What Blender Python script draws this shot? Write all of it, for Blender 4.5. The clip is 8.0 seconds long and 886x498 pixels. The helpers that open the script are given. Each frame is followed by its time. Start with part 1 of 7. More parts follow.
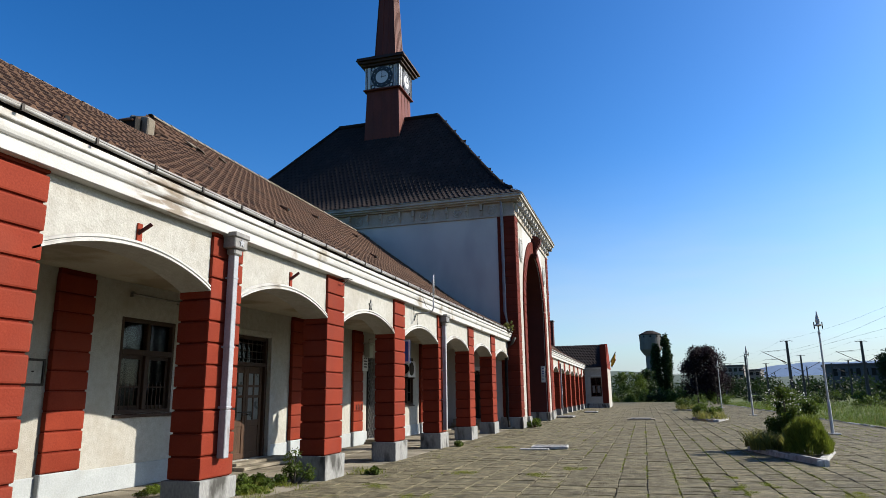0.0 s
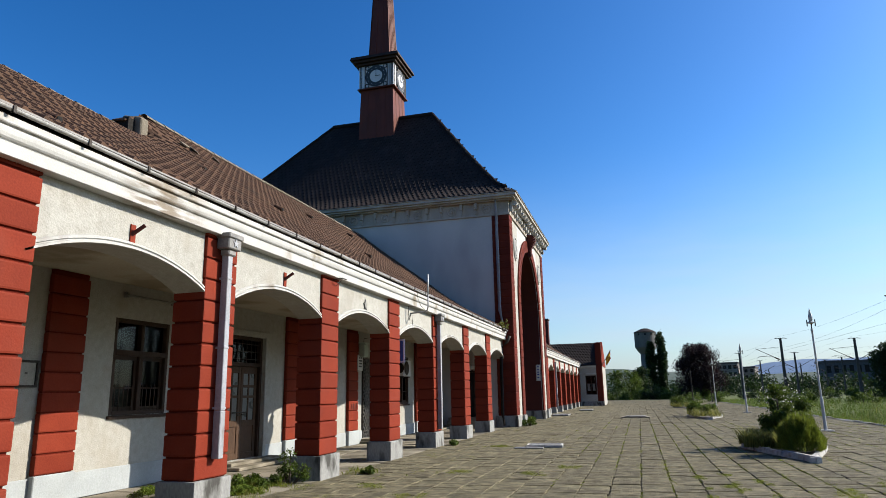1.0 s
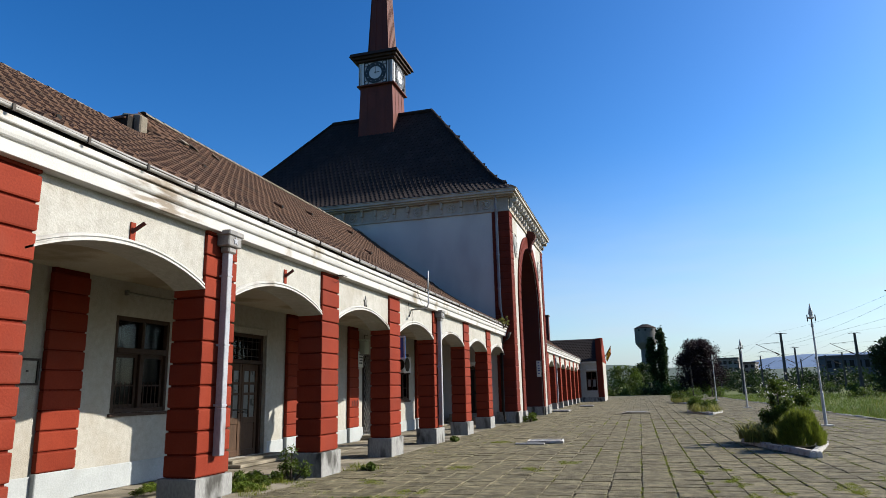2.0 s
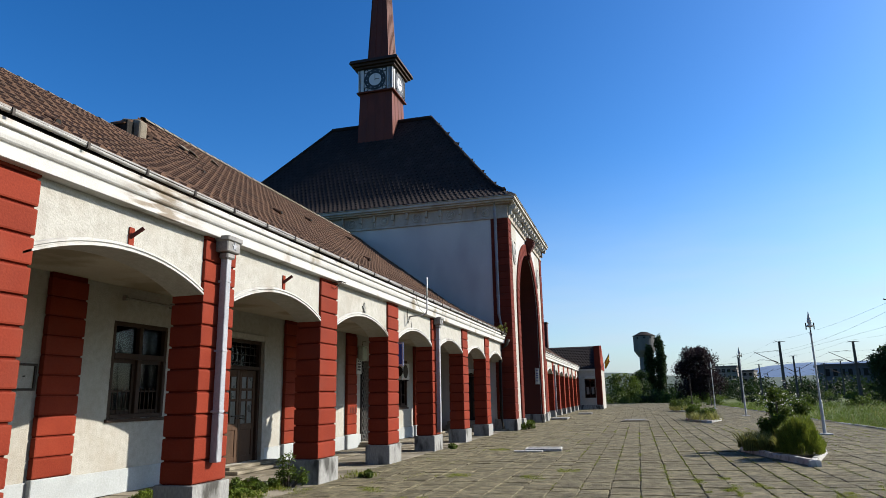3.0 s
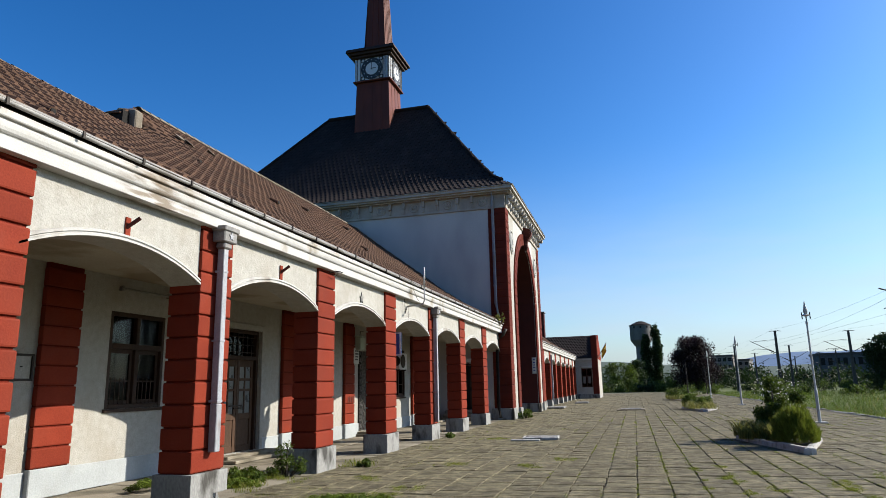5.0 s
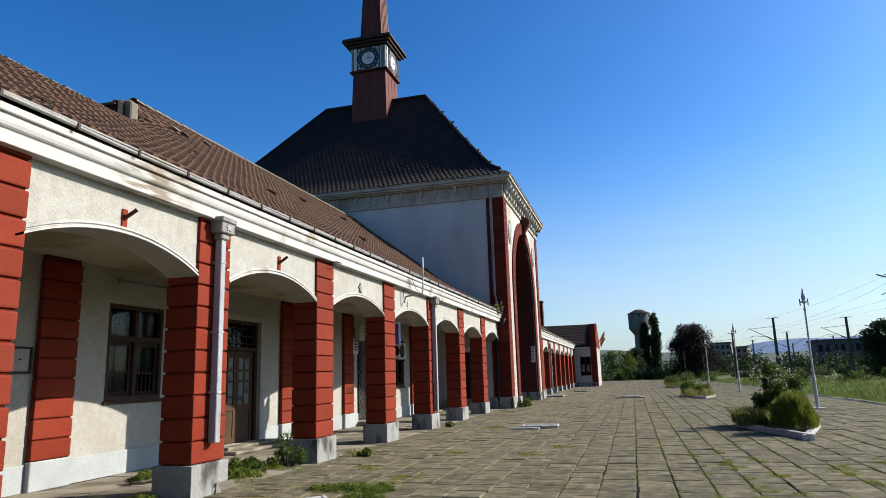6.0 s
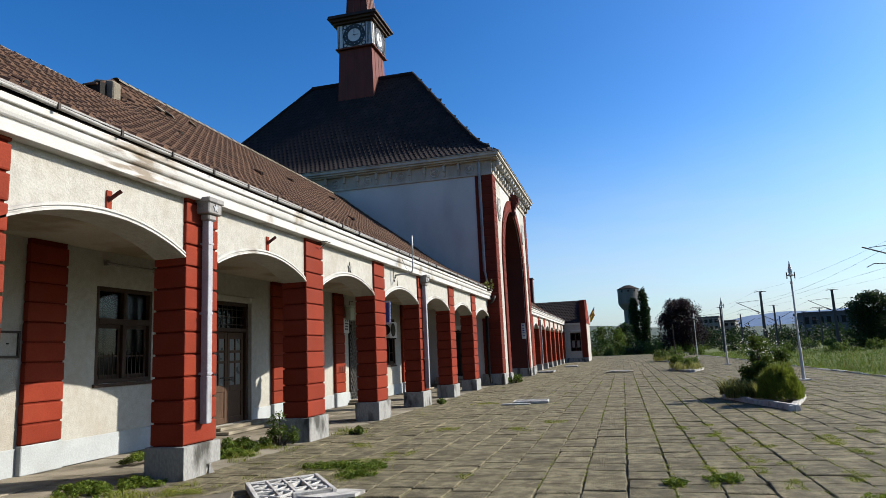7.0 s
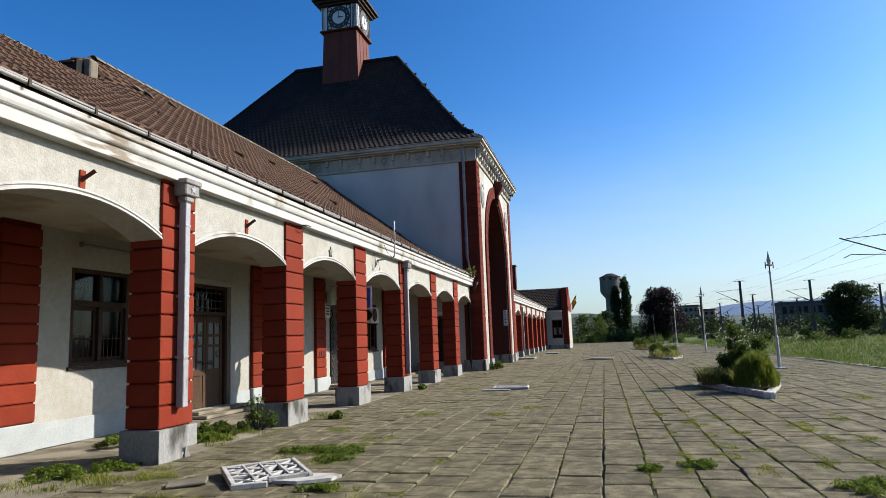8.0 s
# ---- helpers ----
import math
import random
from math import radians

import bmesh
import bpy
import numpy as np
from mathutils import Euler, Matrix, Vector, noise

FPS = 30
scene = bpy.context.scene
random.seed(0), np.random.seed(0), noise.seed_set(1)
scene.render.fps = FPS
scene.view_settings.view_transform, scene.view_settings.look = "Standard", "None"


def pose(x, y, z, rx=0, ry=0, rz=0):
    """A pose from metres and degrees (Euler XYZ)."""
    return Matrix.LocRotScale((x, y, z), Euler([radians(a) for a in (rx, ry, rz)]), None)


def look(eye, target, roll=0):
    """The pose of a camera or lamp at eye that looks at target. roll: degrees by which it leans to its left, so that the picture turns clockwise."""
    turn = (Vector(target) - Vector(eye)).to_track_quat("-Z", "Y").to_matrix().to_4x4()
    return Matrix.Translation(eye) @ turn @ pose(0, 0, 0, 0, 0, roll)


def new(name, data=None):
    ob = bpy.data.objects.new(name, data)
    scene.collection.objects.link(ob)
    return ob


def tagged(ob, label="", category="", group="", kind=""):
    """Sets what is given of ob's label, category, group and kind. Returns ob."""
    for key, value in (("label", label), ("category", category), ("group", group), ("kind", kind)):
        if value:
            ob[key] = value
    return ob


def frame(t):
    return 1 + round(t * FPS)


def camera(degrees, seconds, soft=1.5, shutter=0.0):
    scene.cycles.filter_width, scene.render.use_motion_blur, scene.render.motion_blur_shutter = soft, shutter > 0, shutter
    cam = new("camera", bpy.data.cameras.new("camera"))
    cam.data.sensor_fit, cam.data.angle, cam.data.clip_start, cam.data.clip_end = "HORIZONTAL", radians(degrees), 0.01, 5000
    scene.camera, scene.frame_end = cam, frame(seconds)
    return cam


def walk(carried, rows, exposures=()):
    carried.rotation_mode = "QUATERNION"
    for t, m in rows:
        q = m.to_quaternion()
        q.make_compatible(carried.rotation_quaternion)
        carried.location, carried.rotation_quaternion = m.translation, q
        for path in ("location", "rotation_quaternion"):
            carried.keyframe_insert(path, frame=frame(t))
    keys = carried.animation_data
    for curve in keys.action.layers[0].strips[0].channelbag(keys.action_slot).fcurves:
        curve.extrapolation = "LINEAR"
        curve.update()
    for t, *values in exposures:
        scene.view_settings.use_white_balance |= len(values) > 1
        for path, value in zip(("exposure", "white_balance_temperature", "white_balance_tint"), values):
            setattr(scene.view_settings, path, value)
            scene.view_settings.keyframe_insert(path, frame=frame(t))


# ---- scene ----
cam = camera(67.8, 8.0, soft=0.4)
PATH = [
    (0, (5.741, -7.88, 1.505), (5.188, -6.007, 1.937), -0.8),
    (0.5, (5.757, -7.889, 1.525), (5.213, -6.014, 1.956), -0.8),
    (1, (5.765, -7.898, 1.517), (5.226, -6.02, 1.945), -1.1),
    (1.5, (5.766, -7.899, 1.516), (5.224, -6.018, 1.927), -1.4),
    (3, (5.761, -7.891, 1.513), (5.226, -6.014, 1.951), -1.1),
    (3.5, (5.754, -7.889, 1.517), (5.22, -6.011, 1.95), -1.2),
    (4, (5.757, -7.903, 1.517), (5.227, -6.024, 1.95), -1.4),
    (4.5, (5.755, -7.897, 1.515), (5.228, -6.015, 1.935), -1.1),
    (6, (5.747, -7.866, 1.507), (5.221, -5.974, 1.885), -1.7),
    (6.5, (5.763, -7.883, 1.502), (5.25, -5.982, 1.851), -2.0),
    (7, (5.754, -7.842, 1.501), (5.252, -5.931, 1.814), -2.6),
    (7.5, (5.768, -7.819, 1.492), (5.291, -5.897, 1.777), -2.5),
    (8, (5.789, -7.785, 1.491), (5.331, -5.856, 1.761), -2.1),
]
walk(cam, [(t, look(eye, target, roll)) for t, eye, target, roll in PATH], exposures=[(0, 0.88, 6400, 11), (8, 0.88, 6400, 11)])

# ---- world, sun, exposure ----
SUN_AZ, SUN_EL = math.atan2(1.0, 0.475), math.radians(31.2)
world = bpy.data.worlds.new("world")
scene.world = world
world.use_nodes = True
wn = world.node_tree
sky = wn.nodes.new("ShaderNodeTexSky")
sky.sky_type, sky.sun_disc = "NISHITA", False
sky.sun_elevation, sky.sun_rotation = SUN_EL, SUN_AZ
sky.air_density, sky.dust_density, sky.ozone_density = 1.0, 1.3, 2.8
wn.nodes["Background"].inputs["Strength"].default_value = 0.057
tint = wn.nodes.new("ShaderNodeHueSaturation")
tint.inputs["Saturation"].default_value = 1.22
deep = wn.nodes.new("ShaderNodeGamma")
deep.inputs["Gamma"].default_value = 1.3
wn.links.new(sky.outputs[0], deep.inputs["Color"])
wn.links.new(deep.outputs[0], tint.inputs["Color"])
hue = wn.nodes.new("ShaderNodeMix")
hue.data_type, hue.blend_type = "RGBA", "MULTIPLY"
hue.inputs["Factor"].default_value = 1.0
hue.inputs["B"].default_value = (0.84, 1.02, 1.12, 1)
wn.links.new(tint.outputs[0], hue.inputs["A"])
# thin haze and low clouds along the whole horizon
tco = wn.nodes.new("ShaderNodeTexCoord")
sep = wn.nodes.new("ShaderNodeSeparateXYZ")
wn.links.new(tco.outputs["Generated"], sep.inputs[0])
low = wn.nodes.new("ShaderNodeMapRange")
low.inputs["From Min"].default_value, low.inputs["From Max"].default_value = 0.0, 0.38
low.interpolation_type = "SMOOTHERSTEP"
low.inputs["To Min"].default_value, low.inputs["To Max"].default_value = 1.0, 0.0
wn.links.new(sep.outputs["Z"], low.inputs["Value"])
wide = wn.nodes.new("ShaderNodeMapping")
wide.inputs["Scale"].default_value = (3.0, 3.0, 16.0)
wn.links.new(tco.outputs["Generated"], wide.inputs["Vector"])
puff = wn.nodes.new("ShaderNodeTexNoise")
puff.inputs["Scale"].default_value, puff.inputs["Detail"].default_value = 2.2, 6.0
wn.links.new(wide.outputs[0], puff.inputs["Vector"])
amount = wn.nodes.new("ShaderNodeMapRange")
amount.inputs["From Min"].default_value, amount.inputs["From Max"].default_value = 0.35, 0.75
amount.inputs["To Min"].default_value, amount.inputs["To Max"].default_value = 0.55, 0.78
wn.links.new(puff.outputs["Fac"], amount.inputs["Value"])
thin = wn.nodes.new("ShaderNodeMath")
thin.operation = "MULTIPLY"
wn.links.new(low.outputs[0], thin.inputs[0])
wn.links.new(amount.outputs[0], thin.inputs[1])
# haze scatters forward: it is brightest on the sun's side of the sky
toward = wn.nodes.new("ShaderNodeVectorMath")
toward.operation = "DOT_PRODUCT"
toward.inputs[1].default_value = (math.sin(SUN_AZ), math.cos(SUN_AZ), 0.0)
wn.links.new(tco.outputs["Generated"], toward.inputs[0])
forward = wn.nodes.new("ShaderNodeMapRange")
forward.interpolation_type = "SMOOTHSTEP"
forward.inputs["From Min"].default_value, forward.inputs["From Max"].default_value = -0.55, 0.80
forward.inputs["To Min"].default_value, forward.inputs["To Max"].default_value = 0.12, 0.98
wn.links.new(toward.outputs["Value"], forward.inputs["Value"])
veil = wn.nodes.new("ShaderNodeMath")
veil.operation = "MULTIPLY"
wn.links.new(thin.outputs[0], veil.inputs[0])
wn.links.new(forward.outputs[0], veil.inputs[1])
haze = wn.nodes.new("ShaderNodeMix")
haze.data_type = "RGBA"
haze.inputs["B"].default_value = (6.1, 6.9, 8.1, 1)
wn.links.new(veil.outputs[0], haze.inputs["Factor"])
wn.links.new(hue.outputs["Result"], haze.inputs["A"])
wn.links.new(haze.outputs["Result"], wn.nodes["Background"].inputs["Color"])
sun_data = bpy.data.lights.new("sun", "SUN")
sun_data.energy, sun_data.angle, sun_data.color = 5.0, radians(0.5), (1.0, 0.93, 0.80)
sun = new("sun", sun_data)
sun.matrix_world = look((math.sin(SUN_AZ) * 60, math.cos(SUN_AZ) * 60, 60 * math.tan(SUN_EL)), (0, 0, 0))

# ---- materials ----

ALBEDO_SCALE = 0.62    # lowers every base colour against a raised exposure, to deepen shade


def mat(name, dark, light, rough=0.8, scale=6.0, fine=60.0, bump=0.15, metal=0.0, stain=None, stain_amount=0.3,
        stain_scale=1.2, random_tone=0.0, island_tone=0.0, stretch=(1, 1, 1), dist=0.01, sharp=0.3, stain_from=(0.52, 0.72), spec=None):
    dark, light = [c * ALBEDO_SCALE for c in dark], [c * ALBEDO_SCALE for c in light]
    stain = [c * ALBEDO_SCALE for c in stain] if stain else None
    m = bpy.data.materials.new(name)
    m.use_nodes = True
    nt = m.node_tree
    N, L = nt.nodes, nt.links
    bsdf = N["Principled BSDF"]
    bsdf.inputs["Metallic"].default_value = metal
    bsdf.inputs["Specular IOR Level"].default_value = spec if spec is not None else 0.2 if rough > 0.55 else 0.5
    tc = N.new("ShaderNodeTexCoord")
    geo = N.new("ShaderNodeNewGeometry")
    mp = N.new("ShaderNodeMapping")
    mp.inputs["Scale"].default_value = stretch
    L.new(geo.outputs["Position"], mp.inputs["Vector"])

    def nz(s, detail=6.0):
        n = N.new("ShaderNodeTexNoise")
        n.inputs["Scale"].default_value, n.inputs["Detail"].default_value = s, detail
        L.new(mp.outputs[0], n.inputs["Vector"])
        return n.outputs["Fac"]
    big, small = nz(scale), nz(fine, 3.0)
    add = N.new("ShaderNodeMath")
    add.operation = "ADD"
    L.new(big, add.inputs[0])
    L.new(small, add.inputs[1])
    ramp = N.new("ShaderNodeMapRange")
    ramp.inputs["From Min"].default_value, ramp.inputs["From Max"].default_value = 1 - sharp, 1 + sharp
    L.new(add.outputs[0], ramp.inputs["Value"])
    mix = N.new("ShaderNodeMix")
    mix.data_type = "RGBA"
    mix.inputs["A"].default_value, mix.inputs["B"].default_value = (*dark, 1), (*light, 1)
    L.new(ramp.outputs[0], mix.inputs["Factor"])
    out = mix.outputs["Result"]
    if stain:
        st = N.new("ShaderNodeMapRange")
        st.inputs["From Min"].default_value, st.inputs["From Max"].default_value = stain_from
        st.inputs["To Max"].default_value = stain_amount
        L.new(nz(stain_scale, 8.0), st.inputs["Value"])
        mx = N.new("ShaderNodeMix")
        mx.data_type = "RGBA"
        mx.inputs["B"].default_value = (*stain, 1)
        L.new(st.outputs[0], mx.inputs["Factor"])
        L.new(out, mx.inputs["A"])
        out = mx.outputs["Result"]
    if random_tone or island_tone:
        hsv = N.new("ShaderNodeHueSaturation")
        mr = N.new("ShaderNodeMapRange")
        k = random_tone or island_tone
        mr.inputs["To Min"].default_value, mr.inputs["To Max"].default_value = 1 - k, 1 + k
        if random_tone:
            oi = N.new("ShaderNodeObjectInfo")
            L.new(oi.outputs["Random"], mr.inputs["Value"])
        else:
            L.new(geo.outputs["Random Per Island"], mr.inputs["Value"])
        L.new(mr.outputs[0], hsv.inputs["Value"])
        L.new(out, hsv.inputs["Color"])
        out = hsv.outputs["Color"]
    L.new(out, bsdf.inputs["Base Color"])
    rr = N.new("ShaderNodeMapRange")
    rr.inputs["To Min"].default_value, rr.inputs["To Max"].default_value = max(0.02, rough - 0.1), min(1, rough + 0.1)
    L.new(big, rr.inputs["Value"])
    L.new(rr.outputs[0], bsdf.inputs["Roughness"])
    if bump:
        b = N.new("ShaderNodeBump")
        b.inputs["Strength"].default_value, b.inputs["Distance"].default_value = bump, dist
        L.new(add.outputs[0], b.inputs["Height"])
        L.new(b.outputs[0], bsdf.inputs["Normal"])
    return m


M_RED = mat("red_paint", (0.21, 0.030, 0.015), (0.28, 0.047, 0.023), 0.7, 2.5, 45, 0.25, stain=(0.19, 0.050, 0.034), stain_amount=0.4, random_tone=0.10, spec=0.06)
M_REDHALL = mat("dull_red_paint", (0.125, 0.022, 0.013), (0.185, 0.034, 0.020), 0.7, 2.0, 40, 0.25, stain=(0.11, 0.03, 0.022), stain_amount=0.5, random_tone=0.10, spec=0.06)
M_REDCORE = mat("red_joint", (0.13, 0.014, 0.007), (0.18, 0.022, 0.010), 0.8, 3, 40, 0.2, spec=0.06)
M_PLASTER = mat("cream_plaster", (0.41, 0.395, 0.35), (0.56, 0.545, 0.495), 0.9, 9, 50, 0.6, dist=0.012, stain=(0.36, 0.31, 0.24), stain_amount=0.45, stain_scale=0.9)
M_SOFFIT = mat("ceiling_plaster", (0.48, 0.43, 0.33), (0.64, 0.58, 0.46), 0.9, 1.0, 40, 0.3, stain=(0.27, 0.20, 0.12), stain_amount=0.65, stain_scale=0.8, stain_from=(0.5, 0.62))
M_WHITE = mat("white_paint", (0.52, 0.51, 0.48), (0.66, 0.65, 0.62), 0.75, 2.0, 60, 0.2, stain=(0.15, 0.10, 0.05), stain_amount=0.85, stain_scale=0.9, stain_from=(0.56, 0.68), stretch=(1, 1, 0.35))
M_TOWER = mat("tower_plaster", (0.56, 0.545, 0.53), (0.74, 0.72, 0.69), 0.9, 0.8, 30, 0.3, stain=(0.40, 0.385, 0.39), stain_amount=0.6, stain_scale=0.45, stain_from=(0.45, 0.66), stretch=(1, 1, 0.5))
M_FRIEZE = mat("weathered_frieze", (0.42, 0.37, 0.31), (0.62, 0.57, 0.50), 0.9, 2.5, 30, 0.4, stain=(0.22, 0.17, 0.13), stain_amount=0.6, stain_scale=0.9, stretch=(1, 1, 0.5))
M_CORNICE = mat("cornice_plaster", (0.46, 0.43, 0.38), (0.64, 0.61, 0.56), 0.9, 2.0, 30, 0.3, stain=(0.26, 0.19, 0.14), stain_amount=0.55, stain_scale=0.8, stretch=(1, 1, 0.5))
M_DADO = mat("blue_grey_dado", (0.40, 0.43, 0.44), (0.53, 0.56, 0.57), 0.85, 2.0, 40, 0.3, stain=(0.34, 0.34, 0.31), stain_amount=0.5)
M_PLINTH = mat("plinth_concrete", (0.27, 0.27, 0.26), (0.43, 0.425, 0.40), 0.9, 3.0, 40, 0.6, stain=(0.07, 0.066, 0.058), stain_amount=0.95, stain_scale=3.0, stain_from=(0.50, 0.64), stretch=(1, 1, 0.45))
M_TILE = mat("clay_tile", (0.085, 0.046, 0.028), (0.150, 0.080, 0.048), 0.85, 3.0, 40, 0.3, stain=(0.065, 0.046, 0.032), stain_amount=0.55, stain_scale=1.3, island_tone=0.22)
# tile colour lowered so that the hall roof's shaded slope turns near-black
M_TILESHADE = mat("shade_dark_clay_tile", (0.016, 0.011, 0.010), (0.032, 0.020, 0.017), 0.85, 3.0, 40, 0.3, stain=(0.04, 0.033, 0.03), stain_amount=0.5, island_tone=0.25)
M_SLAB = mat("paving_slab", (0.125, 0.107, 0.063), (0.305, 0.264, 0.160), 0.92, 6.0, 70, 1.0, dist=0.022, sharp=0.13, stain=(0.10, 0.088, 0.052), stain_amount=0.75, stain_scale=3.2, stain_from=(0.46, 0.66), random_tone=0.17)
M_RIDGE = mat("mortar_ridge", (0.17, 0.145, 0.11), (0.32, 0.28, 0.22), 0.95, 6, 50, 0.6, stain=(0.10, 0.075, 0.055), stain_amount=0.6)
M_SLABFAR = mat("paving_slab_joined", (0.125, 0.107, 0.063), (0.305, 0.264, 0.160), 0.92, 6.0, 70, 1.0, dist=0.022, sharp=0.13, stain=(0.10, 0.088, 0.052), stain_amount=0.75, stain_scale=3.2, stain_from=(0.46, 0.66), island_tone=0.17)
M_SOIL = mat("soil", (0.06, 0.052, 0.03), (0.14, 0.12, 0.07), 0.95, 4, 60, 0.8)
M_FLOOR = mat("arcade_concrete", (0.25, 0.22, 0.165), (0.42, 0.37, 0.285), 0.92, 1.5, 50, 0.5, stain=(0.11, 0.095, 0.065), stain_amount=0.8, stain_from=(0.45, 0.62), random_tone=0.16)
M_ZINC = mat("zinc_pipe", (0.34, 0.35, 0.38), (0.48, 0.49, 0.52), 0.6, 4, 40, 0.1, metal=0.1, stain=(0.30, 0.24, 0.2), stain_amount=0.5)
M_ZINCWORN = mat("rusty_zinc", (0.30, 0.31, 0.33), (0.46, 0.46, 0.48), 0.7, 4, 40, 0.2, metal=0.1, stain=(0.17, 0.09, 0.05), stain_amount=0.85, stain_scale=5.0, stretch=(1, 1, 0.4))
M_GUTTER = mat("painted_gutter", (0.16, 0.15, 0.14), (0.30, 0.285, 0.265), 0.55, 4, 40, 0.1, stain=(0.25, 0.2, 0.15), stain_amount=0.5)
M_GUTTERWHITE = mat("white_gutter_paint", (0.42, 0.41, 0.39), (0.62, 0.61, 0.585), 0.55, 4, 40, 0.1, stain=(0.2, 0.16, 0.12), stain_amount=0.6, stain_scale=1.6)
M_IRON = mat("dark_iron", (0.03, 0.026, 0.024), (0.07, 0.058, 0.05), 0.6, 8, 60, 0.2, metal=0.4)
M_WOOD = mat("brown_painted_wood", (0.035, 0.020, 0.014), (0.070, 0.038, 0.024), 0.6, 5, 60, 0.3, stretch=(1, 1, 0.2))
M_DOOR = mat("brown_door_paint", (0.060, 0.032, 0.018), (0.110, 0.060, 0.034), 0.6, 5, 60, 0.3, stretch=(1, 1, 0.2))
# near-black colour, mostly standing in for unlit depth behind panes and openings
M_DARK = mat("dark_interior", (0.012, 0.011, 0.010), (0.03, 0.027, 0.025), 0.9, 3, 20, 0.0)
M_MAROON = mat("maroon_paint", (0.075, 0.016, 0.012), (0.115, 0.025, 0.018), 0.7, 2, 40, 0.2, stain=(0.08, 0.02, 0.015), stain_amount=0.5)
M_METALRED = mat("red_sheet_metal", (0.12, 0.030, 0.020), (0.19, 0.050, 0.033), 0.6, 2, 40, 0.15, metal=0.1, stain=(0.12, 0.045, 0.03), stain_amount=0.5, stretch=(1, 1, 0.3))
M_FACE = mat("white_enamel", (0.74, 0.75, 0.77), (0.84, 0.85, 0.86), 0.4, 3, 40, 0.0)
M_BLACK = mat("black_enamel", (0.012, 0.012, 0.013), (0.03, 0.03, 0.03), 0.5, 5, 40, 0.0)
M_LIME = mat("whitewashed_concrete", (0.46, 0.45, 0.42), (0.74, 0.72, 0.68), 0.9, 7, 60, 0.6, stain=(0.16, 0.145, 0.12), stain_amount=0.85, stain_scale=5.0)
M_GALV = mat("light_grey_pole", (0.50, 0.50, 0.48), (0.66, 0.66, 0.63), 0.55, 4, 40, 0.1)
M_MAST = mat("mast_concrete", (0.06, 0.055, 0.05), (0.11, 0.10, 0.09), 0.85, 2, 20, 0.2)
M_WT = mat("water_tower_concrete", (0.13, 0.125, 0.12), (0.22, 0.21, 0.20), 0.9, 0.5, 6, 0.2, stain=(0.13, 0.125, 0.12), stain_amount=0.5, stain_scale=0.3, stretch=(1, 1, 0.3))
M_BLUE = mat("blue_sign", (0.03, 0.10, 0.34), (0.04, 0.14, 0.42), 0.4, 4, 40, 0.0)
M_PAPER = mat("paper", (0.62, 0.62, 0.60), (0.76, 0.76, 0.73), 0.8, 4, 40, 0.0)
M_GREEN = mat("green_enamel", (0.44, 0.54, 0.46), (0.56, 0.64, 0.56), 0.5, 4, 40, 0.1)
M_YELLOW = mat("yellow_cloth", (0.70, 0.42, 0.04), (0.80, 0.52, 0.07), 0.85, 4, 40, 0.0)
M_REDCLOTH = mat("red_cloth", (0.5, 0.03, 0.03), (0.62, 0.05, 0.05), 0.85, 4, 40, 0.0)
M_BLUECLOTH = mat("blue_cloth", (0.02, 0.05, 0.28), (0.03, 0.08, 0.36), 0.85, 4, 40, 0.0)
M_BARK = mat("bark", (0.05, 0.04, 0.03), (0.10, 0.08, 0.06), 0.9, 6, 40, 0.6)


def streaks(m, y0, y1, colour, strength):
    """Rust that has run down over the eaves along one stretch of the building."""
    nt = m.node_tree
    N, L = nt.nodes, nt.links
    bsdf = N["Principled BSDF"]
    src = bsdf.inputs["Base Color"].links[0].from_socket
    geo = N.new("ShaderNodeNewGeometry")
    sep_ = N.new("ShaderNodeSeparateXYZ")
    L.new(geo.outputs["Position"], sep_.inputs[0])
    ends = []
    for a, b in ((y0 - 0.25, y0 + 0.25), (y1 + 0.4, y1 - 0.4)):
        r = N.new("ShaderNodeMapRange")
        r.inputs["From Min"].default_value, r.inputs["From Max"].default_value = a, b
        L.new(sep_.outputs["Y"], r.inputs["Value"])
        ends.append(r.outputs[0])
    nz = N.new("ShaderNodeTexNoise")
    nz.inputs["Scale"].default_value, nz.inputs["Detail"].default_value = 7.0, 6.0
    run = N.new("ShaderNodeMapping")
    run.inputs["Scale"].default_value = (1.2, 0.35, 2.2)
    L.new(geo.outputs["Position"], run.inputs["Vector"])
    L.new(run.outputs[0], nz.inputs["Vector"])
    cut = N.new("ShaderNodeMapRange")
    cut.inputs["From Min"].default_value, cut.inputs["From Max"].default_value = 0.40, 0.56
    cut.inputs["To Max"].default_value = strength
    L.new(nz.outputs["Fac"], cut.inputs["Value"])
    last = cut.outputs[0]
    for e in ends:
        k = N.new("ShaderNodeMath")
        k.operation = "MULTIPLY"
        L.new(last, k.inputs[0])
        L.new(e, k.inputs[1])
        last = k.outputs[0]
    mx = N.new("ShaderNodeMix")
    mx.data_type = "RGBA"
    mx.inputs["B"].default_value = (*colour, 1)
    L.new(last, mx.inputs["Factor"])
    L.new(src, mx.inputs["A"])
    L.new(mx.outputs["Result"], bsdf.inputs["Base Color"])


M_EAVES = mat("eaves_paint", (0.56, 0.55, 0.52), (0.72, 0.71, 0.68), 0.75, 2.0, 60, 0.2, stain=(0.26, 0.20, 0.12), stain_amount=0.8, stain_scale=1.6, stain_from=(0.58, 0.70))
streaks(M_EAVES, -1.7, -0.5, (0.12, 0.078, 0.036), 0.72)


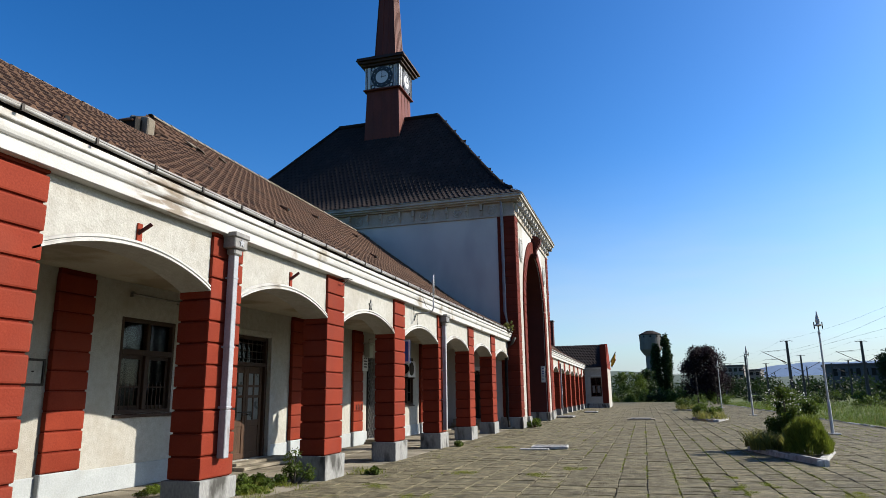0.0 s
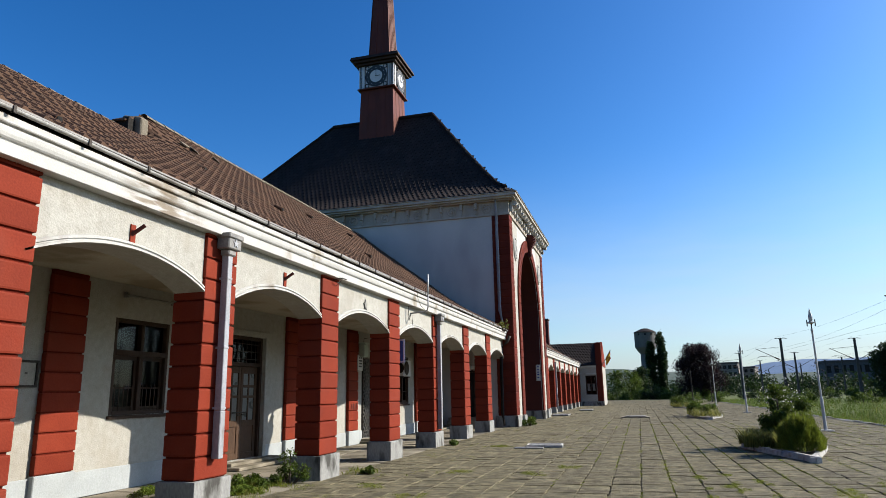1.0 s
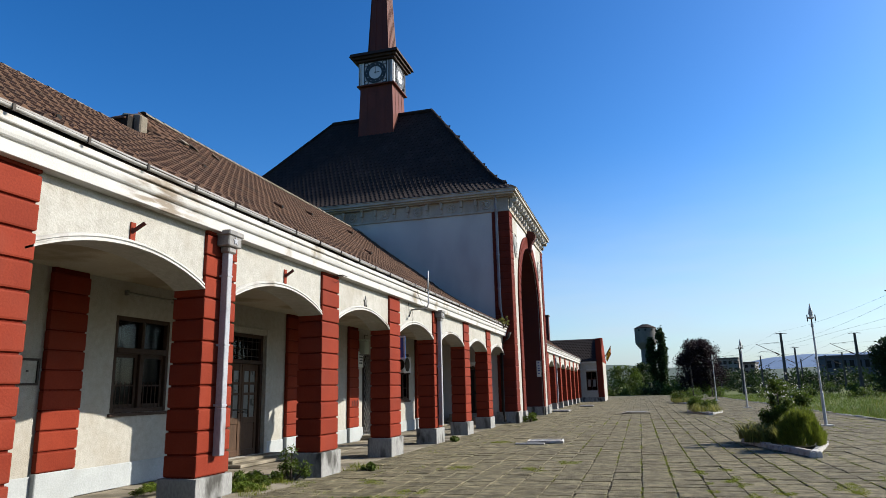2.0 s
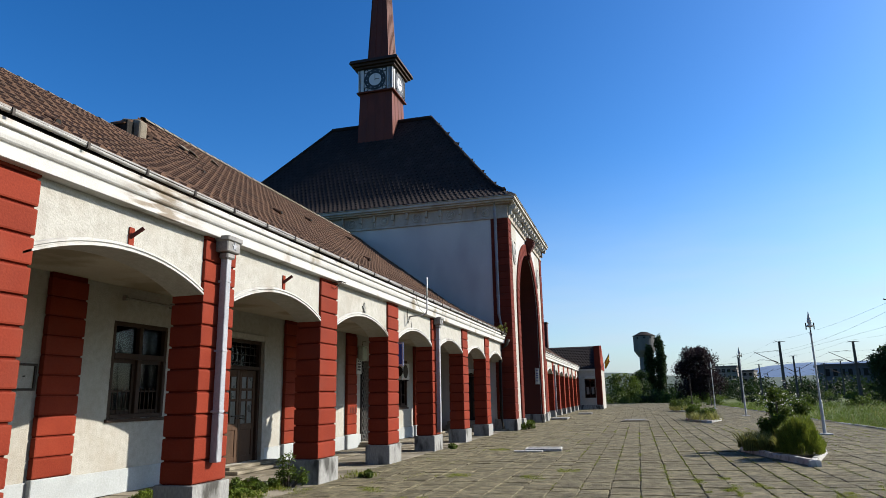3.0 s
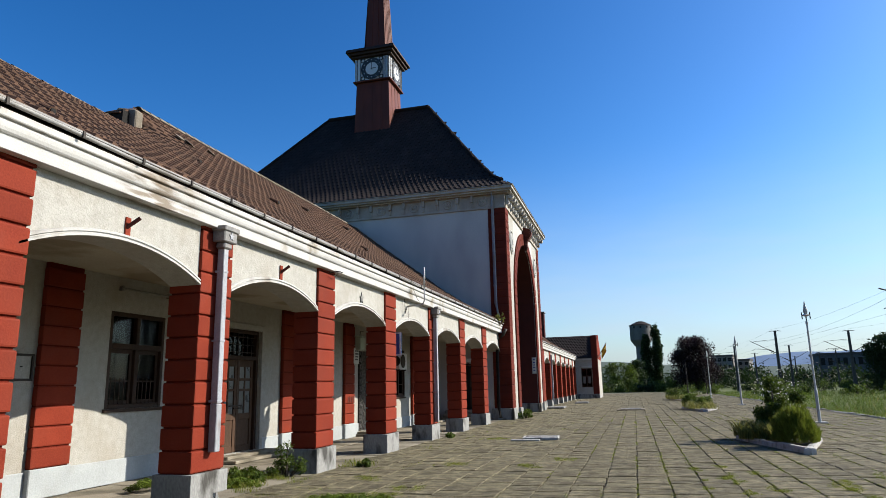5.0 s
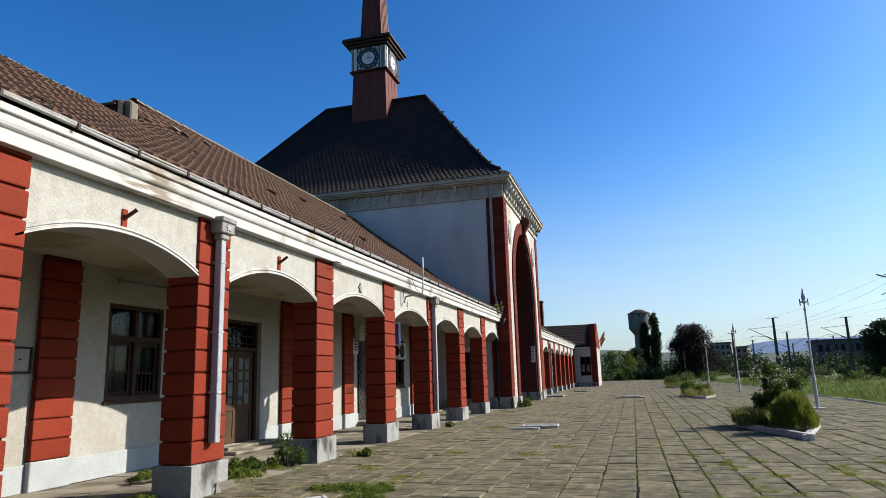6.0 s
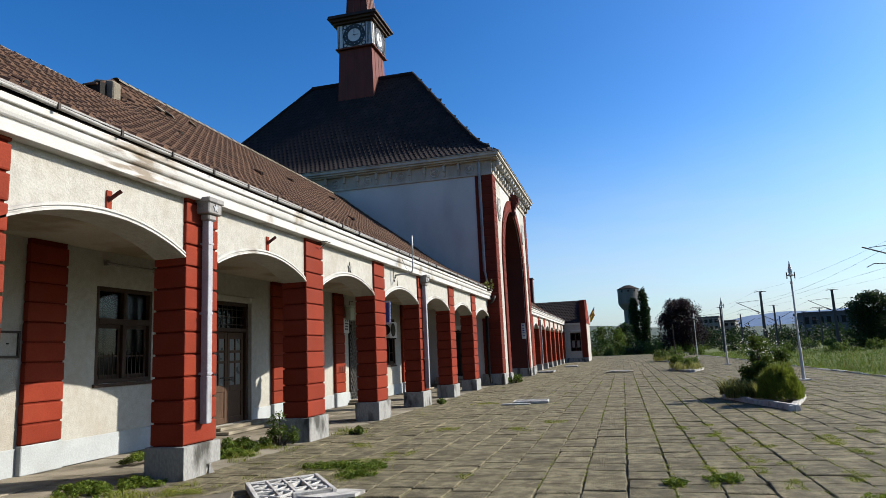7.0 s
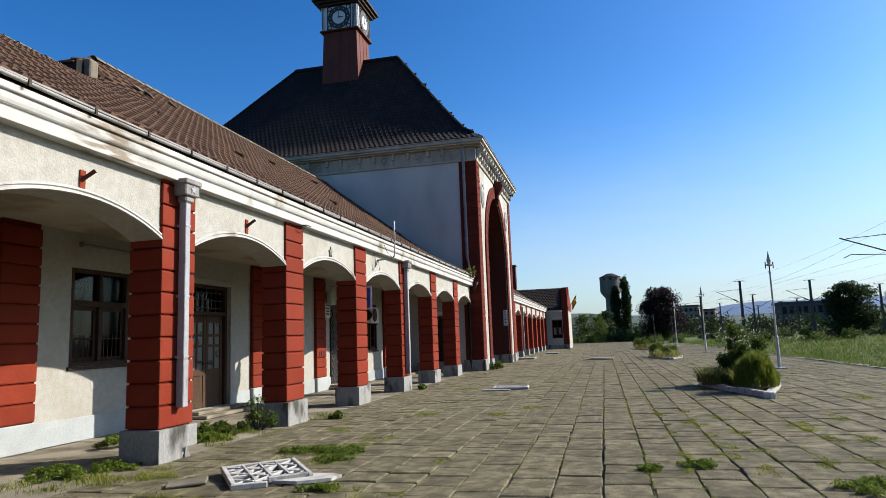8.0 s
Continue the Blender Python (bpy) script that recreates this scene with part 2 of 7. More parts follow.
def leaf_mat(name, a, b, tone=0.35):
    m = mat(name, a, b, 0.6, 0.8, 8, 0.0, island_tone=tone)
    bs = m.node_tree.nodes["Principled BSDF"]
    nt = m.node_tree
    thin = nt.nodes.new("ShaderNodeBsdfTranslucent")
    both = nt.nodes.new("ShaderNodeMixShader")
    both.inputs["Fac"].default_value = 0.38
    nt.links.new(bs.inputs["Base Color"].links[0].from_socket, thin.inputs["Color"])
    nt.links.new(bs.outputs[0], both.inputs[1])
    nt.links.new(thin.outputs[0], both.inputs[2])
    nt.links.new(both.outputs[0], nt.nodes["Material Output"].inputs["Surface"])
    return m


M_GRASS = leaf_mat("grass", (0.065, 0.12, 0.010), (0.16, 0.235, 0.022))
M_MOSS = leaf_mat("joint_moss", (0.15, 0.20, 0.018), (0.34, 0.37, 0.045))
M_DRYGRASS = leaf_mat("dry_grass", (0.19, 0.20, 0.04), (0.36, 0.34, 0.09))
M_LEAF = leaf_mat("leaf", (0.06, 0.10, 0.013), (0.15, 0.21, 0.032))
M_LEAFDARK = leaf_mat("dark_leaf", (0.016, 0.034, 0.010), (0.04, 0.07, 0.018))
M_PURPLE = leaf_mat("purple_leaf", (0.013, 0.008, 0.010), (0.032, 0.016, 0.019))
M_BROOM = leaf_mat("broom_stem", (0.13, 0.175, 0.018), (0.27, 0.32, 0.045))
M_WEED = leaf_mat("weed_leaf", (0.09, 0.15, 0.016), (0.22, 0.29, 0.035))
M_WHITEFLOWER = leaf_mat("blossom", (0.65, 0.63, 0.55), (0.8, 0.78, 0.7), 0.1)
M_FIELD = mat("meadow", (0.08, 0.105, 0.02), (0.15, 0.175, 0.04), 0.95, 0.25, 4, 0.5, stain=(0.05, 0.075, 0.018), stain_amount=0.6, stain_scale=0.12)
# the blue of distance haze is painted into the ridge's base colour
M_HAZEHILL = mat("hazed_far_hill", (0.13, 0.215, 0.36), (0.18, 0.27, 0.43), 1.0, 0.006, 0.05, 0.0)
# leaf green greyed towards blue: distance haze is mixed into this colour
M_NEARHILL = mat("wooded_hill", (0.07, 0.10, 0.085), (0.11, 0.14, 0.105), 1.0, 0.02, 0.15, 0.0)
# wall colour includes the blue-grey of the haze in front of it
M_FARWALL = mat("hazed_far_wall", (0.07, 0.08, 0.10), (0.11, 0.12, 0.145), 0.9, 0.1, 2, 0.0)
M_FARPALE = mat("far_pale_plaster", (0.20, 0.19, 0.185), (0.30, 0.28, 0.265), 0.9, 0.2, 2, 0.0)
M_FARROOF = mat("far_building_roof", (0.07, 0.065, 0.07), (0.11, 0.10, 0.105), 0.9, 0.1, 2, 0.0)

m_glass = bpy.data.materials.new("window_glass")
m_glass.use_nodes = True
_nt = m_glass.node_tree
_nt.nodes.remove(_nt.nodes["Principled BSDF"])
_clear = _nt.nodes.new("ShaderNodeBsdfTransparent")
_clear.inputs["Color"].default_value = (0.36, 0.37, 0.36, 1)
_gloss = _nt.nodes.new("ShaderNodeBsdfGlossy")
_gloss.inputs["Roughness"].default_value = 0.03
_gloss.inputs["Color"].default_value = (0.42, 0.44, 0.46, 1)
_fres = _nt.nodes.new("ShaderNodeFresnel")
_fres.inputs["IOR"].default_value = 1.33
_pane = _nt.nodes.new("ShaderNodeMixShader")
_nt.links.new(_fres.outputs[0], _pane.inputs["Fac"])
_nt.links.new(_clear.outputs[0], _pane.inputs[1])
_nt.links.new(_gloss.outputs[0], _pane.inputs[2])
_nt.links.new(_pane.outputs[0], _nt.nodes["Material Output"].inputs["Surface"])
M_GLASS = m_glass

# ---- mesh helpers ----


def finish(name, bm, material, parent=None, label="", smooth=False):
    me = bpy.data.meshes.new(name)
    bm.to_mesh(me)
    bm.free()
    me.materials.append(material)
    if smooth:
        for p in me.polygons:
            p.use_smooth = True
    ob = new(name, me)
    ob.parent = parent
    if label:
        ob["label"] = label
    return ob


def part(name, bm, material, parent, label="", smooth=False):
    return finish(name, bm, material, parent, label, smooth)


def pymesh(name, verts, faces, material, parent=None, label="", smooth=False):
    me = bpy.data.meshes.new(name)
    me.from_pydata(verts, [], faces)
    me.update()
    me.materials.append(material)
    if smooth:
        for p in me.polygons:
            p.use_smooth = True
    ob = new(name, me)
    ob.parent = parent
    if label:
        ob["label"] = label
    return ob


def thing(name, label, category, at=(0, 0, 0), group="", kind=""):
    ob = new(name)
    ob.location = at
    ob.empty_display_size = 0.1
    return tagged(ob, label, category, group, kind)


def box(bm, x0, x1, y0, y1, z0, z1, bevel=0.0, seg=1):
    v = [bm.verts.new(c) for c in ((x0, y0, z0), (x1, y0, z0), (x1, y1, z0), (x0, y1, z0), (x0, y0, z1), (x1, y0, z1), (x1, y1, z1), (x0, y1, z1))]
    f = [bm.faces.new([v[i] for i in q]) for q in ((3, 2, 1, 0), (4, 5, 6, 7), (0, 1, 5, 4), (1, 2, 6, 5), (2, 3, 7, 6), (3, 0, 4, 7))]
    if bevel:
        es = list({e for a in f for e in a.edges})
        bmesh.ops.bevel(bm, geom=es, offset=bevel, segments=seg, affect="EDGES", profile=0.6)
    return bm


def boxes(*args, bevel=0.0):
    bm = bmesh.new()
    for a in args:
        box(bm, *a, bevel=bevel)
    return bm


def tube(bm, pts, r, n=10, r_end=None, caps=True):
    """A tube along a line of points."""
    pts = [Vector(p) for p in pts]
    rings = []
    for i, p in enumerate(pts):
        d = (pts[min(i + 1, len(pts) - 1)] - pts[max(i - 1, 0)]).normalized()
        a = d.orthogonal().normalized() if abs(d.z) < 0.99 else Vector((1, 0, 0))
        b = d.cross(a).normalized()
        rr = r if r_end is None else r + (r_end - r) * i / max(1, len(pts) - 1)
        rings.append([bm.verts.new(p + a * rr * math.cos(2 * math.pi * k / n) + b * rr * math.sin(2 * math.pi * k / n)) for k in range(n)])
    for q, s in zip(rings, rings[1:]):
        for k in range(n):
            bm.faces.new((q[k], q[(k + 1) % n], s[(k + 1) % n], s[k]))
    if caps:
        bm.faces.new(rings[0][::-1])
        bm.faces.new(rings[-1])
    return bm


def hoop(bm, at, u, v, ru, rv, r, n=24, m=8):
    """A closed ring round a point, in the plane of two unit vectors."""
    at, u, v = Vector(at), Vector(u), Vector(v)
    w = u.cross(v)
    rings = []
    for k in range(n):
        a = 2 * math.pi * k / n
        d = u * math.cos(a) + v * math.sin(a)
        p = at + u * ru * math.cos(a) + v * rv * math.sin(a)
        rings.append([bm.verts.new(p + d * r * math.cos(2 * math.pi * j / m) + w * r * math.sin(2 * math.pi * j / m)) for j in range(m)])
    for k in range(n):
        q, s = rings[k], rings[(k + 1) % n]
        for j in range(m):
            bm.faces.new((q[j], s[j], s[(j + 1) % m], q[(j + 1) % m]))
    return bm


def lathe(bm, profile, at=(0, 0, 0), n=24):
    """A turned body from (radius, z) pairs."""
    rings = [[bm.verts.new((at[0] + r * math.cos(2 * math.pi * k / n), at[1] + r * math.sin(2 * math.pi * k / n), at[2] + z)) for k in range(n)] for r, z in profile]
    for q, s in zip(rings, rings[1:]):
        for k in range(n):
            bm.faces.new((q[k], q[(k + 1) % n], s[(k + 1) % n], s[k]))
    bm.faces.new(rings[0][::-1])
    bm.faces.new(rings[-1])
    return bm


def sweep(name, profile, a, b, axis, material, parent, label=""):
    """A moulding: (out, z) pairs carried straight from a to b along 'x' or 'y'; out runs along the other axis."""
    verts, faces = [], []
    n = len(profile)
    steps = max(1, int(abs(b - a) / 1.2))
    for i in range(steps + 1):
        s = a + (b - a) * i / steps
        for o, z in profile:
            verts.append((o, s, z) if axis == "y" else (s, o, z))
    for i in range(steps):
        for k in range(n):
            faces.append((i * n + k, i * n + (k + 1) % n, (i + 1) * n + (k + 1) % n, (i + 1) * n + k))
    faces.append(tuple(range(n))[::-1])
    faces.append(tuple(steps * n + k for k in range(n)))
    ob = pymesh(name, verts, faces, material, parent, label)
    return ob


def share(name, mesh, at, parent, rz=0.0):
    ob = new(name, mesh)
    ob.parent = parent
    ob.location = at
    ob.rotation_euler = (0, 0, rz)
    return ob


def hidden_mesh(bm, material, name="piece"):
    me = bpy.data.meshes.new(name)
    bm.to_mesh(me)
    bm.free()
    me.materials.append(material)
    return me


# ---- ground ----
S = 3.65            # bay of the arcade
PW = 0.75           # pillar width
BACK = -3.0         # arcade's rear wall
T0, T1 = 21.9, 33.0  # clock hall, along the platform
TX = 0.45           # front of the clock hall
EDGE = 14.9         # platform edge
FAR_END = 100.0

bm = bmesh.new()
for x0, x1, y0, y1 in ((-2500, 4000, -900, 5200),):
    v = [bm.verts.new(c) for c in ((x0, y0, -0.55), (x1, y0, -0.55), (x1, y1, -0.55), (x0, y1, -0.55))]
    bm.faces.new(v)
tagged(finish("ground", bm, M_FIELD), "green meadow and overgrown rail yard", "ground", kind="structure")
bm = boxes((-12, EDGE, -40, FAR_END, -0.6, -0.03))
tagged(finish("platform_bed", bm, M_SOIL), "dark soil bed under the platform paving", "ground", kind="structure")
kerb = tagged(new("platform_kerb"), "worn pale kerb stones of the platform edge", "kerb", kind="structure")
kr = random.Random(31)
stones = []
for k in range(5):
    bm = bmesh.new()
    box(bm, -0.22, 0.05, 0.012, 0.988, -0.3, 0.015, bevel=0.025)
    for v in bm.verts:
        v.co.x += kr.uniform(-0.012, 0.012)
        v.co.z += kr.uniform(-0.012, 0.008)
    stones.append(hidden_mesh(bm, (M_FLOOR, M_PLINTH, M_FLOOR, M_LIME, M_PLINTH)[k], "kerb_stone"))
y = -12.0
while y < FAR_END - 1:
    ks = share("kerb_stone", stones[kr.randrange(5)], (EDGE + kr.uniform(-0.02, 0.02), y, kr.uniform(-0.035, 0.004)), kerb)
    ks.rotation_euler = (radians(kr.uniform(-0.8, 0.8)), 0, radians(kr.uniform(-0.8, 0.8)))
    y += 1.0

# ---- arcade wings ----
WALL_TOP = 3.87
PLINTH = 0.43
CH = 0.305          # height of one rusticated course
SPRING, CROWN = 2.98, 3.30


def arch_z(y, y0, y1):
    """Underside of a flat arch between two pillars."""
    half, rise = (y1 - y0) / 2, CROWN - SPRING
    rad = (half * half + rise * rise) / (2 * rise)
    return CROWN - rad + math.sqrt(max(0.0, rad * rad - (y - (y0 + y1) / 2) ** 2))


def block_mesh(dx, dy, h, name="block"):
    """One painted, rounded course of a pillar: bevelled all round."""
    bm = bmesh.new()
    box(bm, 0, dx, 0, dy, 0.012, h - 0.012, bevel=0.022, seg=2)
    return hidden_mesh(bm, M_RED, name)


ME_BLOCK = block_mesh(0.52, PW, CH)
ME_CAP = block_mesh(0.52, PW, WALL_TOP - PLINTH - 11 * CH, "cap")


def pillar(y, parent, xf=0.0, chipped=False):
    """Square rusticated pillar on a concrete plinth; its front is at x = xf."""
    p = part("pillar", boxes((xf - 0.49, xf - 0.03, y + 0.03, y + PW - 0.03, 0.30, WALL_TOP)), M_REDCORE, parent, "terracotta red rusticated pillar")
    for k in range(11):
        share("block", ME_BLOCK, (xf - 0.52, y, PLINTH + k * CH), p)
    share("block", ME_CAP, (xf - 0.52, y, PLINTH + 11 * CH), p)
    bm = bmesh.new()
    if chipped:
        # a corner of the concrete has broken away near the ground
        box(bm, xf - 0.57, xf + 0.045, y - 0.045, y + 0.46, -0.1, PLINTH, bevel=0.014, seg=2)
        box(bm, xf - 0.57, xf + 0.042, y + 0.445, y + PW + 0.045, 0.13, PLINTH - 0.002, bevel=0.014, seg=2)
        box(bm, xf - 0.57, xf - 0.10, y + 0.45, y + PW + 0.03, -0.1, 0.14)
        v = [bm.verts.new(c) for c in ((xf + 0.05, y + 0.50, 0.0), (xf + 0.07, y + 0.60, 0.0), (xf - 0.02, y + 0.56, 0.0), (xf + 0.035, y + 0.545, 0.16))]
        for q in ((0, 1, 3), (1, 2, 3), (2, 0, 3), (2, 1, 0)):
            bm.faces.new([v[i] for i in q])
    else:
        box(bm, xf - 0.57, xf + 0.045, y - 0.045, y + PW + 0.045, -0.1, PLINTH, bevel=0.018, seg=2)
    part("plinth", bm, M_PLINTH, p, "grey concrete plinth with dark stains")
    return p


def arcade_wall(y_from, bays, parent, xf=0.0):
    """Plastered wall over the arches, with soffits and raised arch mouldings."""
    n = 20
    x0, x1 = xf - 0.50, xf - 0.05
    for b in range(bays):
        verts, faces = [], []
        y0, y1 = y_from + b * S + PW, y_from + (b + 1) * S
        for i in range(n + 1):
            y = y0 + (y1 - y0) * i / n
            z = arch_z(y, y0, y1)
            verts += [(x1, y, z), (x1, y, WALL_TOP), (x0, y, z), (x0, y, WALL_TOP)]
        for i in range(n):
            a, c = 4 * i, 4 * i + 4
            faces += [(a, c, c + 1, a + 1), (c + 2, a + 2, a + 3, c + 3), (c, a, a + 2, c + 2)]
        p = 4 * n
        faces += [(0, 1, 3, 2), (p, p + 2, p + 3, p + 1)]
        pymesh("arch_wall", verts, faces, M_PLASTER, parent, "cream rough-plastered wall over a flat arch")
    for b in range(bays):
        y0, y1 = y_from + b * S + PW, y_from + (b + 1) * S
        verts, faces = [], []
        prof = ((0.012, 0.0), (0.05, 0.005), (0.05, 0.03), (0.022, 0.037), (0.022, 0.05), (0.042, 0.057), (0.042, 0.08), (0.008, 0.095))
        for i in range(n + 1):
            y = y0 + (y1 - y0) * i / n
            z = arch_z(y, y0, y1)
            slope = (arch_z(min(y1, y + 0.01), y0, y1) - arch_z(max(y0, y - 0.01), y0, y1)) / 0.02
            nl = math.hypot(1, slope)
            for o, w in prof:
                verts.append((x1 + o, min(y1, max(y0, y - w * slope / nl)), z + w / nl - 0.002))
        m = len(prof)
        for i in range(n):
            for k in range(m - 1):
                a = i * m + k
                faces.append((a, a + m, a + m + 1, a + 1))
            faces.append((i * m + m - 1, i * m + 2 * m - 1, i * m + m, i * m))
        pymesh("arch_moulding", verts, faces, M_WHITE, parent, "white raised arch moulding")


def cornice(y0, y1, parent, xf=0.0):
    prof = [(-0.5, 3.87), (-0.05, 3.87), (-0.05, 3.84), (0.088, 3.84), (0.10, 3.846), (0.106, 3.972), (0.09, 3.978), (0.09, 3.992), (0.112, 3.996), (0.128, 4.012), (0.140, 4.045),
            (0.146, 4.085), (0.142, 4.108), (0.126, 4.112), (0.126, 4.124), (0.165, 4.130), (0.172, 4.140), (0.172, 4.205), (0.12, 4.225), (-0.5, 4.225)]
    sweep("cornice", [(xf + o, z - 0.005) for o, z in prof], y0, y1, "y", M_EAVES, parent, "white stepped eaves cornice with rust stains")
    bm = bmesh.new()
    n = 8
    rows = []
    steps = int((y1 - y0) / 0.9)
    for i in range(steps + 1):
        y = y0 + (y1 - y0) * i / steps
        dz = 0.006 * math.sin(i * 1.7) + 0.004 * math.sin(i * 0.6)
        ring = []
        for r in (0.032, 0.028):
            for k in range(n + 1):
                a = math.pi * (1 + k / n)
                ring.append(bm.verts.new((xf + 0.200 + r * math.cos(a) * (1 if r > 0.03 else -1), y, 4.262 + r * math.sin(a) + dz)))
        rows.append(ring)
    for q, s in zip(rows, rows[1:]):
        for k in range(len(q)):
            bm.faces.new((q[k], q[(k + 1) % len(q)], s[(k + 1) % len(q)], s[k]))
    g = part("gutter", bm, M_GUTTERWHITE, parent, "half-round painted metal eaves gutter")
    # added dark strip: paints the shadow line between gutter and tiles
    sweep("eaves_apron", [(xf + o, z) for o, z in ((0.190, 4.285), (0.202, 4.285), (0.192, 4.312), (0.180, 4.312))], y0, y1, "y", M_GUTTER, parent, "thin dark strip standing for the shadow gap above the gutter")
    hook = bmesh.new()
    tube(hook, [(0.150, 0, 4.27)] + [(0.200 + 0.036 * math.cos(a), 0, 4.262 + 0.036 * math.sin(a)) for a in [math.pi * (1 + k / 6) for k in range(7)]] + [(0.236, 0, 4.27)], 0.007, 5)
    box(hook, 0.230, 0.246, -0.016, 0.016, 4.215, 4.29)
    me = hidden_mesh(hook, M_IRON, "gutter_hook")
    k = 0
    while y0 + 0.23 + k * 0.92 < y1:
        share("gutter_hook", me, (xf, y0 + 0.23 + k * 0.92, 0), g)
        k += 1


def tile_slope(name, profile_at, length_from, length_to, along, material, parent, label, tw=0.24, th=0.28, seed=1, trim=None, bond=0.5, lip=0.045):
    """Interlocking clay tiles in overlapping courses. profile_at(s) gives points up the slope (run, z); along maps (s, run, z) to a place."""
    rng = random.Random(seed)
    verts, faces = [], []
    cols = int(abs(length_to - length_from) / tw)
    step = (length_to - length_from) / cols
    wave = ((0.0, 0.002), (0.08, 0.035), (0.18, 0.042), (0.33, 0.021), (0.53, 0.005), (1.0, 0.0))

    def point(pr, d):
        for (r0, z0), (r1, z1) in zip(pr, pr[1:]):
            l = math.hypot(r1 - r0, z1 - z0)
            if d <= l or (r1, z1) == pr[-1]:
                return r0 + (r1 - r0) * d / l, z0 + (z1 - z0) * d / l
            d -= l
    for c in range(cols):
        s0 = length_from + c * step
        pr = profile_at(s0 + step / 2)
        edge = {}
        total = sum(math.hypot(b[0] - a[0], b[1] - a[1]) for a, b in zip(pr, pr[1:]))
        rows = int(total / th)
        for r in range(rows):
            d0, d1 = r * th, min(total, (r + 1) * th + 0.05)
            if trim and not trim(s0 + step / 2, point(pr, min(total, d0 + th / 2))):
                continue
            jit = rng.uniform(-0.003, 0.003)
            base = len(verts)
            off = step * bond if r % 2 else 0.0
            for u, w in wave:
                s = s0 + off + u * step * 1.01
                if s not in edge:
                    edge[s] = profile_at(s)
                lo, hi = point(edge[s], d0), point(edge[s], d1)
                verts.append(along(s, lo[0], lo[1] - 0.002))
                verts.append(along(s, lo[0] + 0.0, lo[1] + lip + w + jit))
                verts.append(along(s, hi[0], hi[1] + 0.004 + w + jit))
            for k in range(len(wave) - 1):
                a = base + 3 * k
                faces += [(a, a + 3, a + 4, a + 1), (a + 1, a + 4, a + 5, a + 2)]
    return pymesh(name, verts, faces, material, parent, label)


def wing(name, y_from, bays, y_roof0, y_roof1, label, near, ridge_near):
    w = thing(name, label, "building")
    for k in range(bays):
        pillar(y_from + k * S + (0.12 if near and k == 1 else 0.0), w, chipped=near and k == 2)
    if not near:
        pillar(y_from + bays * S - PW, w)
    arcade_wall(y_from, bays, w)
    cornice(y_roof0, y_roof1, w)

    def prof(y):
        # the stretch nearest the end has a lower ridge; the roof steps up beside the roof vent
        pts = [(0.18, 4.275), (-0.24, 4.51), (-1.29, 5.03), (-2.64, 5.91), (-3.75, 6.79), (-5.49, 8.08), (-6.25, 8.66), (-7.0, 9.23)]
        if not ridge_near:
            return pts
        low_z = (4.275, 4.51, 5.03, 5.90, 6.71, 7.76, 8.17, 8.58)
        spread = (4.0, 4.0, 4.0, 4.0, 4.0, 3.4, 1.7, 0.12)
        row = []
        for (x, z), lz, w in zip(pts, low_z, spread):
            t = min(1.0, max(0.0, (y - 6.04 + w / 2) / w))
            row.append((x, lz + (z - lz) * t * t * (3 - 2 * t)))
        return row
    # boarded roof body under the tiles, both slopes
    verts, faces = [], []
    ys = sorted([y_roof0 + (y_roof1 - y_roof0) * i / 38 for i in range(39)] + ([5.98, 6.10] if ridge_near else [y_roof0 + 0.1, y_roof1 - 0.1]))
    for y in ys:
        pr = prof(y)
        row = [(x - 0.02 if i == 0 else x, z - 0.06) for i, (x, z) in enumerate(pr)]
        row += [(-14 - x, z) for x, z in row[-2::-1]]
        verts += [(x, y, z) for x, z in row]
    m = len(row)
    for i in range(40):
        for k in range(m - 1):
            faces.append((i * m + k, (i + 1) * m + k, (i + 1) * m + k + 1, i * m + k + 1))
    faces.append(tuple(range(m)))
    faces.append(tuple(40 * m + k for k in range(m))[::-1])
    roof = pymesh("roof", verts, faces, M_TILE, w, "weathered reddish-brown clay tile roof")
    tiles = tile_slope("tiles", prof, y_roof0, y_roof1, lambda s, r, z: (r, s, z), M_TILE, roof, "weathered interlocking clay tiles", 0.25, 0.31, 3)
    tiles["kind"] = "stuff"
    # ridge tiles
    me = bmesh.new()
    nn = 8
    ra, rb = [], []
    for k in range(nn + 1):
        a = math.pi * k / nn
        ra.append(me.verts.new((0.15 * math.cos(a), 0, 0.12 * math.sin(a))))
        rb.append(me.verts.new((0.13 * math.cos(a), 0.42, 0.10 * math.sin(a))))
    for k in range(nn):
        me.faces.new((ra[k], ra[k + 1], rb[k + 1], rb[k]))
    me = hidden_mesh(me, M_RIDGE, "ridge_tile")
    y = y_roof0
    while y < y_roof1 - 0.3:
        z = prof(y)[-1][1]
        share("ridge_tile", me, (-7.0, y, z - 0.02 + 0.012 * noise.noise((y * 3.1, 2.0, 0.0))), roof)
        y += 0.39
    return w


north = wing("station_wing", -2 * S, 8, -2 * S, T0, "cream and red arcaded railway station wing with clay roof", True, True)
south = wing("station_wing", T1 + 0.05, 8, T1, T1 + 8 * S, "far arcaded station wing with small red pillars", False, False)

# ceilings of the arcades
for y0, y1 in ((-2 * S, T0), (T1, T1 + 8 * S)):
    tagged(finish("ceiling", boxes((BACK, -0.5, y0, y1, 3.56, 3.70)), M_SOFFIT), "stained plaster arcade ceiling", "ceiling", kind="structure")

# ---- rear wall of the arcade, with real openings ----


